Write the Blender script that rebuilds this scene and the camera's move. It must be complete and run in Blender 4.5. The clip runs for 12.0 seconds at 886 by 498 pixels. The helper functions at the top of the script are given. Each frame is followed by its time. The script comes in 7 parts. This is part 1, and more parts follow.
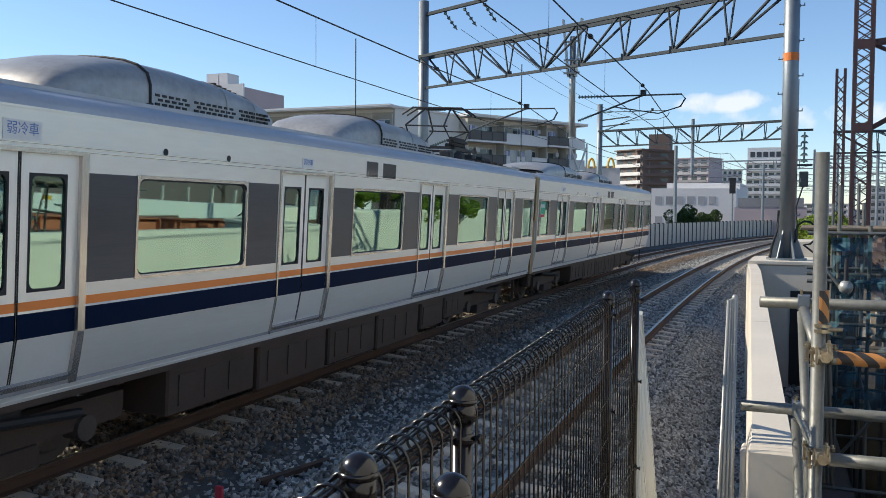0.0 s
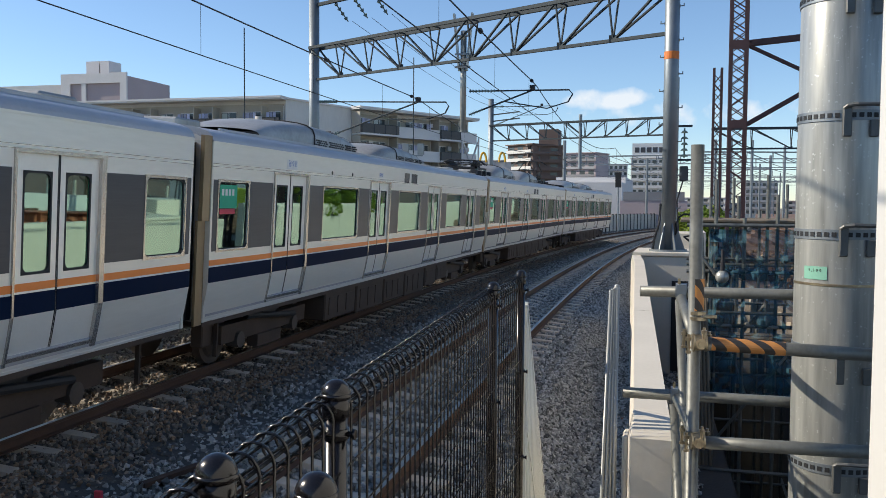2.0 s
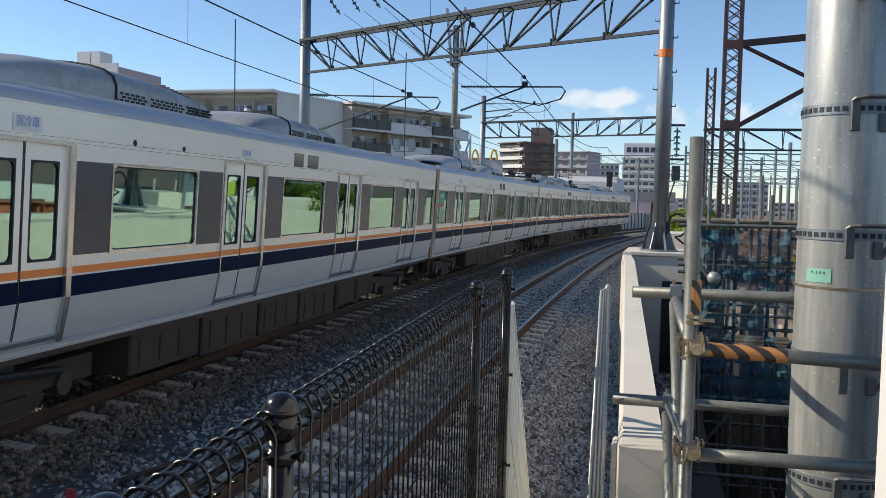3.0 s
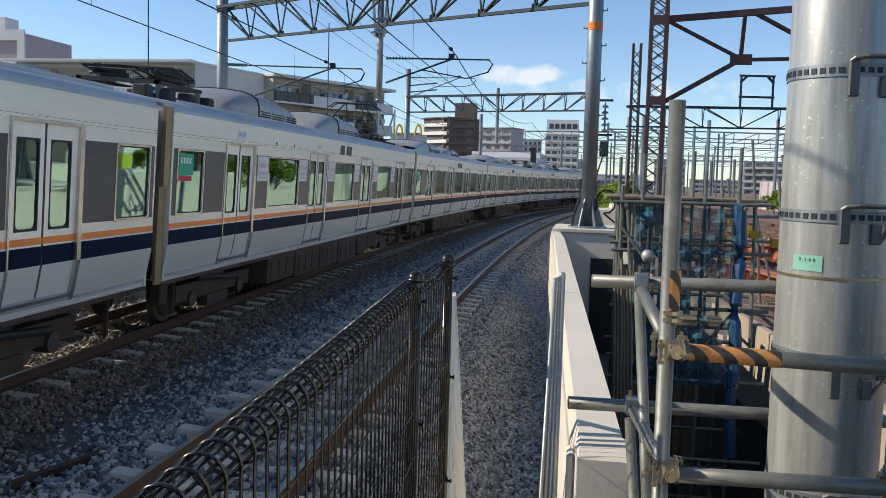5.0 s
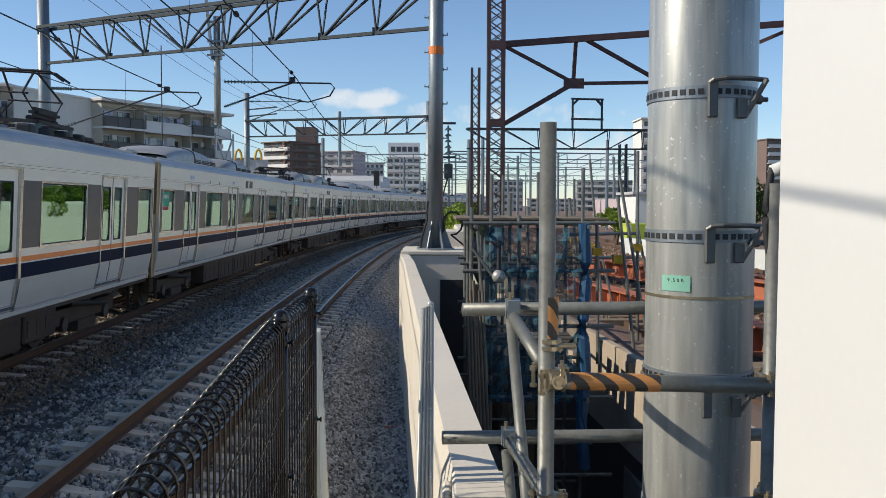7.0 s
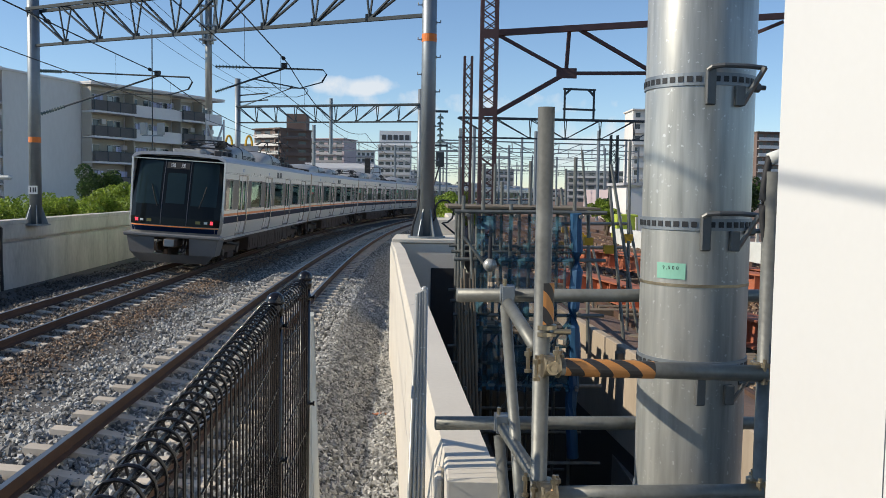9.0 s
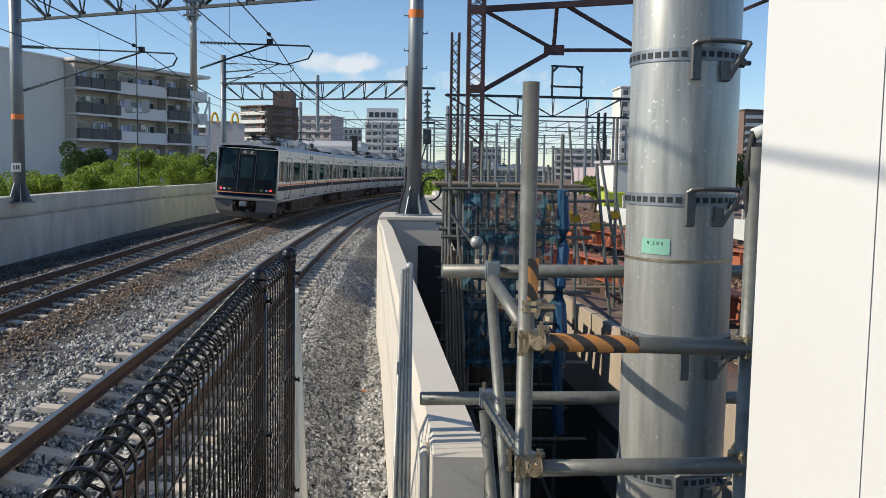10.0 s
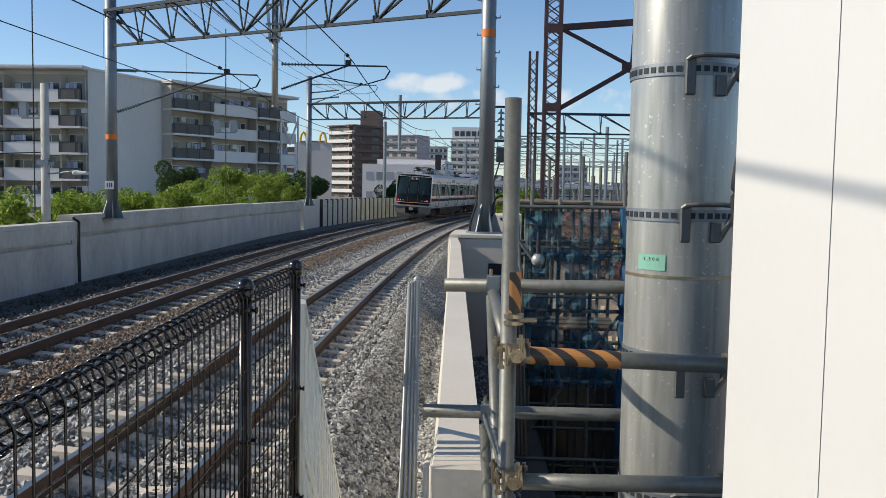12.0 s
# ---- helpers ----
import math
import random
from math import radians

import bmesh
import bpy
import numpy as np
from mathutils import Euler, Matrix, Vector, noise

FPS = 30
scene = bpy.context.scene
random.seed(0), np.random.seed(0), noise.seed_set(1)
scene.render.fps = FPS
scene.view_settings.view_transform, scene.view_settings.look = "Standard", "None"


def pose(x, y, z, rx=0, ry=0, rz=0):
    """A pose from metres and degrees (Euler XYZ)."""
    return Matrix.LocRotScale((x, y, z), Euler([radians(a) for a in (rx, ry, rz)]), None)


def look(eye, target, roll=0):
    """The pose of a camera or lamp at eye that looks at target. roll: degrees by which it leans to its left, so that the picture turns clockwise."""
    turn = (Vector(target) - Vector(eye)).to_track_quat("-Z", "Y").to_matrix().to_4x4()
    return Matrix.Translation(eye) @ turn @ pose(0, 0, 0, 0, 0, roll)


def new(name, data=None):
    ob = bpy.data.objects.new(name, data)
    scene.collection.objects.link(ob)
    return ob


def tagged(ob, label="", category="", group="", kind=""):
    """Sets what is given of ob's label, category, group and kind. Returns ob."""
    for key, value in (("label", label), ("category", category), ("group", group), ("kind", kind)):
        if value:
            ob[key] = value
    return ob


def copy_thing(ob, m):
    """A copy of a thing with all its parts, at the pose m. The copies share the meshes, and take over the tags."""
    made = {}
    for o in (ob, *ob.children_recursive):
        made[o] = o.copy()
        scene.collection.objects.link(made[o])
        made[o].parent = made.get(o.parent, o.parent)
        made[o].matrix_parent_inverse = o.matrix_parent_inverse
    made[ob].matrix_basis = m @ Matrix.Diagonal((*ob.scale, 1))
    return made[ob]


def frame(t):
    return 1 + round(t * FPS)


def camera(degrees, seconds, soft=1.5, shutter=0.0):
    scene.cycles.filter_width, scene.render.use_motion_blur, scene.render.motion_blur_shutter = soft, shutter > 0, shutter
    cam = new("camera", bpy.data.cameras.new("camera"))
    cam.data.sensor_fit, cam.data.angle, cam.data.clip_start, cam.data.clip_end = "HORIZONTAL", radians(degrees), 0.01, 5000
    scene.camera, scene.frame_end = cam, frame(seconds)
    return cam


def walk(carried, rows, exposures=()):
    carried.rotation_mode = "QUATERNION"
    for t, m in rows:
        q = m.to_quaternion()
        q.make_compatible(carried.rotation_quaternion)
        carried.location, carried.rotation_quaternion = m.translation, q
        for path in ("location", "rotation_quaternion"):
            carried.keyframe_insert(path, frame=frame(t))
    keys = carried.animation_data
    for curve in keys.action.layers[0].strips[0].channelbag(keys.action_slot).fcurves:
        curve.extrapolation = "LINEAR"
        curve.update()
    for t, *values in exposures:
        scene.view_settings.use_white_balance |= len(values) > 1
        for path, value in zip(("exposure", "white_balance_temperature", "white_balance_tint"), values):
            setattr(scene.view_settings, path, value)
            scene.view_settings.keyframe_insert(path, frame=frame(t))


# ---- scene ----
cam = camera(53.8, 12.0, soft=0.8)
PATH = [
    (0, (0.412, -1.196, 2.451), (-0.354, 0.649, 2.363), 0.4),
    (0.5, (0.436, -1.17, 2.448), (-0.185, 0.73, 2.367), 0.4),
    (1, (0.44, -1.155, 2.448), (-0.116, 0.765, 2.365), 0.7),
    (1.5, (0.429, -1.146, 2.445), (-0.109, 0.778, 2.362), 0.5),
    (2, (0.428, -1.14, 2.441), (-0.108, 0.784, 2.34), 0.4),
    (2.5, (0.422, -1.098, 2.437), (-0.099, 0.83, 2.325), 0.4),
    (3, (0.405, -0.925, 2.425), (-0.11, 1.005, 2.317), 1.3),
    (3.5, (0.361, -0.777, 2.424), (-0.111, 1.164, 2.313), 1.5),
    (5.5, (0.207, -0.327, 2.422), (-0.094, 1.644, 2.257), 0.8),
    (6, (0.177, -0.286, 2.428), (-0.065, 1.694, 2.279), -0.3),
    (6.5, (0.165, -0.264, 2.436), (0.049, 1.729, 2.31), -0.1),
    (7, (0.153, -0.246, 2.436), (0.16, 1.752, 2.334), 0.2),
    (9, (0.136, -0.235, 2.422), (0.166, 1.761, 2.295), 0.9),
    (9.5, (0.143, -0.227, 2.417), (0.183, 1.766, 2.263), 0.8),
    (10, (0.145, -0.232, 2.415), (0.204, 1.759, 2.238), 0.9),
    (10.5, (0.146, -0.23, 2.412), (0.218, 1.76, 2.225), 0.8),
    (11, (0.202, -0.225, 2.414), (0.256, 1.767, 2.238), 1.2),
    (11.5, (0.366, -0.193, 2.401), (0.307, 1.8, 2.254), 1.7),
    (12, (0.441, -0.274, 2.408), (0.305, 1.717, 2.27), 1.0),
]
walk(cam, [(t, look(eye, aim, roll)) for t, eye, aim, roll in PATH], [(0.0, 0.27), (1.5, 0.2), (3.5, 0.17), (5.5, 0.22), (6.2, 0.28), (6.5, 0.26), (7.0, 0.02), (9.0, 0.02), (10.0, 0.03), (12.0, 0.0)])

# ---------------------------------------------------------------- light
SUN_EL, SUN_AZ = radians(32), radians(97)     # azimuth counted from +y towards -x
to_sun = Vector((-math.sin(SUN_AZ) * math.cos(SUN_EL), math.cos(SUN_AZ) * math.cos(SUN_EL), math.sin(SUN_EL)))
world = bpy.data.worlds.new("sky")
scene.world = world
world.use_nodes = True
wn = world.node_tree
sky = wn.nodes.new("ShaderNodeTexSky")
sky.sky_type, sky.sun_disc = "NISHITA", False
sky.sun_elevation, sky.sun_rotation, sky.altitude = SUN_EL, -SUN_AZ, 900
sky.air_density, sky.dust_density, sky.ozone_density = 1.0, 0.15, 4.0
# one long low cloud bank ahead, feathered by noise
wc, sx = wn.nodes.new("ShaderNodeTexCoord"), wn.nodes.new("ShaderNodeSeparateXYZ")
wn.links.new(wc.outputs["Generated"], sx.inputs[0])


def wmath(op, a, b):
    k = wn.nodes.new("ShaderNodeMath")
    k.operation = op
    for i, v in enumerate((a, b)):
        if isinstance(v, (int, float)):
            k.inputs[i].default_value = v
        else:
            wn.links.new(v, k.inputs[i])
    return k.outputs[0]


def puff(cx, cz, w, h):
    u = wmath("MULTIPLY", wmath("ADD", sx.outputs[0], -cx), 1 / w)
    v = wmath("MULTIPLY", wmath("ADD", sx.outputs[2], -cz), 1 / h)
    return wmath("SUBTRACT", 1.0, wmath("ADD", wmath("MULTIPLY", u, u), wmath("MULTIPLY", v, v)))


cn = wn.nodes.new("ShaderNodeTexNoise")
cn.inputs["Scale"].default_value, cn.inputs["Detail"].default_value = 38, 6
wn.links.new(wc.outputs["Generated"], cn.inputs["Vector"])
shape = wmath("MAXIMUM", wmath("MAXIMUM", puff(-0.088, 0.118, 0.055, 0.0135), wmath("MULTIPLY", puff(0.03, 0.102, 0.16, 0.014), 0.55)), wmath("MULTIPLY", puff(0.25, 0.05, 0.14, 0.035), 0.5))
shape = wmath("ADD", shape, wmath("MULTIPLY", wmath("ADD", cn.outputs["Fac"], -0.55), 2.6))
cover = wn.nodes.new("ShaderNodeMapRange")
cover.inputs[1].default_value, cover.inputs[2].default_value, cover.inputs[4].default_value = 0.0, 0.8, 0.88
wn.links.new(wmath("MULTIPLY", shape, wmath("GREATER_THAN", sx.outputs[1], 0.0)), cover.inputs[0])
cmix = wn.nodes.new("ShaderNodeMix")
cmix.data_type = "RGBA"
cmix.inputs[7].default_value = (5.6, 5.9, 6.2, 1)
wn.links.new(cover.outputs[0], cmix.inputs[0]), wn.links.new(sky.outputs[0], cmix.inputs[6])
wn.links.new(cmix.outputs[2], wn.nodes["Background"].inputs[0])
wn.nodes["Background"].inputs[1].default_value = 0.140
sun = new("sun", bpy.data.lights.new("sun", "SUN"))
sun.data.energy, sun.data.angle, sun.data.color = 5.0, radians(0.5), (1.0, 0.90, 0.75)
sun.matrix_world = look((0, 0, 60), Vector((0, 0, 60)) - to_sun)
scene.view_settings.exposure = 0.06

# ---------------------------------------------------------------- materials


def material(name, colour, second=None, rough=0.6, metal=0.0, scale=4.0, fine=40.0, bump=0.15, mix=0.6, stretch=(1, 1, 1), spec=0.5, glow=None, rand=0.0):
    """Two tones mixed by coarse and fine noise, with a fine relief."""
    m = bpy.data.materials.new(name)
    m.use_nodes = True
    n, l = m.node_tree.nodes, m.node_tree.links
    b = n["Principled BSDF"]
    b.inputs["Roughness"].default_value, b.inputs["Metallic"].default_value = rough, metal
    b.inputs["Specular IOR Level"].default_value = spec
    second = second or tuple(c * 0.7 for c in colour)
    tc, mp = n.new("ShaderNodeTexCoord"), n.new("ShaderNodeMapping")
    mp.inputs["Scale"].default_value = stretch
    l.new(tc.outputs["Object"], mp.inputs[0])
    a, f = n.new("ShaderNodeTexNoise"), n.new("ShaderNodeTexNoise")
    a.inputs["Scale"].default_value, f.inputs["Scale"].default_value = scale, fine
    a.inputs["Detail"].default_value, f.inputs["Detail"].default_value = 5, 4
    l.new(mp.outputs[0], a.inputs["Vector"]), l.new(mp.outputs[0], f.inputs["Vector"])
    add = n.new("ShaderNodeMath")
    add.operation = "MULTIPLY_ADD"
    add.inputs[1].default_value = 0.5
    l.new(f.outputs["Fac"], add.inputs[0]), l.new(a.outputs["Fac"], add.inputs[2])
    ramp = n.new("ShaderNodeMapRange")
    ramp.inputs[1].default_value, ramp.inputs[2].default_value = 0.5, 1.05
    ramp.inputs[4].default_value = mix
    l.new(add.outputs[0], ramp.inputs[0])
    mx = n.new("ShaderNodeMix")
    mx.data_type = "RGBA"
    mx.inputs[6].default_value, mx.inputs[7].default_value = (*colour, 1), (*second, 1)
    l.new(ramp.outputs[0], mx.inputs[0])
    out = mx.outputs[2]
    if rand:
        info, hsv, mr = n.new("ShaderNodeObjectInfo"), n.new("ShaderNodeHueSaturation"), n.new("ShaderNodeMapRange")
        mr.inputs[3].default_value, mr.inputs[4].default_value = 1 - rand, 1 + rand
        l.new(info.outputs["Random"], mr.inputs[0]), l.new(mr.outputs[0], hsv.inputs["Value"]), l.new(out, hsv.inputs["Color"])
        out = hsv.outputs[0]
    l.new(out, b.inputs["Base Color"])
    if bump:
        bp = n.new("ShaderNodeBump")
        bp.inputs["Strength"].default_value, bp.inputs["Distance"].default_value = bump, 0.01
        l.new(f.outputs["Fac"], bp.inputs["Height"]), l.new(bp.outputs[0], b.inputs["Normal"])
    if glow:
        b.inputs["Emission Color"].default_value, b.inputs["Emission Strength"].default_value = (*glow[:3], 1), glow[3]
    return m


def island_material(name, dark, light, rough=0.9):
    """Loose pieces: each island has its own tone."""
    m = bpy.data.materials.new(name)
    m.use_nodes = True
    n, l = m.node_tree.nodes, m.node_tree.links
    g, r = n.new("ShaderNodeNewGeometry"), n.new("ShaderNodeValToRGB")
    r.color_ramp.elements[0].color, r.color_ramp.elements[1].color = (*dark, 1), (*light, 1)
    l.new(g.outputs["Random Per Island"], r.inputs[0]), l.new(r.outputs[0], n["Principled BSDF"].inputs["Base Color"])
    n["Principled BSDF"].inputs["Roughness"].default_value = rough
    return m


def leaf_material(name, dark, light):
    """Leaves: a tone for each, and a share of light that passes through."""
    m = island_material(name, dark, light, 0.55)
    n, l = m.node_tree.nodes, m.node_tree.links
    b = n["Principled BSDF"]
    tr, mx = n.new("ShaderNodeBsdfTranslucent"), n.new("ShaderNodeMixShader")
    l.new(b.inputs["Base Color"].links[0].from_socket, tr.inputs[0])
    mx.inputs[0].default_value = 0.38
    l.new(b.outputs[0], mx.inputs[1]), l.new(tr.outputs[0], mx.inputs[2]), l.new(mx.outputs[0], n["Material Output"].inputs[0])
    return m


def glass_material(name, tint, gloss, rough=0.02):
    m = bpy.data.materials.new(name)
    m.use_nodes = True
    n, l = m.node_tree.nodes, m.node_tree.links
    tr, gl, fr, mx = n.new("ShaderNodeBsdfTransparent"), n.new("ShaderNodeBsdfGlossy"), n.new("ShaderNodeFresnel"), n.new("ShaderNodeMixShader")
    tr.inputs[0].default_value = (*tint, 1)
    gl.inputs["Roughness"].default_value = rough
    gl.inputs[0].default_value = (0.64, 1.0, 0.90, 1)
    fr.inputs[0].default_value = gloss
    l.new(fr.outputs[0], mx.inputs[0]), l.new(tr.outputs[0], mx.inputs[1]), l.new(gl.outputs[0], mx.inputs[2])
    l.new(mx.outputs[0], n["Material Output"].inputs[0])
    return m


def net_material(name, colour, cover):
    """Fine woven netting: mostly holes."""
    m = bpy.data.materials.new(name)
    m.use_nodes = True
    n, l = m.node_tree.nodes, m.node_tree.links
    tr, mx, ns, mr, tc = n.new("ShaderNodeBsdfTransparent"), n.new("ShaderNodeMixShader"), n.new("ShaderNodeTexNoise"), n.new("ShaderNodeMapRange"), n.new("ShaderNodeTexCoord")
    b = n["Principled BSDF"]
    b.inputs["Base Color"].default_value, b.inputs["Roughness"].default_value = (*colour, 1), 0.8
    ns.inputs["Scale"].default_value = 2.5
    mr.inputs[3].default_value, mr.inputs[4].default_value = cover - 0.2, cover + 0.2
    mr.inputs[1].default_value, mr.inputs[2].default_value = 0.3, 0.7
    l.new(tc.outputs["Object"], ns.inputs["Vector"]), l.new(ns.outputs["Fac"], mr.inputs[0]), l.new(mr.outputs[0], mx.inputs[0])
    l.new(tr.outputs[0], mx.inputs[1]), l.new(b.outputs[0], mx.inputs[2]), l.new(mx.outputs[0], n["Material Output"].inputs[0])
    return m


def tape_material(name):
    """Orange and black slanting warning bands."""
    m = bpy.data.materials.new(name)
    m.use_nodes = True
    n, l = m.node_tree.nodes, m.node_tree.links
    tc, w, r, ns = n.new("ShaderNodeTexCoord"), n.new("ShaderNodeTexWave"), n.new("ShaderNodeValToRGB"), n.new("ShaderNodeTexNoise")
    w.wave_type, w.bands_direction = "BANDS", "DIAGONAL"
    w.inputs["Scale"].default_value, w.inputs["Distortion"].default_value = 7.5, 0.8
    r.color_ramp.interpolation = "CONSTANT"
    r.color_ramp.elements[0].color, r.color_ramp.elements[1].color = (0.025, 0.023, 0.022, 1), (0.44, 0.19, 0.05, 1)
    r.color_ramp.elements[1].position = 0.45
    l.new(tc.outputs["Object"], w.inputs["Vector"]), l.new(w.outputs["Fac"], r.inputs[0]), l.new(r.outputs[0], n["Principled BSDF"].inputs["Base Color"])
    n["Principled BSDF"].inputs["Roughness"].default_value = 0.5
    return m


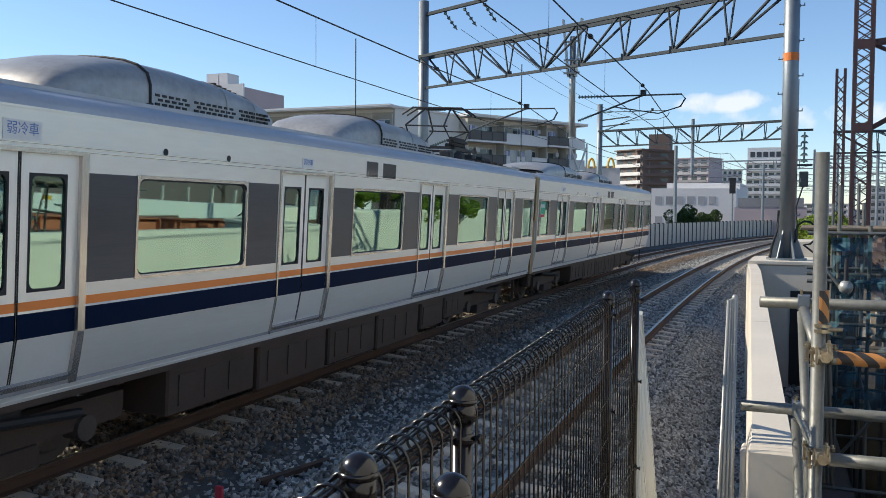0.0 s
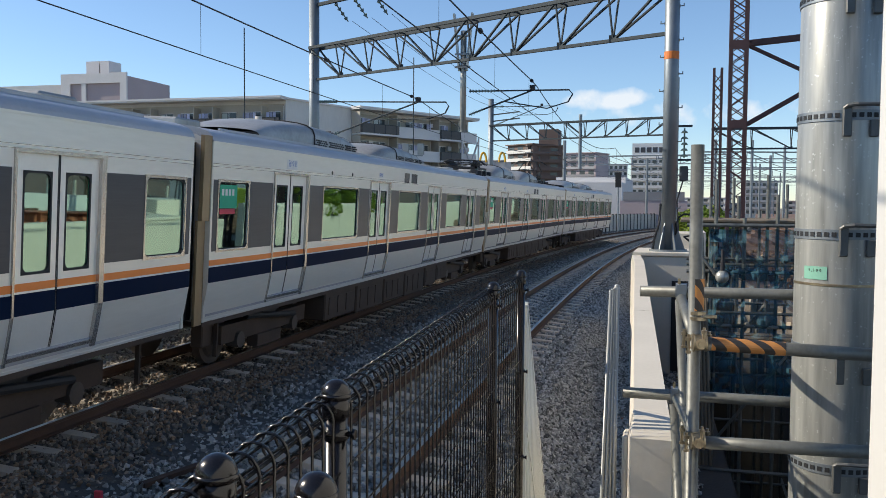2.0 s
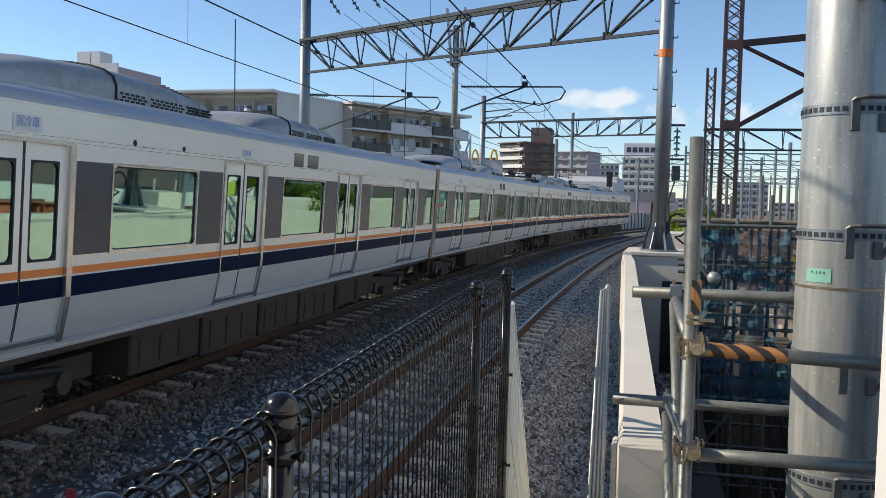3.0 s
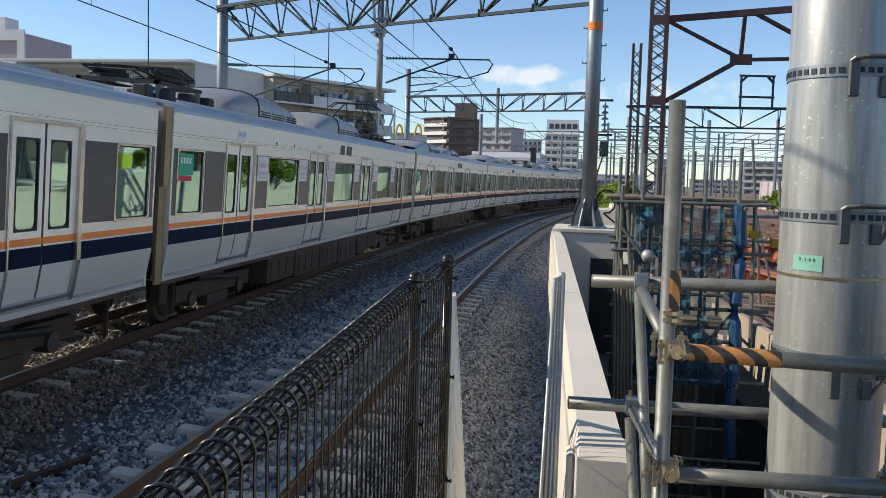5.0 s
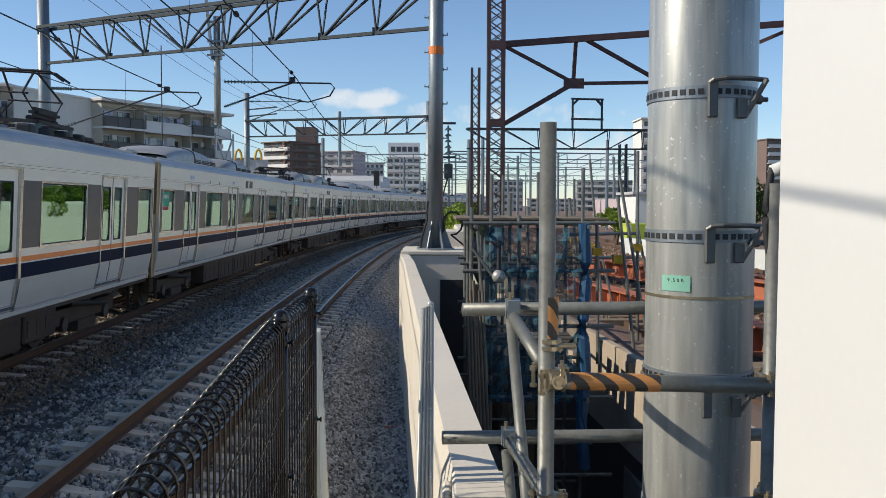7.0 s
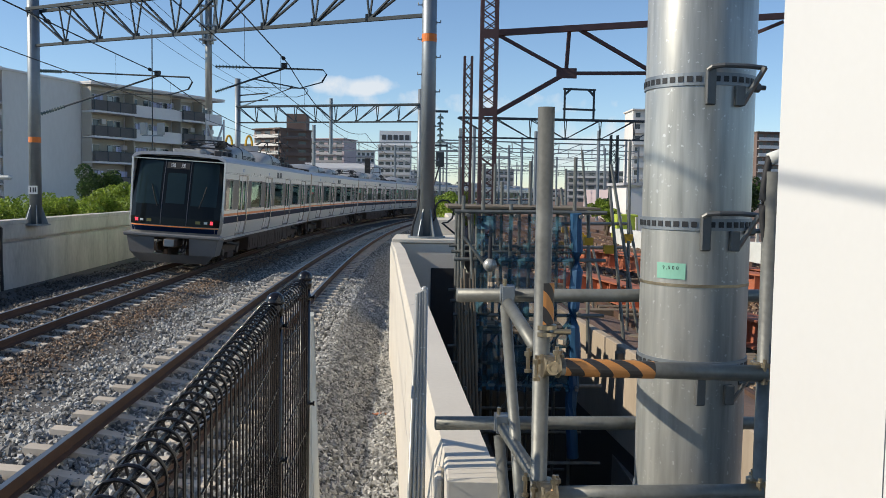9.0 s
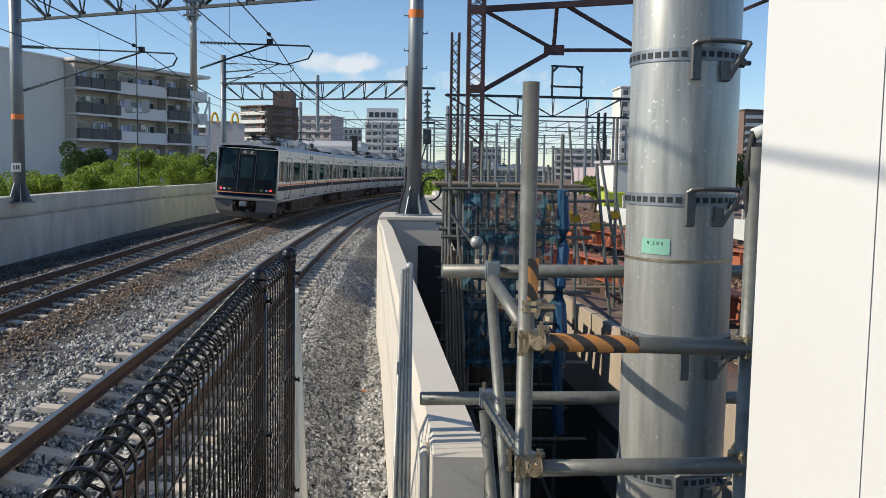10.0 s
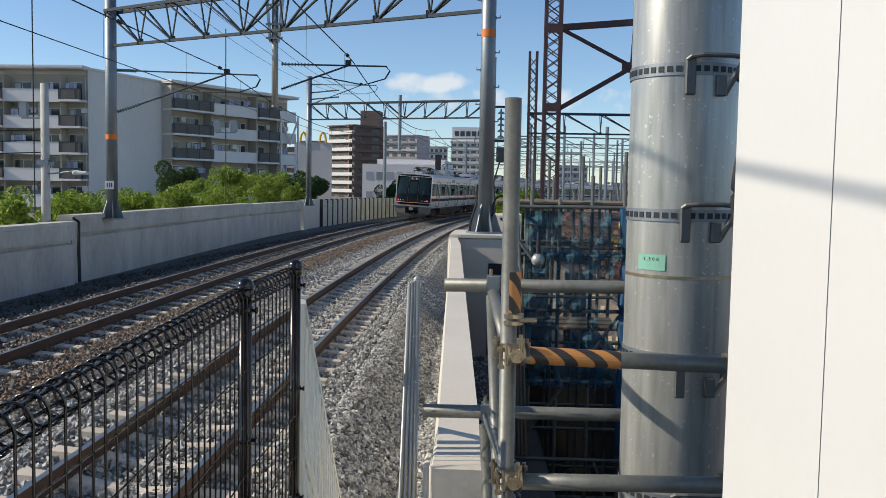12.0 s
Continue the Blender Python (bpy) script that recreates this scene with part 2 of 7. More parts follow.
M = {
    # bed darkened so the shade between loose stones is in its colour
    "ballast": material("ballast_bed", (0.10, 0.095, 0.088), (0.05, 0.047, 0.043), 0.95, 0, 1.2, 30, 1.0),
    "stones": island_material("ballast_stones", (0.085, 0.086, 0.082), (0.56, 0.555, 0.52)),
    "ground": material("earth", (0.20, 0.18, 0.15), (0.11, 0.10, 0.085), 0.95, 0, 0.6, 12, 0.6),
    "yard": material("rusty_gravel", (0.19, 0.12, 0.085), (0.10, 0.07, 0.055), 0.95, 0, 0.8, 18, 0.8),
    "concrete": material("pale_concrete", (0.63, 0.58, 0.49), (0.49, 0.45, 0.38), 0.85, 0, 1.3, 35, 0.12),
    "concrete_old": material("weathered_concrete", (0.60, 0.57, 0.51), (0.33, 0.31, 0.275), 0.9, 0, 1.1, 9, 0.25, 0.9, (1, 1, 0.45)),
    "sleeper": material("sleeper_concrete", (0.60, 0.53, 0.43), (0.43, 0.37, 0.29), 0.9, 0, 3, 30, 0.2, rand=0.12),
    "rail_side": material("rusty_rail", (0.10, 0.055, 0.035), (0.055, 0.035, 0.026), 0.8, 0.1, 3, 40, 0.2),
    "rail_top": material("worn_rail_head", (0.34, 0.32, 0.30), (0.24, 0.215, 0.19), 0.32, 0.9, 3, 60, 0.02),
    "galv": material("galvanised_steel", (0.53, 0.53, 0.49), (0.17, 0.18, 0.17), 0.4, 0.38, 7.0, 40, 0.015, 1.0, (1, 1, 0.09)),
    "galv_dull": material("dull_galvanised", (0.25, 0.28, 0.30), (0.16, 0.18, 0.195), 0.5, 0.6, 4, 50, 0.05),
    "tube": material("scaffold_tube", (0.20, 0.205, 0.185), (0.10, 0.10, 0.088), 0.48, 0.35, 9, 60, 0.08, 0.9),
    "brass": material("zinc_yellow_coupler", (0.44, 0.37, 0.25), (0.17, 0.125, 0.085), 0.36, 0.85, 20, 90, 0.1),
    "rust_steel": material("brown_painted_steel", (0.10, 0.056, 0.055), (0.055, 0.033, 0.034), 0.7, 0.2, 3, 30, 0.1),
    "grey_steel": material("grey_truss_steel", (0.055, 0.068, 0.075), (0.035, 0.043, 0.05), 0.7, 0.0, 3, 30, 0.05, spec=0.15),
    "wire": material("dark_wire", (0.035, 0.037, 0.04), None, 0.6, 0.4, 5, 40, 0),
    "copper": material("wire_green", (0.05, 0.07, 0.065), None, 0.6, 0.4, 5, 40, 0),
    "fence": material("dark_brown_fence", (0.007, 0.006, 0.0065), (0.011, 0.009, 0.009), 0.2, 0.0, 6, 60, 0.02),
    "white_fence": material("chalky_white_fence", (0.58, 0.60, 0.57), (0.46, 0.47, 0.44), 0.7, 0, 4, 50, 0.05),
    "hoarding": material("white_hoarding", (0.625, 0.62, 0.595), (0.585, 0.58, 0.555), 0.45, 0, 1.5, 40, 0.01),
    "tape": tape_material("warning_tape"),
    "green_tape": material("green_tape", (0.24, 0.50, 0.38), (0.18, 0.42, 0.31), 0.5, 0, 10, 60, 0.02),
    "ink": material("ink", (0.02, 0.02, 0.025), None, 0.7, 0, 4, 40, 0),
    "orange": material("orange_band", (0.75, 0.20, 0.03), (0.6, 0.16, 0.03), 0.6, 0, 6, 40, 0.02),
    "stainless": material("brushed_stainless", (0.80, 0.78, 0.725), (0.66, 0.64, 0.585), 0.32, 0.36, 1.1, 24, 0.02, 0.8, (1, 0.12, 1)),
    "door": material("stainless_door", (0.84, 0.82, 0.77), (0.74, 0.72, 0.67), 0.33, 0.35, 2.0, 30, 0.01),
    "door_edge": material("polished_frame", (0.58, 0.555, 0.52), (0.42, 0.395, 0.36), 0.25, 0.8, 3, 30, 0.02),
    "roof": material("car_roof", (0.46, 0.47, 0.50), (0.34, 0.345, 0.36), 0.45, 0.2, 1.5, 20, 0.04),
    "aircon": material("aircon_casing", (0.46, 0.45, 0.425), (0.26, 0.25, 0.235), 0.4, 0.4, 1.6, 14, 0.05, 1.0),
    # lengthwise tone bands put banded reflections into the colour
    "charcoal": material("charcoal_film", (0.075, 0.078, 0.088), (0.045, 0.048, 0.056), 0.34, 0.0, 0.8, 20, 0, 0.9, (1, 0.15, 3), spec=0.32),
    "navy": material("navy_stripe", (0.004, 0.012, 0.036), (0.006, 0.015, 0.042), 0.45, 0, 2, 30, 0, spec=0.03),
    "train_orange": material("orange_stripe", (0.90, 0.27, 0.06), (0.82, 0.24, 0.055), 0.4, 0, 2, 30, 0, spec=0.3),
    "white_line": material("white_line", (0.75, 0.75, 0.74), None, 0.4, 0, 2, 30, 0),
    "gear": material("underfloor_gear", (0.075, 0.052, 0.038), (0.030, 0.022, 0.017), 0.8, 0.1, 2, 30, 0.15),
    "wheel": material("wheel_steel", (0.10, 0.085, 0.075), (0.05, 0.045, 0.04), 0.6, 0.4, 4, 30, 0.1),
    "black_glass": material("black_cab_glass", (0.008, 0.010, 0.011), (0.010, 0.013, 0.014), 0.06, 0, 2, 10, 0, spec=0.14),
    "rubber": material("black_rubber", (0.02, 0.02, 0.021), None, 0.7, 0, 8, 40, 0.1),
    "bellows": material("gangway_bellows", (0.34, 0.24, 0.13), (0.20, 0.14, 0.08), 0.45, 0.3, 3, 20, 0.2),
    "glass": glass_material("green_train_glass", (0.72, 0.92, 0.80), 5.0),
    "window_glass": material("dark_window", (0.05, 0.06, 0.065), (0.09, 0.10, 0.105), 0.1, 0, 0.6, 3, 0),
    "lining": material("cabin_lining", (0.62, 0.66, 0.62), None, 0.6, 0, 2, 20, 0),
    "seat": material("green_moquette", (0.10, 0.20, 0.16), None, 0.9, 0, 2, 60, 0.1),
    "tail": material("tail_lamp", (0.6, 0.02, 0.03), None, 0.3, 0, 2, 20, 0, glow=(1.0, 0.03, 0.05, 2.5)),
    "cabin_light": material("cabin_lamp", (0.8, 0.8, 0.8), None, 0.4, 0, 2, 20, 0, glow=(0.95, 1.0, 0.95, 2.5)),
    "poster_green": material("poster_green", (0.03, 0.42, 0.24), None, 0.6, 0, 2, 20, 0),
    "poster_red": material("poster_red", (0.6, 0.05, 0.08), None, 0.6, 0, 2, 20, 0),
    "apartment": material("apartment_render", (0.66, 0.65, 0.62), (0.54, 0.53, 0.50), 0.9, 0, 0.25, 4, 0.05, 0.7, (1, 1, 0.3)),
    "apartment_tan": material("apartment_tan", (0.46, 0.42, 0.35), (0.34, 0.31, 0.255), 0.9, 0, 0.3, 5, 0.05),
    "balcony_grille": material("dark_balcony_grille", (0.10, 0.095, 0.09), (0.15, 0.14, 0.13), 0.7, 0.2, 1, 8, 0.05),
    "brown_block": material("brown_tile_block", (0.17, 0.12, 0.10), (0.12, 0.085, 0.072), 0.85, 0, 0.2, 3, 0.05),
    "white_block": material("white_building", (0.72, 0.70, 0.68), (0.60, 0.58, 0.56), 0.85, 0, 0.2, 3, 0.05),
    "pink_block": material("pink_grey_building", (0.46, 0.38, 0.39), (0.38, 0.32, 0.33), 0.85, 0, 0.2, 3, 0.05),
    "grey_block": material("grey_building", (0.36, 0.36, 0.37), (0.27, 0.27, 0.285), 0.85, 0, 0.2, 3, 0.05, rand=0.25),
    "leaf": leaf_material("leaves", (0.09, 0.15, 0.015), (0.34, 0.44, 0.055)),
    "leaf_dark": leaf_material("dark_leaves", (0.015, 0.04, 0.010), (0.07, 0.13, 0.025)),
    "bark": material("bark", (0.10, 0.075, 0.05), None, 0.95, 0, 5, 40, 0.6),
    "red_steel": material("red_oxide_girder", (0.40, 0.13, 0.06), (0.26, 0.085, 0.05), 0.75, 0.1, 1.5, 20, 0.1),
    "net": net_material("blue_netting", (0.012, 0.075, 0.11), 0.66),
    "blue_sheet": material("blue_sheet", (0.015, 0.08, 0.17), (0.01, 0.05, 0.11), 0.6, 0, 3, 20, 0.3),
    "plank": material("scaffold_board", (0.20, 0.16, 0.11), (0.12, 0.095, 0.07), 0.85, 0, 3, 30, 0.2, stretch=(0.3, 1, 1)),
    "yellow": material("yellow_paint", (0.62, 0.36, 0.02), None, 0.6, 0, 3, 30, 0.05),
    "lime": material("lime_yellow_paint", (0.45, 0.55, 0.06), None, 0.6, 0, 3, 30, 0.05),
    "ceramic": material("insulator", (0.10, 0.15, 0.145), (0.07, 0.11, 0.105), 0.5, 0, 3, 30, 0),
    "pink": material("pink_notice", (0.75, 0.30, 0.42), None, 0.6, 0, 2, 20, 0),
    "laundry": material("laundry_cloth", (0.45, 0.45, 0.55), (0.25, 0.28, 0.45), 0.9, 0, 0.7, 8, 0, rand=0.4),
    "brick": material("orange_brick", (0.42, 0.16, 0.08), (0.30, 0.11, 0.06), 0.9, 0, 8, 60, 0.2),
    "pit_concrete": material("tan_stained_concrete", (0.42, 0.35, 0.265), (0.27, 0.22, 0.165), 0.9, 0, 0.9, 14, 0.25, 0.9, (1, 1, 0.3)),
    "bracket_steel": material("dark_bracket_steel", (0.15, 0.155, 0.15), (0.09, 0.09, 0.085), 0.5, 0.5, 6, 60, 0.05),
    "notice_blue": material("notice_blue", (0.05, 0.16, 0.45), None, 0.5, 0, 2, 20, 0),
    # near black: the shade inside the pit is put into this colour
    "pit_shade": material("dark_wet_soil", (0.05, 0.044, 0.038), (0.028, 0.025, 0.022), 0.9, 0, 0.8, 10, 0.4),
    # darker than the car sides: shade on the end face is in the colour
    "cab_silver": material("dull_cab_steel", (0.27, 0.26, 0.24), (0.20, 0.19, 0.175), 0.4, 0.35, 1.5, 20, 0.02),
    "cab_pane": material("dim_cab_window", (0.016, 0.030, 0.033), (0.009, 0.018, 0.02), 0.07, 0, 0.9, 5, 0, spec=0.22),
    "lamp_lens": material("clear_lens", (0.6, 0.62, 0.62), None, 0.15, 0, 4, 20, 0),
    "fog_lens": material("amber_lens", (0.16, 0.14, 0.03), None, 0.2, 0, 4, 20, 0),
    # cab ledge and skirt steel, also toned down for the shaded end
    "cab_grey": material("grey_cab_steel", (0.20, 0.196, 0.19), (0.145, 0.142, 0.137), 0.45, 0.2, 1.5, 20, 0.02),
}



def zinc(m):
    """Galvanised skin: sparse pale flecks, and a sheen that changes from patch to patch."""
    n, l = m.node_tree.nodes, m.node_tree.links
    b = n["Principled BSDF"]
    was = b.inputs["Base Color"].links[0].from_socket
    tc, fl, pick, big, rough, mx = n.new("ShaderNodeTexCoord"), n.new("ShaderNodeTexNoise"), n.new("ShaderNodeMapRange"), n.new("ShaderNodeTexNoise"), n.new("ShaderNodeMapRange"), n.new("ShaderNodeMix")
    fl.inputs["Scale"].default_value, fl.inputs["Detail"].default_value = 62, 2
    big.inputs["Scale"].default_value, big.inputs["Detail"].default_value = 6, 3
    l.new(tc.outputs["Object"], fl.inputs["Vector"]), l.new(tc.outputs["Object"], big.inputs["Vector"])
    pick.inputs[1].default_value, pick.inputs[2].default_value, pick.inputs[4].default_value = 0.655, 0.73, 0.5
    l.new(fl.outputs["Fac"], pick.inputs[0])
    mx.data_type = "RGBA"
    mx.inputs[7].default_value = (0.74, 0.76, 0.75, 1)
    l.new(pick.outputs[0], mx.inputs[0]), l.new(was, mx.inputs[6]), l.new(mx.outputs[2], b.inputs["Base Color"])
    rough.inputs[3].default_value, rough.inputs[4].default_value = 0.26, 0.46
    l.new(big.outputs["Fac"], rough.inputs[0]), l.new(rough.outputs[0], b.inputs["Roughness"])


zinc(M["galv"])

# ---------------------------------------------------------------- building blocks


def part(name, bm, mat, parent=None, label="", kind="", smooth=False, category="", group=""):
    me = bpy.data.meshes.new(name)
    if smooth:
        for f in bm.faces:
            f.smooth = True
    bm.to_mesh(me)
    bm.free()
    me.materials.append(M[mat])
    ob = new(name, me)
    if parent:
        ob.parent = parent
    return tagged(ob, label, category, group, kind)


def again(ob, name=None, at=None):
    """Another object on the same mesh and parent."""
    o = new(name or ob.name.split(".")[0], ob.data)
    o.parent = ob.parent
    if at is not None:
        o.matrix_basis = at
    return o


def thing(name, label, category, group="", at=None):
    e = new(name)
    if at is not None:
        e.matrix_basis = at
    return tagged(e, label, category, group)


def box(bm, a, b, m=None):
    c = [(p + q) / 2 for p, q in zip(a, b)]
    s = [abs(q - p) for p, q in zip(a, b)]
    t = Matrix.LocRotScale(c, None, s)
    bmesh.ops.create_cube(bm, size=1, matrix=(m @ t) if m else t)
    return bm


def boxes(*pairs):
    bm = bmesh.new()
    for a, b in pairs:
        box(bm, a, b)
    return bm


def soft_box(a, b, r=0.02, seg=1):
    bm = boxes((a, b))
    bmesh.ops.bevel(bm, geom=bm.edges[:], offset=r, segments=seg, affect="EDGES")
    return bm


def rod(bm, a, b, r, n=8, r2=None):
    a, b = Vector(a), Vector(b)
    d = b - a
    m = Matrix.Translation((a + b) / 2) @ d.to_track_quat("Z", "Y").to_matrix().to_4x4()
    bmesh.ops.create_cone(bm, cap_ends=True, segments=n, radius1=r, radius2=r if r2 is None else r2, depth=d.length, matrix=m)
    return bm


def rods(pairs, r, n=8):
    bm = bmesh.new()
    for a, b in pairs:
        rod(bm, a, b, r, n)
    return bm


def bar(bm, a, b, w, h):
    """A straight member of rectangular section."""
    a, b = Vector(a), Vector(b)
    d = b - a
    m = Matrix.Translation((a + b) / 2) @ d.to_track_quat("Z", "Y").to_matrix().to_4x4() @ Matrix.Diagonal((w, h, d.length, 1))
    bmesh.ops.create_cube(bm, size=1, matrix=m)
    return bm


def polyrod(points, r, n=6):
    """A bent tube through points."""
    bm = bmesh.new()
    rings = []
    pts = [Vector(p) for p in points]
    for i, p in enumerate(pts):
        d = (pts[min(i + 1, len(pts) - 1)] - pts[max(i - 1, 0)]).normalized()
        q = d.to_track_quat("Z", "Y").to_matrix()
        rings.append([bm.verts.new(p + q @ Vector((r * math.cos(k * 2 * math.pi / n), r * math.sin(k * 2 * math.pi / n), 0))) for k in range(n)])
    for u, v in zip(rings, rings[1:]):
        for k in range(n):
            bm.faces.new((u[k], u[(k + 1) % n], v[(k + 1) % n], v[k]))
    bm.faces.new(rings[0][::-1])
    bm.faces.new(rings[-1])
    return bm


def sweep(path, profile, closed=True):
    """profile (u to the right, v up) drawn along path rows (x, y, z, heading)."""
    bm = bmesh.new()
    rings = []
    for x, y, z, a in path:
        rings.append([bm.verts.new((x + u * math.cos(a), y - u * math.sin(a), z + v)) for u, v in profile])
    k = len(profile)
    for p, q in zip(rings, rings[1:]):
        for i in range(k if closed else k - 1):
            j = (i + 1) % k
            bm.faces.new((p[i], q[i], q[j], p[j]))
    if closed:
        bm.faces.new(rings[0])
        bm.faces.new(rings[-1][::-1])
    bmesh.ops.recalc_face_normals(bm, faces=bm.faces[:])
    return bm


# ---------------------------------------------------------------- the two tracks
RAIL_Z, CANT = -0.14, 0.10
NEAR = 4.45        # the near track's centre, to the right of the far one's
LINE_S = np.arange(-60, 330, 0.5)
_k = np.where(LINE_S < 75, 1.455e-3 + 3.347e-5 * LINE_S, 1.455e-3 + 3.347e-5 * 75)
_k = np.where(LINE_S < -30, 1.455e-3 - 3.347e-5 * 30, _k)
_a = np.cumsum(_k) * 0.5
_a = _a - _a[120] - 0.02634
_x, _y = np.cumsum(np.sin(_a)) * 0.5, np.cumsum(np.cos(_a)) * 0.5
_x, _y = _x - _x[120] - 7.798, _y - _y[120] + 22.0


def on_line(s, off=0.0, z=0.0):
    """Row (x, y, z, heading) at s metres along the far track, off metres to its right."""
    x, y, a = (float(np.interp(s, LINE_S, c)) for c in (_x, _y, _a))
    return x + off * math.cos(a), y - off * math.sin(a), z, a


def stretch_of(s0, s1, step, off=0.0, z=0.0):
    n = max(1, round((s1 - s0) / step))
    return [on_line(s0 + (s1 - s0) * i / n, off(s0 + (s1 - s0) * i / n) if callable(off) else off, z) for i in range(n + 1)]


def frame_at(s, off=0.0, z=0.0):
    x, y, z, a = on_line(s, off, z)
    return pose(x, y, z, 0, 0, -math.degrees(a))


# ---------------------------------------------------------------- ground
ground = bmesh.new()
box(ground, (-1500, -400, -1.6), (0.3, 2500, -1.0))
box(ground, (2.6, -400, -1.6), (1500, 2500, -1.0))
box(ground, (0.3, 60, -1.6), (2.6, 2500, -1.0))
box(ground, (0.3, -400, -1.6), (2.6, 2.5, -1.0))
part("ground", ground, "ground", kind="structure", label="dusty brown earth reaching to the horizon")
BED = [(-5.6, -1.2), (-5.4, -0.46), (-1.9, -0.44), (-1.25, -0.21), (1.15, -0.40), (2.0, -0.48), (2.7, -0.46), (NEAR - 1.25, -0.222),
       (NEAR + 1.15, -0.412), (NEAR + 1.5, -0.46), (NEAR + 2.3, -0.97), (NEAR + 4.0, -1.02), (NEAR + 4.0, -1.3)]
bed = sweep(stretch_of(-50, 160, 1.0), BED, closed=False)
part("ballast_bed", bed, "ballast", kind="structure", label="grey crushed-stone ballast bed under two tracks")


def scatter_stones(name, rows, size, label, mat="stones"):
    """rows of (x, y, z): a loose many-sided stone at each, in one mesh."""
    rng = np.random.default_rng(4)
    base = np.array([(1, 0, 0), (-1, 0, 0), (0, 1, 0), (0, -1, 0), (0, 0, 1), (0, 0, -1)], float)
    tri = np.array([(0, 2, 4), (2, 1, 4), (1, 3, 4), (3, 0, 4), (2, 0, 5), (1, 2, 5), (3, 1, 5), (0, 3, 5)])
    n = len(rows)
    q = rng.normal(size=(n, 3, 3))
    q, _ = np.linalg.qr(q)
    v = base[None] * rng.uniform(0.55, 1.25, (n, 6, 1)) * (size * rng.uniform(0.6, 1.35, (n, 1, 1)))
    v = np.einsum("nij,nkj->nki", q, v) + np.array(rows)[:, None]
    f = (tri[None] + 6 * np.arange(n)[:, None, None]).reshape(-1, 3)
    me = bpy.data.meshes.new(name)
    me.from_pydata(v.reshape(-1, 3).tolist(), [], f.tolist())
    me.materials.append(M[mat])
    return tagged(new(name, me), label, "ballast", kind="stuff")


def bed_height(u):
    return float(np.interp(u, [b[0] for b in BED], [b[1] for b in BED]))


def wall_edge(y):
    """Track side of the pale wall beside the pit."""
    return 0.20 - 0.056 * (y - 3.4)


rng = np.random.default_rng(2)
loose = []
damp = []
dusty = []
for k in range(120000):
    s = -22 + 72 * rng.random() ** 2.1
    u = rng.uniform(-3.4, NEAR + 3.6)
    x, y, _, _ = on_line(s, u)
    z = bed_height(u) + rng.uniform(-0.012, 0.03) + 0.03 * math.sin(u * 5 + s * 1.3) * math.sin(s * 2.1)
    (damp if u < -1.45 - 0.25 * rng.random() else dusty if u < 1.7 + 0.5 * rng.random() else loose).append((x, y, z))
for k in range(60000):
    s, u = -2 + 26 * rng.random() ** 1.3, rng.uniform(NEAR + 1.35, NEAR + 3.7)
    x, y, _, _ = on_line(s, u)
    loose.append((x, y, bed_height(u) + rng.uniform(-0.005, 0.04) + 0.03 * math.sin(u * 5 + s * 1.3) * math.sin(s * 2.1)))
for k in range(80000):
    s, u = -18 + 24 * rng.random(), rng.uniform(NEAR + 1.35, NEAR + 4.3)
    x, y, _, _ = on_line(s, u)
    if y < 1.0 or x > wall_edge(y):
        continue
    loose.append((x, y, bed_height(u) + rng.uniform(0.0, 0.045) + 0.03 * math.sin(u * 5 + s * 1.3) * math.sin(s * 2.1)))
for k in range(34000):
    s, u = -20 + 36 * rng.random() ** 1.3, rng.uniform(-1.3, 1.3) + NEAR * (k % 3 > 0)
    x, y, _, _ = on_line(s, u)
    (loose if k % 3 else dusty).append((x, y, bed_height(u) + rng.uniform(0.0, 0.048)))
rusty = []
for k in range(16000):
    s = -20 + 60 * rng.random() ** 1.5
    u = rng.normal(1.15, 0.28) if k % 3 else rng.uniform(-0.5, 0.5)
    x, y, _, _ = on_line(s, u)
    rusty.append((x, y, bed_height(u) + rng.uniform(0.0, 0.035)))
scatter_stones("loose_ballast", loose, 0.037, "angular grey ballast stones lying between the rails")
# stones at the parapet foot: its shadow is put into their dark tone
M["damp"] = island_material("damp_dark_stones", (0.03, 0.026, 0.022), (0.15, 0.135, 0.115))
scatter_stones("damp_ballast", damp, 0.033, "stones along the parapet foot, darkened for its shadow", "damp")
M["dusty"] = island_material("brake_dust_stones", (0.055, 0.047, 0.038), (0.33, 0.29, 0.24))
scatter_stones("dusty_ballast", dusty, 0.036, "brown dust-stained ballast stones round the outer track", "dusty")
M["rubble"] = island_material("rust_rubble", (0.10, 0.065, 0.045), (0.36, 0.25, 0.16))
rs = scatter_stones("rusty_ballast", rusty, 0.034, "rust-stained brown ballast stones beside the outer track")
rs.data.materials.clear()
rs.data.materials.append(M["rubble"])

# sleepers: pre-cast, waisted, under both tracks
sl = bmesh.new()
box(sl, (-1.0, -0.12, -0.15), (1.0, 0.12, 0.0))
for v in sl.verts:
    if v.co.z > -0.01:
        v.co.y *= 0.75
        v.co.z -= 0.03 if abs(v.co.x) < 0.2 else 0
bmesh.ops.subdivide_edges(sl, edges=[e for e in sl.edges if abs(e.verts[0].co.x - e.verts[1].co.x) > 1], cuts=3)
for v in sl.verts:
    if abs(v.co.x) < 0.3 and v.co.z > -0.05:
        v.co.z -= 0.05 if abs(v.co.x) < 0.1 else 0.03
        v.co.y *= 0.72 if abs(v.co.x) < 0.1 else 0.84


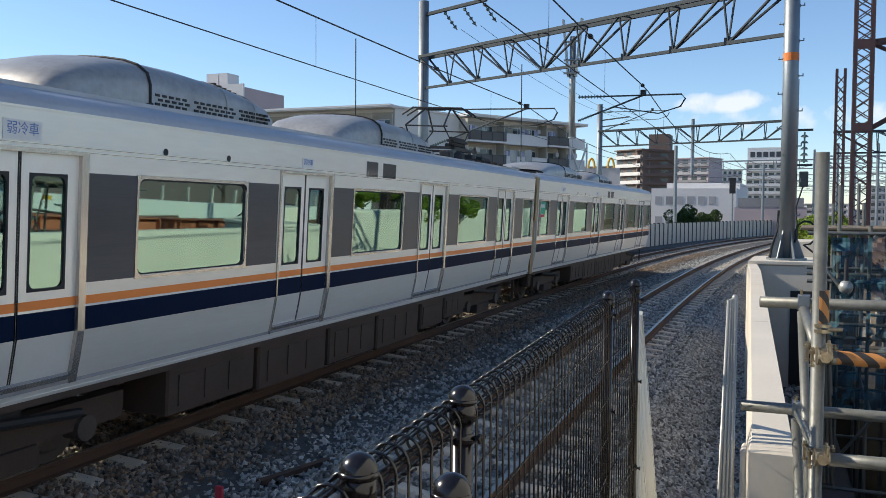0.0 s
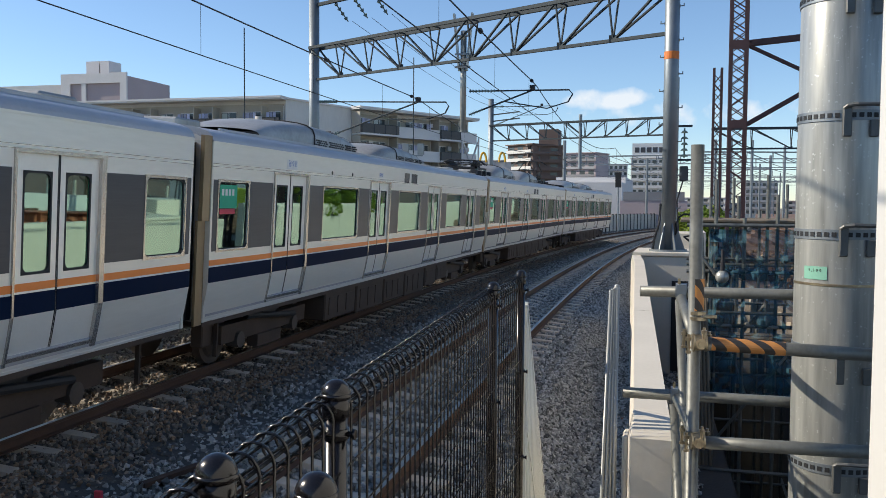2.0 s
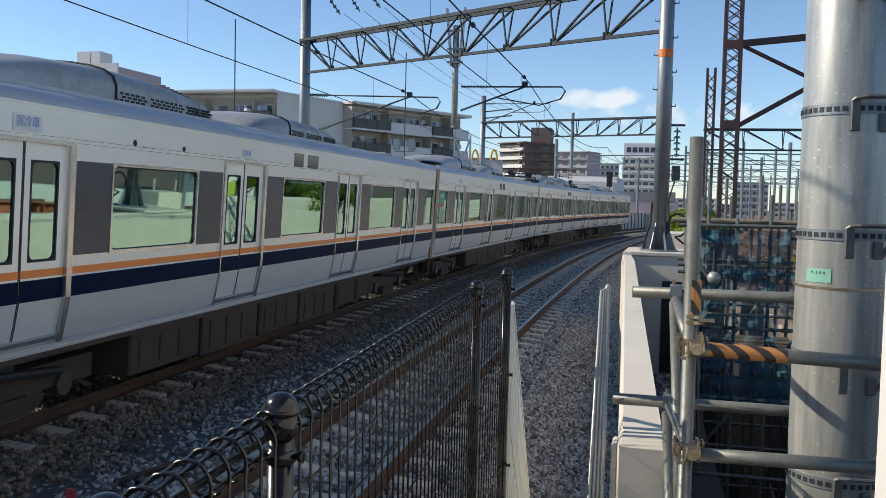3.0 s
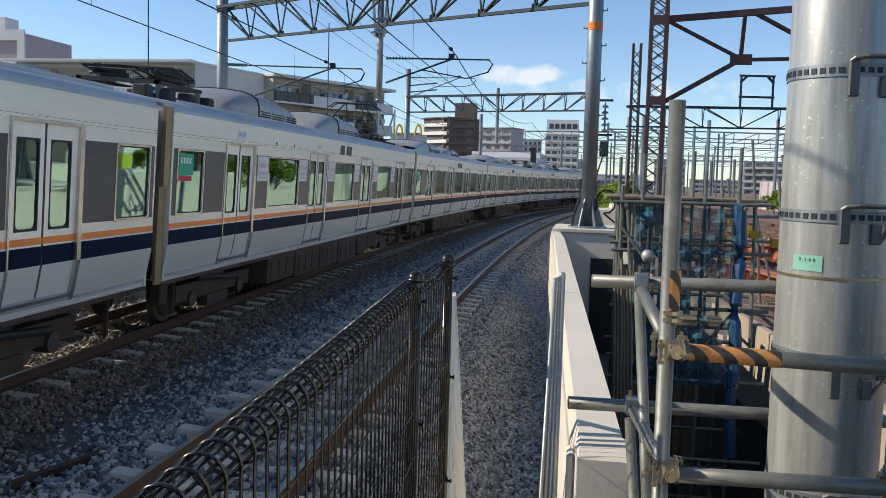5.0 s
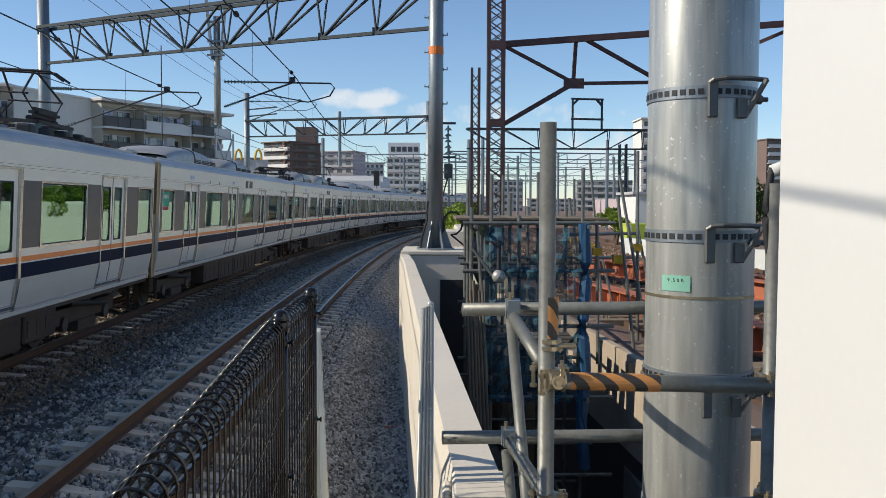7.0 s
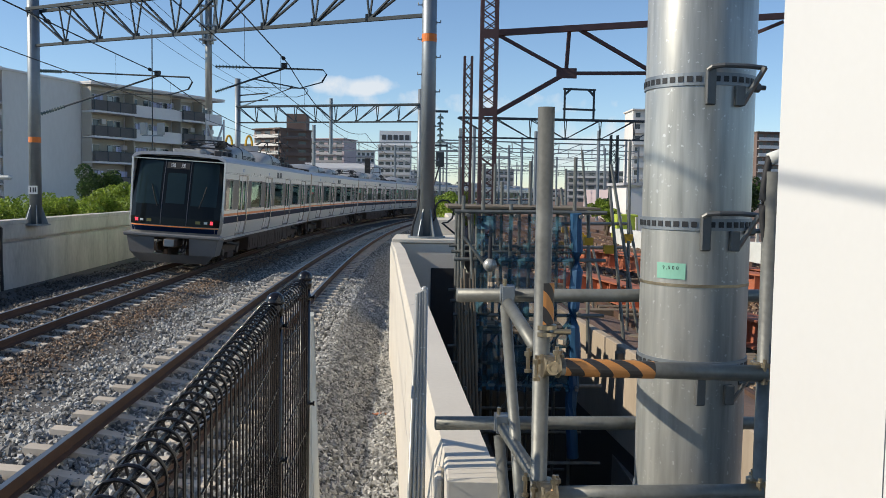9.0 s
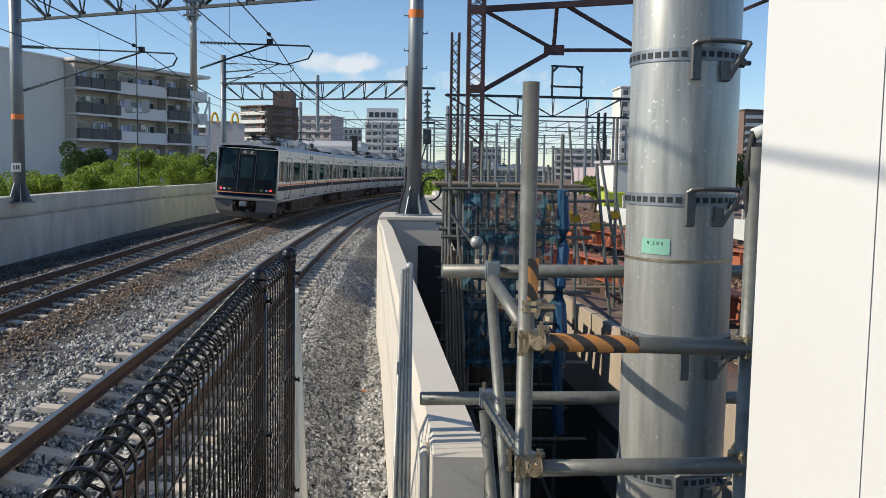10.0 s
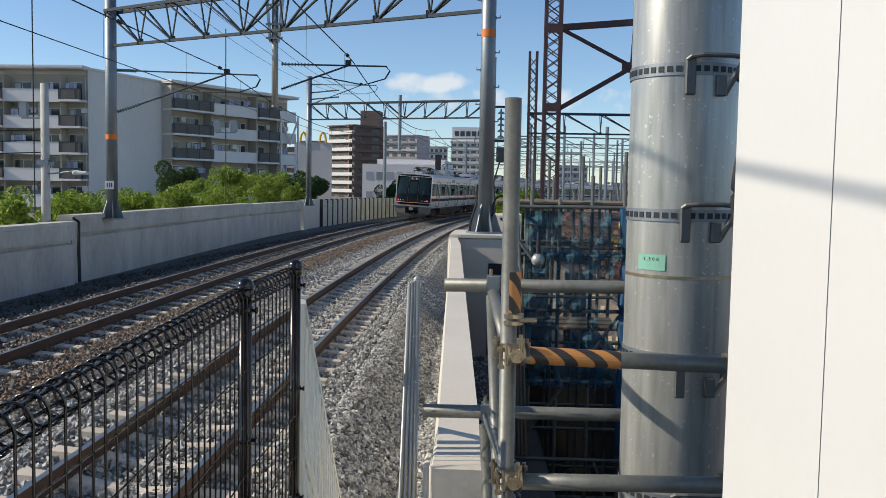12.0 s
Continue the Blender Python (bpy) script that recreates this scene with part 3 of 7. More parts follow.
def track(name, off, s0, s1, label, z0=0.0):
    t = thing(name, label, "railway track", "running lines")
    t["kind"] = "structure"
    prof = [(-0.0325, 0), (0.0325, 0), (0.0325, -0.03), (0.009, -0.045), (0.009, -0.125), (0.06, -0.14), (0.06, -0.15), (-0.06, -0.15), (-0.06, -0.14), (-0.009, -0.125), (-0.009, -0.045), (-0.0325, -0.03)]
    top = [(-0.03, 0.002), (0.03, 0.002), (0.03, -0.008), (-0.03, -0.008)]
    for u, z in ((-0.555, RAIL_Z + CANT), (0.555, RAIL_Z)):
        r = part("rail", sweep(stretch_of(s0, s1, 1.5, off + u, z + z0), prof), "rail_side", t, "rust-brown rail web and foot")
        part("rail_head", sweep(stretch_of(s0, s1, 1.5, off + u, z + z0), top), "rail_top", r, "worn bright running surface")
    first = None
    n = int((s1 - s0) / 0.68)
    tilt = math.degrees(math.atan2(CANT, 1.11))
    for i in range(min(n, 150)):
        m = frame_at(s0 + 24 + i * 0.68 if s0 < -40 else s0 + i * 0.68, off, RAIL_Z + CANT / 2 - 0.152 + z0) @ pose(0, 0, 0, 0, tilt, random.uniform(-0.6, 0.6))
        if first is None:
            first = part("sleeper", sl.copy(), "sleeper", t)
            first.matrix_basis = m
        else:
            again(first, "sleeper", m)
    return t


track("track_far", 0.0, -50, 150, "curving railway track with rusty rails on concrete sleepers")
track("track_near", NEAR, -50, 150, "railway track with rusty rails on pale concrete sleepers")
sl.free()

# ---------------------------------------------------------------- parapet on the outer side


def outer(s):
    return float(np.interp(s, [-60, 4, 17, 27, 60], [-3.62, -3.66, -4.25, -4.75, -5.6]))


para = tagged(new("wall_parapet"), "long weathered concrete parapet beside the outer track", "wall", kind="structure")
for i, (s0, s1, dz) in enumerate([(-50, -38, -0.16), (-38, -26, -0.16), (-26, -13, -0.16), (-13, 1.4, -0.16), (1.5, 11, 0), (11.02, 22, 0), (22.02, 33.4, -0.04)]):
    d = 0.0 if dz < -0.1 else -0.12
    p = [(0.0, -1.2), (0.0, 0.84 + dz), (-0.10, 0.88 + dz), (-0.10, 0.94 + dz), (0.03, 0.96 + dz), (0.03, 1.36 + dz), (0.05, 1.37 + dz), (0.05, 1.48 + dz), (-0.42, 1.48 + dz), (-0.42, -1.2)]
    part("wall_segment", sweep(stretch_of(s0, s1, 1.5, lambda s: outer(s) + d), p), "concrete_old", para)
part("end_block", sweep(stretch_of(34.2, 38.5, 1.5, lambda s: outer(s) - 0.1), [(0, -1.2), (0, 1.5), (-0.5, 1.5), (-0.5, -1.2)]), "concrete", para, "smooth pale concrete end block")
cab = polyrod([on_line(1.4, outer(1.4) - 0.05, 1.42)[:3], on_line(1.5, outer(1.5) + 0.08, 1.30)[:3], on_line(1.5, outer(1.5) + 0.07, 0.4)[:3], on_line(1.5, outer(1.5) + 0.09, -0.4)[:3]], 0.045)
part("drain_hose", cab, "rubber", para, "black hose hanging over the parapet")

noise_fence = tagged(new("noise_fence"), "low grey panel fence with dark posts beside the outer track", "fence", kind="structure")
first_panel = None
for i in range(40):
    m = frame_at(39 + i * 1.5, -5.15 - i * 0.015)
    if first_panel is None:
        first_panel = part("fence_panel", boxes(((-0.05, 0.12, -1.2), (0.05, 1.38, 1.42))), "concrete", noise_fence)
        first_panel.matrix_basis = m
        first_post = part("fence_post", boxes(((-0.09, -0.12, -1.2), (0.09, 0.12, 1.5))), "rubber", noise_fence)
        first_post.matrix_basis = m
    else:
        again(first_panel, "fence_panel", m)
        again(first_post, "fence_post", m)

# ---------------------------------------------------------------- wall, plinth and pit beside the near track
WX = -0.056
wall = tagged(new("wall_pit"), "new pale concrete wall between ballast and construction pit", "wall", kind="structure")


def wall_x(y):
    return 0.165 + WX * (y - 3.4)


prof = [(0.0, -1.6), (0.0, 1.30), (0.02, 1.43), (0.19, 1.43), (0.19, -4.2)]
HEAD = math.atan(WX)
for y0, y1 in ((3.0, 7.5), (7.51, 12.0), (12.01, 15.2)):
    part("wall_segment", sweep([(wall_x(y0), y0, 0, HEAD), (wall_x(y1), y1, 0, HEAD)], prof), "concrete", wall)
part("wall_segment", sweep([(wall_x(15.2), 15.2, 0, HEAD), (wall_x(17.3) - 0.05, 17.3, 0.0, HEAD)], prof), "concrete", wall)
part("wall_nib", soft_box((0.20, 2.72, -4.0), (0.40, 2.99, 1.44), 0.012), "concrete", wall, "stepped concrete wall end")
part("wall_nib", soft_box((0.165, 2.86, -4.0), (0.198, 2.995, 1.40), 0.01), "concrete", wall)
plinth = thing("concrete_plinth", "pale concrete plinth that carries a steel overhead-line pole", "plinth")
part("block", soft_box((-0.60, 17.3, -1.6), (0.74, 20.6, 1.42), 0.02), "concrete", plinth)
part("cap", soft_box((-0.63, 17.26, 1.421), (0.77, 19.2, 1.50), 0.012), "concrete", plinth, "thin projecting concrete cap")
part("recess", boxes(((0.16, 17.285, -3.6), (0.78, 17.31, 0.92))), "rubber", plinth, "dark shuttered opening")
part("upstand", soft_box((0.1, 19.2, 1.0), (0.7, 20.6, 1.85), 0.02), "concrete", plinth, "sloping concrete upstand behind the pole")

# assumed run past the upstand, added as a pale reflector for the windows
side = tagged(new("wall_lineside"), "long pale concrete wall following the inner track", "wall", kind="structure")
for s0, s1 in ((2.5, 12), (12.02, 24), (24.02, 36), (36.02, 50), (50.02, 66), (66.02, 84)):
    part("wall_segment", sweep(stretch_of(s0, s1, 2.0, lambda s: 8.55 + 0.01 * max(0, s)), [(0, -1.3), (0, 1.62), (0.03, 1.70), (0.25, 1.70), (0.25, -1.3)]), "concrete", side)

pit = tagged(new("wall_far_side_of_pit"), "weathered concrete retaining wall of the construction pit", "wall", kind="structure")
RUN = [(3.08, 1.0, 0, -0.075), (2.70, 9.6, 0, -0.075), (2.42, 13.2, 0, -0.075), (1.75, 24, 0, -0.06)]
part("wall_segment", sweep(RUN, [(0, -0.75), (0, 0.49), (0.02, 0.5), (0.11, 0.5), (0.11, -0.75)]), "pit_concrete", pit)
part("soil_face", sweep(RUN, [(0.03, -4.2), (0.02, -0.76), (0.12, -0.76), (0.12, -4.2)]), "pit_shade", pit, "lower pit wall with its shade put into the colour")
part("backfill", sweep(RUN, [(0.112, -0.7), (0.112, 0.46), (0.5, 0.43), (1.2, 0.29), (1.6, -0.7)]), "yard", pit, "rust-brown rubble fill behind the wall")
part("pit_floor", boxes(((-1.2, 1.0, -4.4), (3.1, 62, -4.2))), "pit_shade", pit, "bare pit floor with shade put into its colour")
part("pit_end", boxes(((-0.4, 24, -4.2), (2.7, 24.4, 0.2))), "pit_shade", pit)
# added boards that darken the wall's shaded inner face
part("formwork", sweep([(wall_x(3.05) + 0.192, 3.05, 0, HEAD), (wall_x(17.2) + 0.192, 17.2, 0, HEAD)], [(0, -4.2), (0, 0.95), (0.03, 0.95), (0.03, -4.2)]), "pit_shade", pit, "added dark boards standing in for the shaded wall face")
yard = bmesh.new()
box(yard, (3.3, -60, -1.2), (60, 300, 0.28))
box(yard, (1.9, 24.4, -1.2), (3.3, 300, 0.28))
part("ground_yard", yard, "yard", kind="structure", label="rust-stained gravel of an old rail yard")

platform = tagged(new("platform"), "asphalt platform end inside its fences", "platform", kind="structure")
part("deck", boxes(((-0.55, -40, -1.3), (1.9, 2.3, 1.0))), "ballast", platform)

# ---------------------------------------------------------------- hoarding beside the platform
hoard = tagged(new("wall_hoarding"), "tall smooth white site hoarding beside the platform", "wall", kind="structure")
DX, DY = 0.2425, -0.9701
y0 = 0.0
for i, w in enumerate((0.41, 0.9, 0.9, 0.9, 0.9)):
    a, b = Vector((1.03 + DX * y0, 2.01 + DY * y0, 0)), Vector((1.03 + DX * (y0 + w - 0.004), 2.01 + DY * (y0 + w - 0.004), 0))
    m = Matrix.Translation(a) @ pose(0, 0, 0, 0, 0, math.degrees(math.atan2(DX, -DY)) + 180)
    p = boxes(((-0.035, 0.0, 0.9), (0.0, w - 0.004, 4.6)))
    ob = part("hoarding_panel", p, "hoarding", hoard)
    ob.matrix_basis = m
    y0 += w
# unseen run behind the camera, added for the train glass to reflect
ex, ey = 1.03 + DX * y0, 2.01 + DY * y0
part("hoarding_panel", boxes(((ex, -40, 0.9), (ex + 0.04, ey, 4.6))), "hoarding", hoard)

# ---------------------------------------------------------------- platform-end fence
fence = thing("mesh_fence", "dark brown wire-mesh fence with a coiled top and round post caps", "fence")
FA, FB, FC = Vector((-0.102, -0.23, 0)), Vector((-0.284, 2.142, 0)), Vector((-0.297, 2.795, 0))
fd = (FB - FA).normalized()
FANG = math.degrees(math.atan2(-fd.x, fd.y))


def post_mesh(h=1.125):
    """Slim post: clamped collar, drip ring and a domed cap."""
    bm = bmesh.new()
    rod(bm, (0, 0, 0), (0, 0, h - 0.03), 0.0195, 20)
    rod(bm, (0, 0, h - 0.062), (0, 0, h - 0.026), 0.0235, 24)
    rod(bm, (0, 0, h - 0.030), (0, 0, h - 0.022), 0.0262, 24)
    dome = bmesh.ops.create_uvsphere(bm, u_segments=24, v_segments=14, radius=0.0255, matrix=Matrix.Translation((0, 0, h - 0.024)))
    bmesh.ops.delete(bm, geom=[v for v in dome["verts"] if v.co.z < h - 0.025], context="VERTS")
    for z in (0.25, 0.65, h - 0.10):
        rod(bm, (0, 0, z), (0, 0, z + 0.018), 0.0225, 20)
        rod(bm, (0.02, 0, z + 0.009), (0.036, 0, z + 0.009), 0.005, 8)
        rod(bm, (0.030, 0, z + 0.009), (0.036, 0, z + 0.009), 0.009, 6)
    for f in bm.faces:
        f.smooth = len(f.verts) <= 4
    return bm


base = part("post", post_mesh(), "fence", fence, smooth=False)
base.matrix_basis = Matrix.Translation(FA + Vector((0, 0, 1.02)))
for d in (0.45, 2.38, -1.8, -3.6, -5.4):
    again(base, "post", Matrix.Translation(FA + fd * d + Vector((0, 0, 1.02))))
again(base, "post", Matrix.Translation(FC + Vector((0, 0, 1.02))))
fe = (FC - FB).normalized()
EANG = math.degrees(math.atan2(-fe.x, fe.y))
# one bent wire: upright, then a loop at the top
loop = [(0, 0, 0.05), (0, 0, 1.05)] + [(-0.030 + 0.030 * math.cos(a), 0, 1.068 + 0.030 * math.sin(a)) for a in np.linspace(0, 5.6, 15)]
wire = None
for i in range(170):
    d = -4.6 + i * 0.050
    if d > 3.01:
        break
    at = FA + fd * d if d < 2.36 else FB + fe * (d - 2.38)
    m = Matrix.Translation(at + Vector((0.012, 0, 1.02))) @ pose(0, 0, 0, 0, 0, FANG if d < 2.36 else EANG)
    if wire is None:
        wire = part("bent_wire", polyrod(loop, 0.0024, 6), "fence", fence, smooth=True)
        wire.matrix_basis = m
    else:
        again(wire, "bent_wire", m)
longs = [(0, z) for z in (0.12, 0.27, 0.42, 0.57, 0.72, 0.87, 0.97)] + [(-0.030 + 0.027 * math.cos(a), 1.068 + 0.027 * math.sin(a)) for a in (0.3, 1.2, 2.1, 3.0, 3.9, 4.8)]
for u, z in longs:
    r = 0.0022 if z < 1.0 else 0.0032
    ob = part("long_wire", rods([((u, -4.6, z), (u, 2.38, z))], r, 6), "fence", fence, smooth=True)
    ob.matrix_basis = Matrix.Translation(FA + Vector((0.012, 0, 1.02))) @ pose(0, 0, 0, 0, 0, FANG)
    ob = part("long_wire", rods([((u, 0, z), (u, 0.65, z))], r, 6), "fence", fence, smooth=True)
    ob.matrix_basis = Matrix.Translation(FB + Vector((0.012, 0, 1.02))) @ pose(0, 0, 0, 0, 0, EANG)
spare = thing("fence_post", "short dark brown post with a round glossy cap", "post")
part("post_body", post_mesh(1.106), "fence", spare)
spare.matrix_basis = Matrix.Translation((0.015, -0.206, 1.02))

gate = thing("slat_fence", "white slatted handrail fence sloping down from the platform end", "fence")
GA, GB = Vector((-0.285, 2.86, 1.98)), Vector((-0.545, 5.25, 0.15))
slat = None
for i in range(21):
    m = Matrix.Translation(GA.lerp(GB, i / 20))
    if slat is None:
        slat = part("slat", boxes(((-0.009, -0.014, -1.3), (0.009, 0.014, 0.0))), "white_fence", gate)
        slat.matrix_basis = m
    else:
        again(slat, "slat", m)
for dz in (0.0, -0.55, -1.2):
    bm = bmesh.new()
    bar(bm, GA + Vector((0, 0, dz)), GB + Vector((0, 0, dz)), 0.022, 0.03)
    part("rail", bm, "white_fence", gate)
stairs = tagged(new("stairs"), "concrete steps going down from the platform end", "stairs", kind="structure")
for i in range(8):
    part("step", boxes(((-0.55 - 0.02 * i, 2.31 + 0.26 * i, -1.3), (-0.30 - 0.035 * i, 2.57 + 0.26 * i, 0.82 - 0.19 * i))), "concrete", stairs)

strut = thing("steel_rod_bundle", "bundle of slim galvanised rods leaning beside the wall", "steel rod")
for k, (dx, dy) in enumerate(((0.0, 0.0), (-0.035, -0.03), (-0.07, -0.05), (-0.105, -0.06))):
    bm = bmesh.new()
    rod(bm, (0.118 + dx * 0.25, 3.03 + dy * 0.3, 2.06 - 0.004 * k), (0.118 + dx, 2.98 + dy, -1.0), 0.0135 if k == 0 else 0.008, 14)
    if k == 0:
        bmesh.ops.create_uvsphere(bm, u_segments=14, v_segments=8, radius=0.0135, matrix=Matrix.Translation((0.118, 3.03, 2.06)))
    part("steel_rod", bm, "galv", strut, smooth=True)

# ---------------------------------------------------------------- big galvanised pole
PC = Vector((1.042, 2.738, 0))
PR = 0.179
pole = thing("steel_pipe_pole", "thick new galvanised steel pipe pole with strap bands", "pole", at=Matrix.Translation(PC))
bm = bmesh.new()
rod(bm, (0, 0, -4.2), (0, 0, 9.0), PR, 64)
part("shaft", bm, "galv", pole, smooth=True)
for z in (1.40, 1.868, 2.335, 2.80, 3.27):
    bm = bmesh.new()
    rod(bm, (0, 0, z - 0.02), (0, 0, z + 0.02), PR + 0.004, 64)
    band = part("strap_band", bm, "galv_dull", pole, "punched grey strap band")
    hole = None
    for i in range(40):
        m = pose(0, 0, z, 0, 0, i * 9.0) @ Matrix.Translation((PR + 0.0045, 0, 0))
        if hole is None:
            hole = part("punched_slot", boxes(((0, -0.009, -0.009), (0.0012, 0.009, 0.009))), "wire", band)
            hole.matrix_basis = m
        else:
            again(hole, "punched_slot", m)
bm = bmesh.new()
rod(bm, (0, 0, 2.13), (0, 0, 2.14), PR + 0.002, 64)
part("thin_strap", bm, "brass", pole, "thin tarnished strap")


def bracket(z, ang):
    e = part("step_bracket", soft_box((PR + 0.001, -0.068, z - 0.085), (PR + 0.016, -0.034, z + 0.032), 0.004), "bracket_steel", pole, "dark grey bolted step bracket")
    part("arm", polyrod([(PR + 0.010, -0.062, z + 0.024), (PR + 0.02, -0.052, z + 0.034), (PR + 0.035, -0.02, z + 0.038), (PR + 0.04, 0.06, z + 0.037), (PR + 0.035, 0.118, z + 0.033)], 0.008, 8), "bracket_steel", e)
    bm = bmesh.new()
    bar(bm, (PR + 0.045, 0.112, z + 0.034), (PR - 0.005, 0.066, z - 0.08), 0.022, 0.010)
    part("stay", bm, "bracket_steel", e)
    part("foot", soft_box((PR - 0.015, 0.035, z - 0.085), (PR + 0.012, 0.068, z - 0.02), 0.003), "bracket_steel", e)
    bm = bmesh.new()
    rod(bm, (PR - 0.03, 0.10, z - 0.02), (PR - 0.03, 0.155, z - 0.02), 0.008, 8)
    rod(bm, (PR - 0.03, 0.118, z - 0.02), (PR - 0.03, 0.134, z - 0.02), 0.016, 6)
    part("bolt", bm, "bracket_steel", e)
    e.matrix_basis = pose(0, 0, 0, 0, 0, ang)
    return e


for z in (1.40, 1.868, 2.335, 2.80, 3.27):
    bracket(z - (0.035 if z == 1.868 else 0), -82)
lab = bmesh.new()
for i in range(8):
    a0, a1 = radians(-147 + i * 4.0), radians(-147 + (i + 1) * 4.0)
    q = [lab.verts.new(((PR + 0.0025) * math.cos(a), (PR + 0.0025) * math.sin(a), z)) for a, z in ((a0, 2.155), (a1, 2.155), (a1, 2.207), (a0, 2.207))]
    lab.faces.new(q)
bmesh.ops.remove_doubles(lab, verts=lab.verts[:], dist=1e-5)
tape = part("green_label", lab, "green_tape", pole, "green tape label with a handwritten figure")


def lettering(text, size, mat, parent, m, name="writing"):
    cu = bpy.data.curves.new(name, "FONT")
    cu.body, cu.size, cu.extrude = text, size, 0.0004
    cu.align_x, cu.align_y = "CENTER", "CENTER"
    tmp = bpy.data.objects.new(name, cu)
    scene.collection.objects.link(tmp)
    me = bpy.data.meshes.new_from_object(tmp.evaluated_get(bpy.context.evaluated_depsgraph_get()))
    bpy.data.objects.remove(tmp)
    me.materials.clear()
    me.materials.append(M[mat])
    ob = new(name, me)
    ob.parent = parent
    ob.matrix_basis = m
    return ob


am = radians(-131)
for ch, off in (("9", -0.024), (",", -0.013), ("5", -0.004), ("0", 0.010), ("0", 0.024)):
    aa = am + off / PR
    lettering(ch, 0.016, "ink", tape, Matrix.Translation(((PR + 0.003) * math.cos(aa), (PR + 0.003) * math.sin(aa), 2.191)) @ pose(0, 0, 0, 90, 0, math.degrees(aa) + 90), "figure")

# ---------------------------------------------------------------- scaffold tubes round the pole
TUBE = 0.0243


def coupler(parent, at, ang=0):
    c = part("coupler", soft_box((-0.020, -0.040, -0.030), (0.020, 0.036, 0.030), 0.008), "brass", parent, "zinc-yellow clamp coupler")
    bm = bmesh.new()
    rod(bm, (0, 0, -0.026), (0, 0, 0.026), 0.0325, 18)
    rod(bm, (0, 0, -0.028), (0, 0, -0.022), 0.037, 18)
    rod(bm, (0, 0, 0.022), (0, 0, 0.028), 0.037, 18)
    part("upright_jaw", bm, "brass", c)
    bm = bmesh.new()
    rod(bm, (-0.026, -0.052, 0), (0.026, -0.052, 0), 0.0325, 18)
    rod(bm, (-0.028, -0.052, 0), (-0.021, -0.052, 0), 0.038, 18)
    rod(bm, (0.021, -0.052, 0), (0.028, -0.052, 0), 0.038, 18)
    part("rail_jaw", bm, "brass", c)
    bm = bmesh.new()
    rod(bm, (0, -0.094, 0.0), (0, -0.075, 0.0), 0.022, 14, 0.026)
    rod(bm, (0, -0.099, 0.0), (0, -0.09, 0.0), 0.012, 10)
    part("pivot", bm, "brass", c)
    for u, v, w in ((-0.05, 0.02, 0.0), (0.048, -0.01, -0.004), (-0.046, -0.06, -0.01), (0.012, -0.085, 0.022)):
        bm = bmesh.new()
        rod(bm, (u, v, w - 0.034), (u, v, w + 0.046), 0.0065, 8)
        rod(bm, (u, v, w + 0.020), (u, v, w + 0.034), 0.013, 6)
        rod(bm, (u, v, w - 0.034), (u, v, w - 0.024), 0.012, 6)
        part("bolt", bm, "brass", c)
    c.matrix_basis = Matrix.Translation(at) @ pose(0, 0, 0, 0, 0, ang) @ Matrix.Scale(0.9, 4)
    return c


def tube_thing(name, label, a, b, r=TUBE):
    t = thing(name, label, "scaffold tube", "scaffold tubes by the pole")
    bm = bmesh.new()
    rod(bm, a, b, r, 20)
    part("tube", bm, "tube", t, smooth=True)
    return t


U = Vector((0.475, 2.275, 0))
up = tube_thing("scaffold_upright", "weathered galvanised scaffold upright with clamp couplers", U + Vector((0, 0, -4.2)), U + Vector((-0.012, 0, 2.672)))
coupler(up, U + Vector((0.0, 0.0, 1.935)), 10)
coupler(up, U + Vector((0.0, 0.0, 1.565)), 10)
bm = bmesh.new()
for z in (2.015, 2.035):
    rod(bm, U + Vector((0, 0, z)), U + Vector((0, 0, z + 0.012)), TUBE + 0.008, 14)
rod(bm, U + Vector((0.02, -0.02, 2.03)), U + Vector((0.07, -0.02, 2.03)), 0.008, 6)
part("clip_ring", bm, "brass", up)
bm = bmesh.new()
rod(bm, (0, 0, 0), (0, 0, 0.12), TUBE + 0.0015, 20)
tp = part("warning_tape", bm, "tape", up, "orange and black warning tape")
tp.matrix_basis = Matrix.Translation(U + Vector((-0.003, 0, 2.05)))
ta = tube_thing("scaffold_rail", "horizontal scaffold tube with orange and black tape", U + Vector((0.0, -0.052, 1.935)), (1.12, 2.27, 1.912))
bm = bmesh.new()
rod(bm, (0, 0, 0), (0, 0, 0.26), TUBE + 0.0015, 20)
tp = part("warning_tape", bm, "tape", ta, "orange and black warning tape")
d = (Vector((1.12, 2.27, 1.912)) - (U + Vector((0.0, -0.052, 1.935)))).normalized()
tp.matrix_basis = Matrix.Translation(U + Vector((0.0, -0.052, 1.935)) + d * 0.05) @ d.to_track_quat("Z", "Y").to_matrix().to_4x4()
tube_thing("scaffold_rail", "horizontal grey scaffold tube clamped to the upright", U + Vector((0.0, -0.052, 1.562)), (1.12, 2.27, 1.560))
tube_thing("scaffold_rail", "long scaffold tube passing behind the thick pole", (0.235, 2.85, 2.062), (1.75, 3.11, 2.05))
tube_thing("scaffold_rail", "lower scaffold tube lying across the wall top", (0.165, 2.85, 1.60), (1.75, 3.11, 1.55))
tube_thing("scaffold_brace", "short bent scaffold tube joining two rails", (0.41, 2.83, 2.045), U + Vector((-0.02, 0.04, 1.97)), 0.021)
tube_thing("scaffold_brace", "slanting scaffold brace tube", (0.405, 2.82, 2.03), U + Vector((0.0, 0.05, 0.9)), 0.019)
tube_thing("scaffold_brace", "short scaffold tube sloping to the lower clamp", (0.40, 2.82, 1.60), U + Vector((-0.01, 0.05, 1.575)), 0.021)
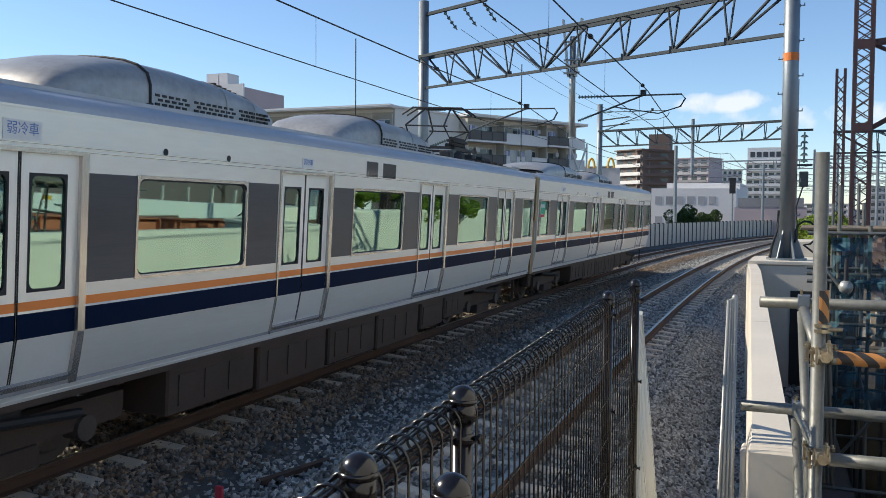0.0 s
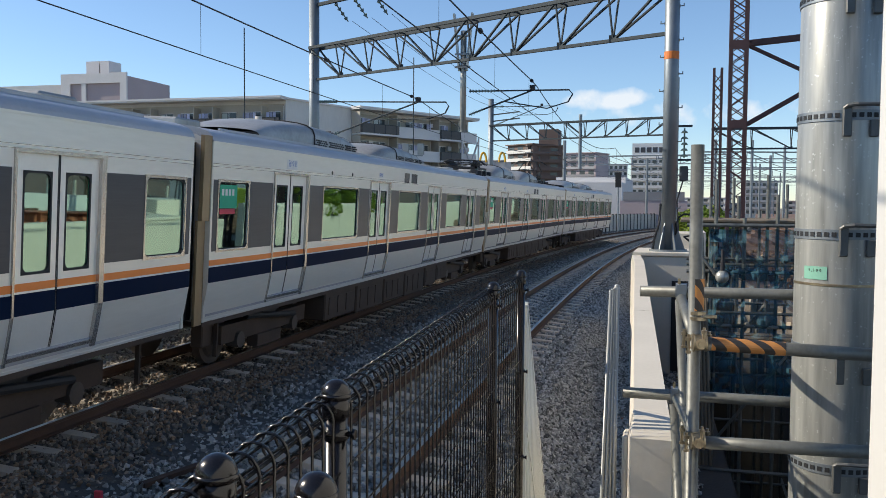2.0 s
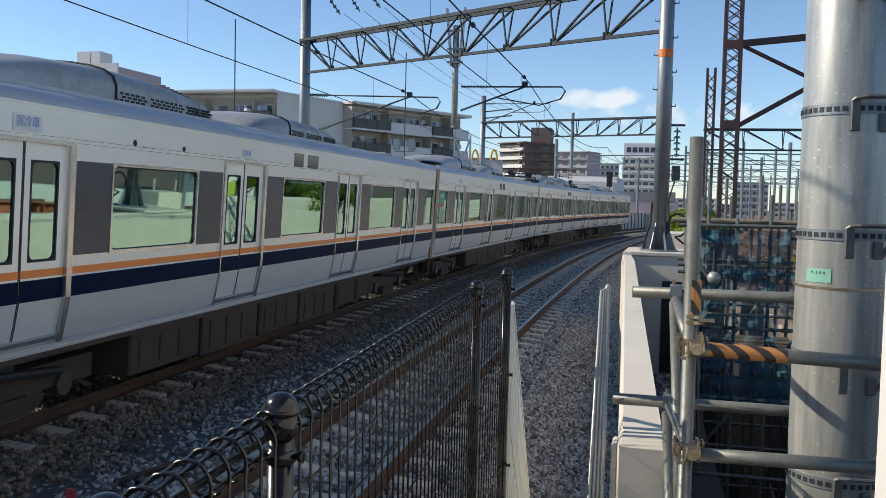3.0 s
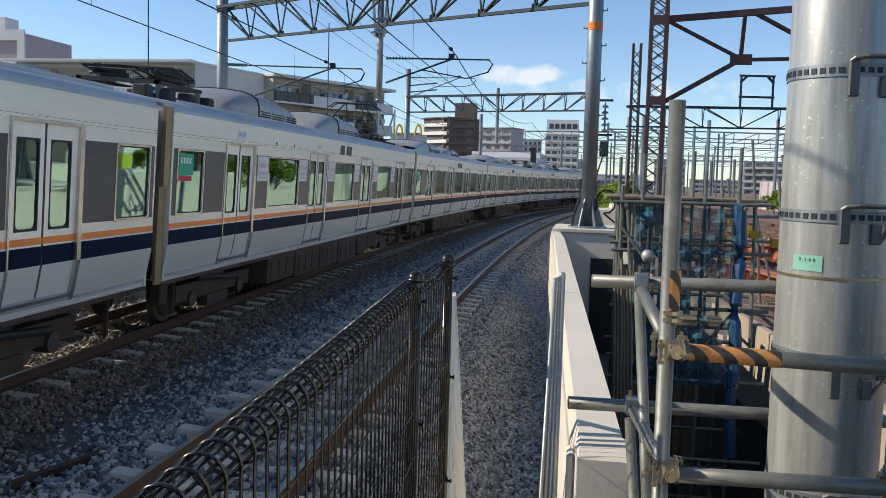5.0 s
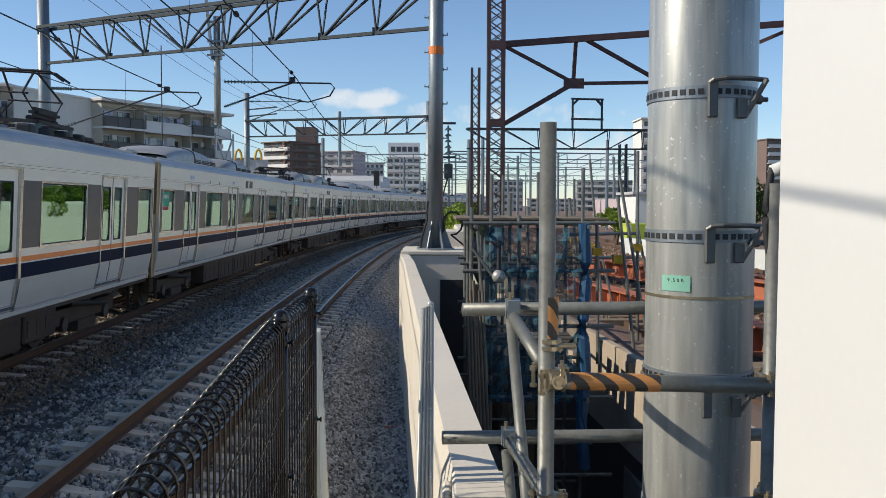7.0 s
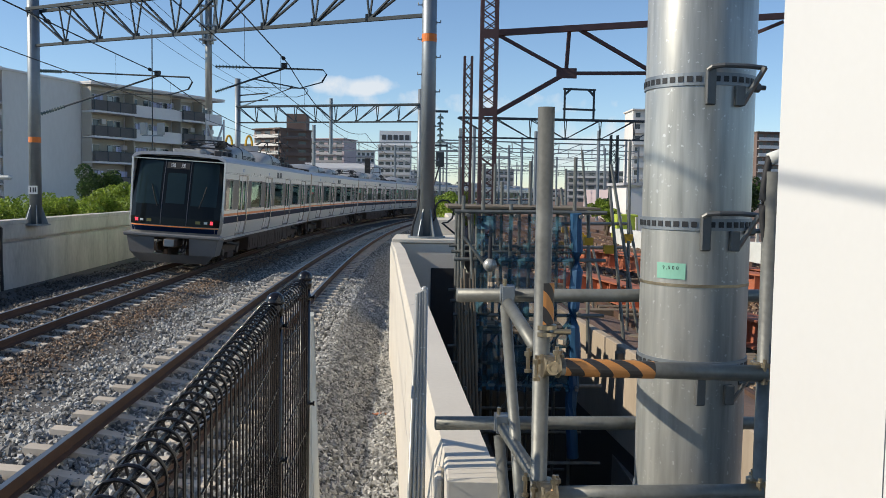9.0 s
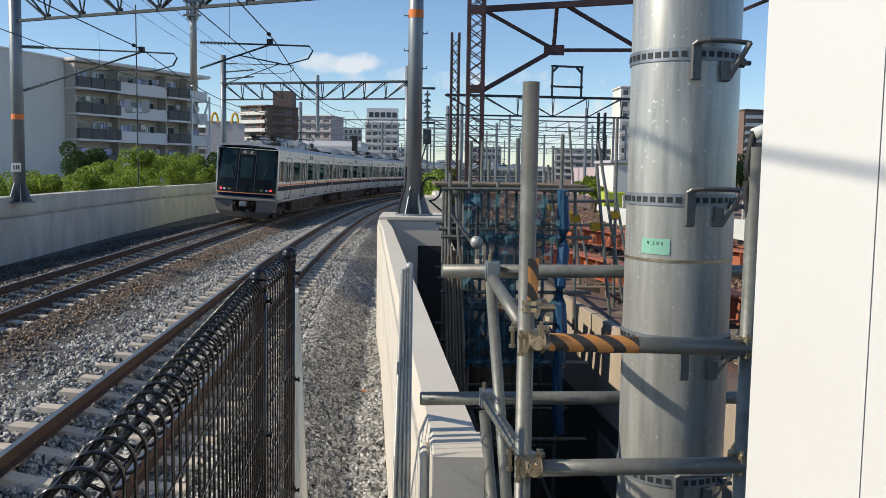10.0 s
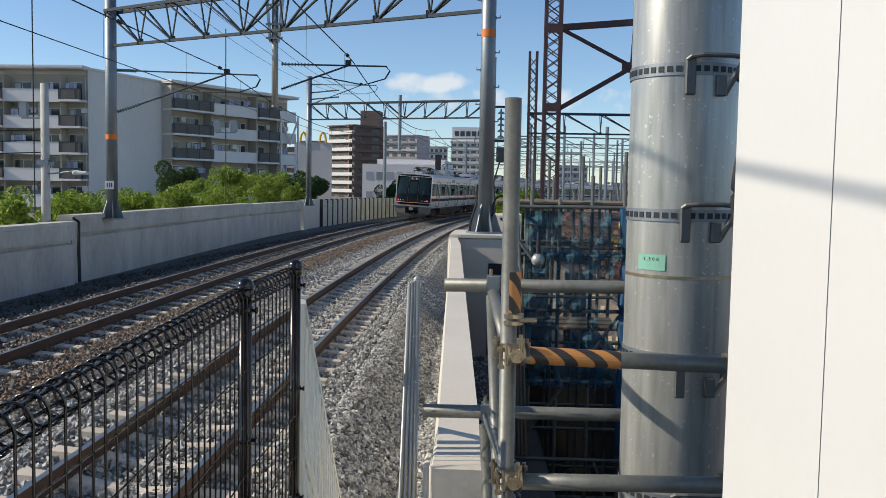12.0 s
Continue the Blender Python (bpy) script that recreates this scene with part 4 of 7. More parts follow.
tube_thing("scaffold_brace", "slanting lower scaffold brace", (0.39, 2.80, 1.57), U + Vector((-0.01, 0.05, 0.6)), 0.019)
for at in ((0.412, 2.84, 2.07), (0.40, 2.84, 1.61)):
    sw = thing("swivel_clamp", "rounded grey swivel clamp on a scaffold tube", "clamp")
    bm = bmesh.new()
    rod(bm, (at[0] - 0.025, at[1], at[2]), (at[0] + 0.025, at[1], at[2]), 0.034, 14)
    box(bm, (at[0] - 0.02, at[1] - 0.05, at[2] - 0.03), (at[0] + 0.02, at[1], at[2] + 0.03))
    part("clamp_body", bm, "galv_dull", sw)
    bm = bmesh.new()
    rod(bm, (at[0] - 0.01, at[1] - 0.01, at[2] + 0.03), (at[0] - 0.01, at[1] - 0.01, at[2] + 0.055), 0.007, 6)
    part("clamp_bolt", bm, "brass", sw)
R = Vector((1.13, 2.30, 0))
up2 = tube_thing("scaffold_upright", "scaffold upright at the hoarding edge with a hooked black hose", R + Vector((0, 0, -1.0)), R + Vector((0, 0, 2.50)))
coupler(up2, R + Vector((-0.01, 0, 1.915)), 100)
coupler(up2, R + Vector((-0.01, 0, 1.565)), 100)
part("hose", polyrod([R + Vector((-0.010 - 0.016 * math.sin(k * math.pi), 0, 2.545 - 0.27 * k)) for k in np.linspace(0, 1, 14)], 0.011, 12), "rubber", up2, "black hose hooked over the tube", smooth=True)
bm = bmesh.new()
rod(bm, R + Vector((-0.012, 0, 2.535)), R + Vector((0.05, 0, 2.56)), 0.019, 14)
part("end_cap", bm, "white_fence", up2, smooth=True)

# ---------------------------------------------------------------- overhead line


def truss(parent, a, b, h, mat="grey_steel", bays=10, w=0.075):
    """Three-chord lattice beam: two top chords over one bottom chord, V posts, and diagonals falling towards mid-span."""
    a, b = Vector(a), Vector(b)
    hv = Vector((0, 0, h))
    side = (b - a).cross(Vector((0, 0, 1))).normalized() * 0.19 * max(1.0, h)
    bm = bmesh.new()
    bar(bm, a, b, w, w)
    part("bottom_chord", bm, mat, parent)
    for s in (side, -side):
        bm = bmesh.new()
        bar(bm, a + s + hv, b + s + hv, w, w * 1.15)
        part("top_chord", bm, mat, parent)
    for i in range(bays):
        p, q = a.lerp(b, i / bays), a.lerp(b, (i + 1) / bays)
        bm = bmesh.new()
        for s in (side, -side):
            if i < bays / 2:
                bar(bm, p + s + hv, q, w * 0.75, w * 0.5)
            else:
                bar(bm, p, q + s + hv, w * 0.75, w * 0.5)
        part("diagonal", bm, mat, parent)
        bm = bmesh.new()
        bar(bm, q, q + side + hv, w * 0.45, w * 0.45)
        bar(bm, q, q - side + hv, w * 0.45, w * 0.45)
        bar(bm, q + side + hv, q - side + hv, w * 0.45, w * 0.45)
        part("v_post", bm, mat, parent)
        part("gusset", boxes((q - Vector((0.09, 0.02, 0.03)), q + Vector((0.09, 0.02, 0.12)))), mat, parent)


def steel_pole(parent, x, y, z0, z1, r, band=None, steps=False):
    bm = bmesh.new()
    rod(bm, (x, y, z0), (x, y, z1), r, 20)
    p = part("pole", bm, "galv_dull", parent, smooth=True)
    for k in range(6):
        a = k * math.pi / 3
        bm = bmesh.new()
        face = bm.faces.new([bm.verts.new(v) for v in ((r - 0.01, -0.01, 0.62), (r + 0.2, -0.01, 0.03), (r - 0.01, -0.01, 0.03))])
        up_ = bmesh.ops.extrude_face_region(bm, geom=[face])["geom"]
        bmesh.ops.translate(bm, verts=[v for v in up_ if isinstance(v, bmesh.types.BMVert)], vec=(0, 0.02, 0))
        bmesh.ops.recalc_face_normals(bm, faces=bm.faces[:])
        g = part("gusset", bm, "galv_dull", p)
        g.matrix_basis = Matrix.Translation((x, y, z0)) @ pose(0, 0, 0, 0, 0, k * 60)
    bm = bmesh.new()
    rod(bm, (x, y, z0), (x, y, z0 + 0.04), r + 0.24, 20)
    part("base_flange", bm, "galv_dull", p)
    if band:
        bm = bmesh.new()
        rod(bm, (x, y, band - 0.08), (x, y, band + 0.08), r + 0.004, 20)
        part("orange_band", bm, "orange", p)
    if steps:
        first = None
        for k in range(int((z1 - z0 - 1) / 0.35)):
            m = Matrix.Translation((x, y, z0 + 0.9 + k * 0.35)) @ pose(0, 0, 0, 0, 0, 180 if k % 2 else 0)
            if first is None:
                bm = bmesh.new()
                rod(bm, (r, 0, 0), (r + 0.09, 0, 0), 0.012, 6)
                rod(bm, (r + 0.08, 0, 0), (r + 0.08, 0, 0.05), 0.012, 6)
                box(bm, (r - 0.02, -0.05, -0.02), (r + 0.01, 0.05, 0.02))
                first = part("step_bolt", bm, "galv_dull", p)
                first.matrix_basis = m
            else:
                again(first, "step_bolt", m)
    return p


def insulator(parent, a, b, n=9, r=0.055):
    bm = bmesh.new()
    a, b = Vector(a), Vector(b)
    rod(bm, a, b, 0.02, 8)
    for i in range(n):
        p, q = a.lerp(b, (i + 0.2) / n), a.lerp(b, (i + 0.55) / n)
        rod(bm, p, q, r, 10, r * 0.55)
    part("insulator", bm, "ceramic", parent)


def cantilever(parent, root, tip, drop=1.1):
    """Hinged bracket: a level tube, a slanting strut and a curved steady arm."""
    root, tip = Vector(root), Vector(tip)
    u = (tip - root).normalized()
    low = root - Vector((0, 0, drop))
    insulator(parent, root, root + u * 0.75)
    part("top_tube", polyrod([root + u * 0.7, tip - u * 0.25, tip, tip + Vector((0, 0, -0.12)) + u * 0.10, tip + Vector((0, 0, -0.32)) - u * 0.02], 0.024), "grey_steel", parent)
    insulator(parent, low, low.lerp(tip - u * 1.0, 0.22))
    part("strut", polyrod([low.lerp(tip - u * 1.0, 0.2), tip - u * 1.0], 0.026), "grey_steel", parent)
    part("steady_arm", polyrod([tip + Vector((0, 0, -0.32)), tip - u * 0.6 + Vector((0, 0, -0.5)), low.lerp(tip - u * 1.0, 0.55)], 0.018), "grey_steel", parent)
    bm = bmesh.new()
    box(bm, tip - u * 1.0 - Vector((0.07, 0.07, 0.0)), tip - u * 1.0 + Vector((0.07, 0.07, 0.14)))
    part("clamp", bm, "wire", parent)


P1R, P1L = Vector((0.06, 17.85, 1.5)), Vector((-11.5, 25.7, 1.48))
g1 = thing("overhead_gantry", "grey steel overhead-line gantry with a lattice beam across both tracks", "gantry", "overhead gantries")
steel_pole(g1, P1R.x, P1R.y, 1.5, 8.6, 0.15, 5.58, True)
steel_pole(g1, P1L.x, P1L.y, 1.3, 9.4, 0.17, 3.8)
truss(g1, (P1R.x, P1R.y, 6.05), (P1L.x, P1L.y, 6.53), 1.02, bays=9)
DR = Vector((-5.62, 22.55, 0))
bm = bmesh.new()
rod(bm, DR + Vector((0, 0, 4.5)), DR + Vector((0, 0, 7.25)), 0.085, 16)
rod(bm, DR + Vector((0, 0, 4.47)), DR + Vector((0, 0, 4.5)), 0.095, 16)
part("drop_post", bm, "galv", g1, "pale galvanised drop post", smooth=True)
for dx in (-0.13, 0.13):
    bm = bmesh.new()
    bar(bm, DR + Vector((dx * 0.8, -0.05, 6.15)), DR + Vector((dx * 2.0, -0.05, 7.72)), 0.13, 0.05)
    part("hanger_plate", bm, "galv", g1, "pale tapering hanger plate")
for z in (6.25, 6.6, 7.1):
    bm = bmesh.new()
    bar(bm, DR + Vector((-0.22, -0.1, z)), DR + Vector((0.22, -0.1, z)), 0.05, 0.05)
    part("hanger_bolt", bm, "galv_dull", g1)
cantilever(g1, (-11.3, 25.7, 5.81), (-6.6, 24.3, 5.52), 1.25)
cantilever(g1, (-5.45, 22.55, 5.59), (-2.75, 23.05, 5.62), 0.65)
bm = bmesh.new()
bar(bm, (P1L.x, P1L.y, 8.95), (P1L.x + 2.6, P1L.y - 1.1, 9.0), 0.1, 0.1)
part("top_arm", bm, "grey_steel", g1)
for k in range(3):
    q = Vector((P1L.x + 0.9 + 0.8 * k, P1L.y - 0.38 - 0.34 * k, 8.9))
    insulator(g1, q, q + Vector((0.25, 0.5, -0.5)), 4, 0.07)
part("number_plate", boxes(((P1L.x - 0.14, P1L.y - 0.19, 2.22), (P1L.x + 0.14, P1L.y - 0.175, 2.46))), "white_line", g1, "small white plate with dark bars")
for u in (-0.06, 0.02, 0.08):
    part("plate_mark", boxes(((P1L.x + u - 0.015, P1L.y - 0.195, 2.27), (P1L.x + u + 0.015, P1L.y - 0.1905, 2.41))), "ink", g1)
# cable that loops at the foot of the near pole
part("cable_loop", polyrod([(-0.25, 17.75, 1.5), (-0.22, 17.68, 1.75), (-0.12, 17.66, 2.1), (-0.10, 17.68, 2.5)], 0.025), "wire", g1)
part("cable_loop", polyrod([(0.2, 17.8, 1.85)] + [(0.42 + 0.2 * math.cos(a), 17.8, 2.05 + 0.24 * math.sin(a)) for a in np.linspace(3.6, -1.8, 10)] + [(0.7, 17.8, 1.55)], 0.022), "wire", g1)
slim = thing("slim_mast", "slim grey mast with insulators behind the plinth", "mast")
bm = bmesh.new()
rod(bm, (0.12, 20.5, 1.4), (0.12, 20.5, 5.5), 0.085, 14)
part("mast_shaft", bm, "galv_dull", slim)
insulator(slim, (0.34, 20.5, 3.6), (0.34, 20.5, 4.3), 5, 0.09)
part("box", soft_box((0.24, 20.4, 3.05), (0.44, 20.6, 3.4), 0.02), "grey_steel", slim)
part("cable", polyrod([(0.34, 20.45, 3.1), (0.2, 20.4, 2.6), (0.24, 20.4, 1.9), (0.2, 20.4, 1.5)], 0.018), "wire", slim)
bm = bmesh.new()
bar(bm, (0.12, 20.5, 4.35), (0.52, 20.5, 4.35), 0.05, 0.05)
bar(bm, (0.12, 20.5, 3.55), (0.52, 20.5, 3.55), 0.05, 0.05)
part("cross_arm", bm, "grey_steel", slim)

g2 = thing("overhead_gantry", "grey overhead-line gantry farther along the curve", "gantry", "overhead gantries")
steel_pole(g2, -11.55, 52.9, 1.2, 9.1, 0.17)
steel_pole(g2, -0.5, 48.9, -1.0, 8.2, 0.15)
truss(g2, (-11.55, 52.9, 6.48), (-0.5, 48.9, 6.40), 0.95, bays=9, w=0.085)
bm = bmesh.new()
rod(bm, (-5.7, 50.8, 4.6), (-5.7, 50.8, 7.8), 0.1, 12)
part("drop_post", bm, "galv_dull", g2)
cantilever(g2, (-11.4, 52.8, 8.6), (-7.2, 51.3, 8.4), 1.2)
for z in (7.7, 8.1):
    bm = bmesh.new()
    bar(bm, (-11.5, 52.9, z), (-9.6, 52.2, z + 0.1), 0.07, 0.07)
    part("side_arm", bm, "grey_steel", g2)


def far_gantry(s, z=6.4, left=-6.0, right=9.5):
    a, b = on_line(s, left), on_line(s, right)
    g = thing("overhead_gantry", "distant grey overhead-line gantry over the railway", "gantry", "overhead gantries")
    for x, y, _, _ in (a, b):
        bm = bmesh.new()
        rod(bm, (x, y, -1.0), (x, y, z + 2.4), 0.17, 10)
        part("pole", bm, "galv_dull", g)
    # paler steel than the near gantries: distance haze put into the colour
    truss(g, (a[0], a[1], z), (b[0], b[1], z), 0.8, "galv_dull", bays=7, w=0.09)
    return g


for s in (62, 95, 130, 165, 205):
    far_gantry(s)


def wire_run(name, label, pts, r, mat="wire"):
    t = thing(name, label, "overhead wire", "overhead wires")
    part("wire", polyrod(pts, r, 5), mat, t)
    return t


def hung(s, s0, zm):
    """Height of the messenger: taut on the near side of the support at s0, sagging beyond it."""
    k = ((s - s0) / 28) % 1.0
    return zm - (0.03 if s < s0 else 0.62) * 4 * k * (1 - k)


for off, zm, zc, s0 in ((0.0, 5.80, 4.92, 3.6), (NEAR - 0.35, 5.84, 4.95, 1.2)):
    w = wire_run("catenary_wire", "dark messenger wire hung between gantries above the track", [on_line(s, off, hung(s, s0, zm))[:3] for s in np.linspace(-30, 120, 120)], 0.015)
    w2 = wire_run("contact_wire", "thin contact wire above the track", [on_line(s, off, zc)[:3] for s in np.linspace(-30, 120, 60)], 0.010)
    for s in np.arange(-20, 60, 5.0):
        bm = bmesh.new()
        rod(bm, on_line(s, off, hung(s, s0, zm))[:3], on_line(s, off, zc)[:3], 0.004, 5)
        part("dropper", bm, "wire", w)
    for s in (s0 - 7.8, s0 - 0.7):
        bm = bmesh.new()
        rod(bm, on_line(s - 0.06, off, hung(s, s0, zm))[:3], on_line(s + 0.06, off, hung(s, s0, zm))[:3], 0.05, 8)
        part("wire_clamp", bm, "wire", w)
for i in range(3):
    a = Vector((-10.2 + 0.8 * i, 25.8 - 0.34 * i, 8.4))
    wire_run("feeder_wire", "thin feeder wire strung between gantry arms", [a.lerp(Vector((-9.6 + 0.6 * i, 52.5, 8.0)), k) + Vector((0, 0, -0.5 * math.sin(k * math.pi))) for k in np.linspace(0, 1, 14)], 0.008)

# ---------------------------------------------------------------- brown lattice masts and beams over the yard


def lattice(parent, x, y, z0, z1, w, mat="rust_steel", step=0.5, t=0.06):
    h = w / 2
    for u, v in ((-h, -h), (h, -h), (h, h), (-h, h)):
        bm = bmesh.new()
        bar(bm, (x + u, y + v, z0), (x + u, y + v, z1), t, t)
        part("corner_angle", bm, mat, parent)
    n = int((z1 - z0) / step)
    for k in range(n):
        za, zb = z0 + k * step, z0 + (k + 1) * step
        s = 1 if k % 2 else -1
        bm = bmesh.new()
        bar(bm, (x - h * s, y - h, za), (x + h * s, y - h, zb), t * 0.8, t * 0.25)
        bar(bm, (x + h * s, y - h, za), (x - h * s, y - h, zb), t * 0.8, t * 0.25)
        bar(bm, (x - h * s, y + h, za), (x + h * s, y + h, zb), t * 0.6, t * 0.25)
        bar(bm, (x - h, y - h * s, za), (x - h, y + h * s, zb), t * 0.25, t * 0.6)
        bar(bm, (x + h, y - h * s, za), (x + h, y + h * s, zb), t * 0.25, t * 0.6)
        part("lacing", bm, mat, parent)


mast = thing("lattice_mast", "tall brown riveted lattice mast with braced beam arms", "mast", "lattice masts")
lattice(mast, 1.76, 25.3, 0.2, 10.5, 0.42, step=0.30, t=0.095)
bm = bmesh.new()
box(bm, (1.52, 25.04, 4.66), (2.0, 25.06, 4.90))
part("gusset", bm, "rust_steel", mast)
part("gusset", boxes(((1.52, 25.04, 6.88), (2.02, 25.06, 7.14))), "rust_steel", mast)
for a, b, w in (((1.7, 25.3, 7.05), (10.4, 25.5, 7.75), 0.17), ((1.95, 25.3, 4.75), (4.08, 25.8, 6.02), 0.13), ((4.08, 25.8, 6.02), (6.9, 26.2, 6.13), 0.10), ((2.05, 25.3, 7.0), (4.08, 25.8, 6.05), 0.09), ((4.1, 25.5, 7.2), (4.08, 25.8, 6.02), 0.10), ((4.4, 25.4, 7.22), (6.7, 26.1, 6.15), 0.10), ((6.9, 26.2, 6.13), (10.4, 25.6, 7.6), 0.10)):
    bm = bmesh.new()
    bar(bm, a, b, w, w)
    part("beam", bm, "rust_steel", mast)
part("gusset", boxes(((3.78, 25.68, 5.86), (4.38, 25.70, 6.16))), "rust_steel", mast)
mast2 = thing("lattice_mast", "thin brown lattice mast standing behind the scaffold", "mast", "lattice masts")
lattice(mast2, 1.33, 29.3, 0.2, 7.0, 0.24, step=0.30, t=0.08)
mast3 = thing("lattice_mast", "distant grey lattice mast carrying the yard gantry", "mast", "lattice masts")
lattice(mast3, 12.7, 60.0, 0.2, 6.6, 0.45, "grey_steel", 0.6, 0.09)
gy = thing("yard_gantry", "dark grey portal beam over the old yard", "gantry", "overhead gantries")
truss(gy, (1.9, 58.0, 6.15), (16.5, 60.5, 6.3), 1.3, "grey_steel", bays=6, w=0.11)
for a, b in (((9.1, 59.2, 7.5), (9.1, 59.2, 9.6)), ((11.15, 59.6, 7.5), (11.15, 59.6, 9.6)), ((9.0, 59.2, 9.6), (11.25, 59.6, 9.6)), ((9.0, 59.2, 8.25), (11.25, 59.6, 8.25)), ((9.1, 59.2, 9.2), (9.5, 59.3, 9.6)), ((11.15, 59.6, 9.2), (10.75, 59.5, 9.6))):
    bm = bmesh.new()
    bar(bm, a, b, 0.13, 0.13)
    part("headframe", bm, "grey_steel", gy)
for i, (x, y, h) in enumerate(((2.6, 75, 8), (6.5, 90, 9), (10.5, 100, 9), (15, 110, 9), (5, 130, 9), (11, 140, 9), (19, 150, 9), (24, 120, 9), (8.5, 70, 7.5), (14.5, 75, 8))):
    p = thing("line_pole", "distant grey overhead-line pole in the yard", "pole", "yard poles")
    bm = bmesh.new()
    rod(bm, (x, y, 0.2), (x, y, h), 0.14, 8)
    part("pole", bm, "galv_dull", p)
for y, z, x0, x1 in ((85, 6.6, 1, 20), (105, 7.0, 2, 26), (135, 7.0, 2, 30), (170, 7.2, -2, 36), (215, 7.6, -4, 44)):
    p = thing("yard_gantry", "distant lattice portal over the yard tracks", "gantry", "overhead gantries")
    # paler beam steel here too, in place of haze
    truss(p, (x0, y, z), (x1, y + 4, z), 1.0, "galv_dull", bays=8, w=0.085)
    for x in (x0, (x0 + x1) / 2, x1):
        bm = bmesh.new()
        bar(bm, (x, y + 4 * (x - x0) / (x1 - x0), 0.2), (x, y + 4 * (x - x0) / (x1 - x0), z + 1.6), 0.2, 0.2)
        part("leg", bm, "galv_dull", p)
for x, y, zt in ((-18.1, 33.2, 10.0), (-12.9, 41.0, 9.8)):
    p = thing("street_pole", "thin street pole with small lamps behind the parapet", "pole", "street poles")
    bm = bmesh.new()
    rod(bm, (x, y, -1.0), (x, y, zt), 0.026, 8)
    part("pole", bm, "grey_steel", p)
    bm = bmesh.new()
    bar(bm, (x - 0.5, y, 4.9), (x + 0.5, y, 4.9), 0.05, 0.05)
    box(bm, (x - 0.55, y - 0.1, 4.95), (x - 0.25, y + 0.1, 5.5))
    box(bm, (x + 0.25, y - 0.1, 4.95), (x + 0.55, y + 0.1, 5.5))
    part("lamp_head", bm, "galv_dull", p)

cp = thing("concrete_pole", "pale concrete street pole with a lamp arm behind the parapet", "pole", "street poles")
bm = bmesh.new()
rod(bm, (-12.0, 22.75, -1.0), (-12.0, 22.75, 5.05), 0.13, 14, 0.105)
part("shaft", bm, "concrete_old", cp, smooth=True)
part("band", boxes(((-12.16, 22.6, 2.85), (-11.84, 22.9, 3.0))), "galv_dull", cp)
part("arm", polyrod([(-11.9, 22.7, 2.62), (-11.5, 22.65, 2.66), (-10.95, 22.6, 2.72)], 0.022), "galv_dull", cp)
part("lamp_head", soft_box((-11.15, 22.5, 2.60), (-10.72, 22.7, 2.71), 0.04), "white_fence", cp, "white lamp head")
part("insulator", boxes(((-11.82, 22.68, 2.95), (-11.66, 22.78, 3.08))), "ceramic", cp)
for dz in (0.0, 0.32, 0.6):
    wire_run("street_wire", "dark service wire running from the street pole", [(-12.1, 22.7, 3.2 + dz), (-14.0, 21.5, 3.05 + dz), (-18.0, 19.0, 2.8 + dz)], 0.016)

# ---------------------------------------------------------------- scaffold tower with netting in the pit
tower = thing("scaffold_tower", "tube scaffold tower with torn blue netting rising from the pit", "scaffold")
SX, SY = (0.55, 0.80, 1.15, 1.55, 1.95), (10.75, 12.2, 13.6)
first = None
for y in SY:
    for i, x in enumerate(SX):
        top = 2.30 + (0.1, 0.5, 0.0, 0.3, 0.6)[(i + SY.index(y)) % 5]
        bm = bmesh.new()
        rod(bm, (x, y, -4.2), (x, y, top), TUBE, 8)
        part("upright", bm, "tube", tower)
    for z in (-3.0, -2.0, -1.0, 0.0, 0.9, 1.6, 2.2):
        bm = bmesh.new()
        rod(bm, (0.44, y - 0.05, z), (2.35, y - 0.05, z + 0.01), TUBE, 8)
        part("ledger", bm, "tube", tower)
for x in SX[::2]:
    for z in (-2.0, 0.0, 0.95, 2.16):
        bm = bmesh.new()
        rod(bm, (x + 0.05, 10.5, z), (x + 0.05, 13.9, z), TUBE, 8)
        part("transom", bm, "tube", tower)
for a, b in (((0.55, 10.7, -1.0), (1.95, 10.7, 0.9)), ((1.95, 10.7, -2.5), (0.55, 10.7, -1.0)), ((0.8, 12.2, 0.0), (1.95, 12.2, 1.6)), ((0.62, 10.6, 2.1), (0.75, 10.6, 0.2)), ((0.55, 10.6, 1.9), (0.85, 10.55, 1.5))):
    bm = bmesh.new()
    rod(bm, a, b, 0.02, 8)
    part("brace", bm, "tube", tower)
for y in (10.85, 11.15, 11.45, 11.75, 12.05, 12.6, 13.0):
    part("board", soft_box((0.35, y, 2.235), (2.3, y + 0.24, 2.27), 0.006), "plank", tower)
for y in (10.95, 11.3, 11.65):
    part("board", soft_box((0.6, y, 0.62), (1.95, y + 0.24, 0.66), 0.006), "plank", tower)
for k in range(6):
    bm = bmesh.new()
    rod(bm, (0.56 + 0.045 * k, 10.52, -0.9), (0.50 + 0.035 * k, 10.60, 1.25 + 0.12 * (k % 3)), 0.02, 8)
    part("timber_pole", bm, "plank", tower, "pale timber pole leaning in the scaffold")
bm = bmesh.new()
N = 24
grid = [[bm.verts.new((0.72 + 1.2 * i / N, 10.66 + 0.05 * math.sin(i * 1.1 + j * 0.4) + 0.03 * math.sin(j * 1.7), 2.15 - 2.2 * j / 40)) for i in range(N + 1)] for j in range(41)]
for j in range(40):
    for i in range(N):
        if random.random() > 0.05:
            bm.faces.new((grid[j][i], grid[j][i + 1], grid[j + 1][i + 1], grid[j + 1][i]))
part("netting", bm, "net", tower, "torn translucent blue netting")
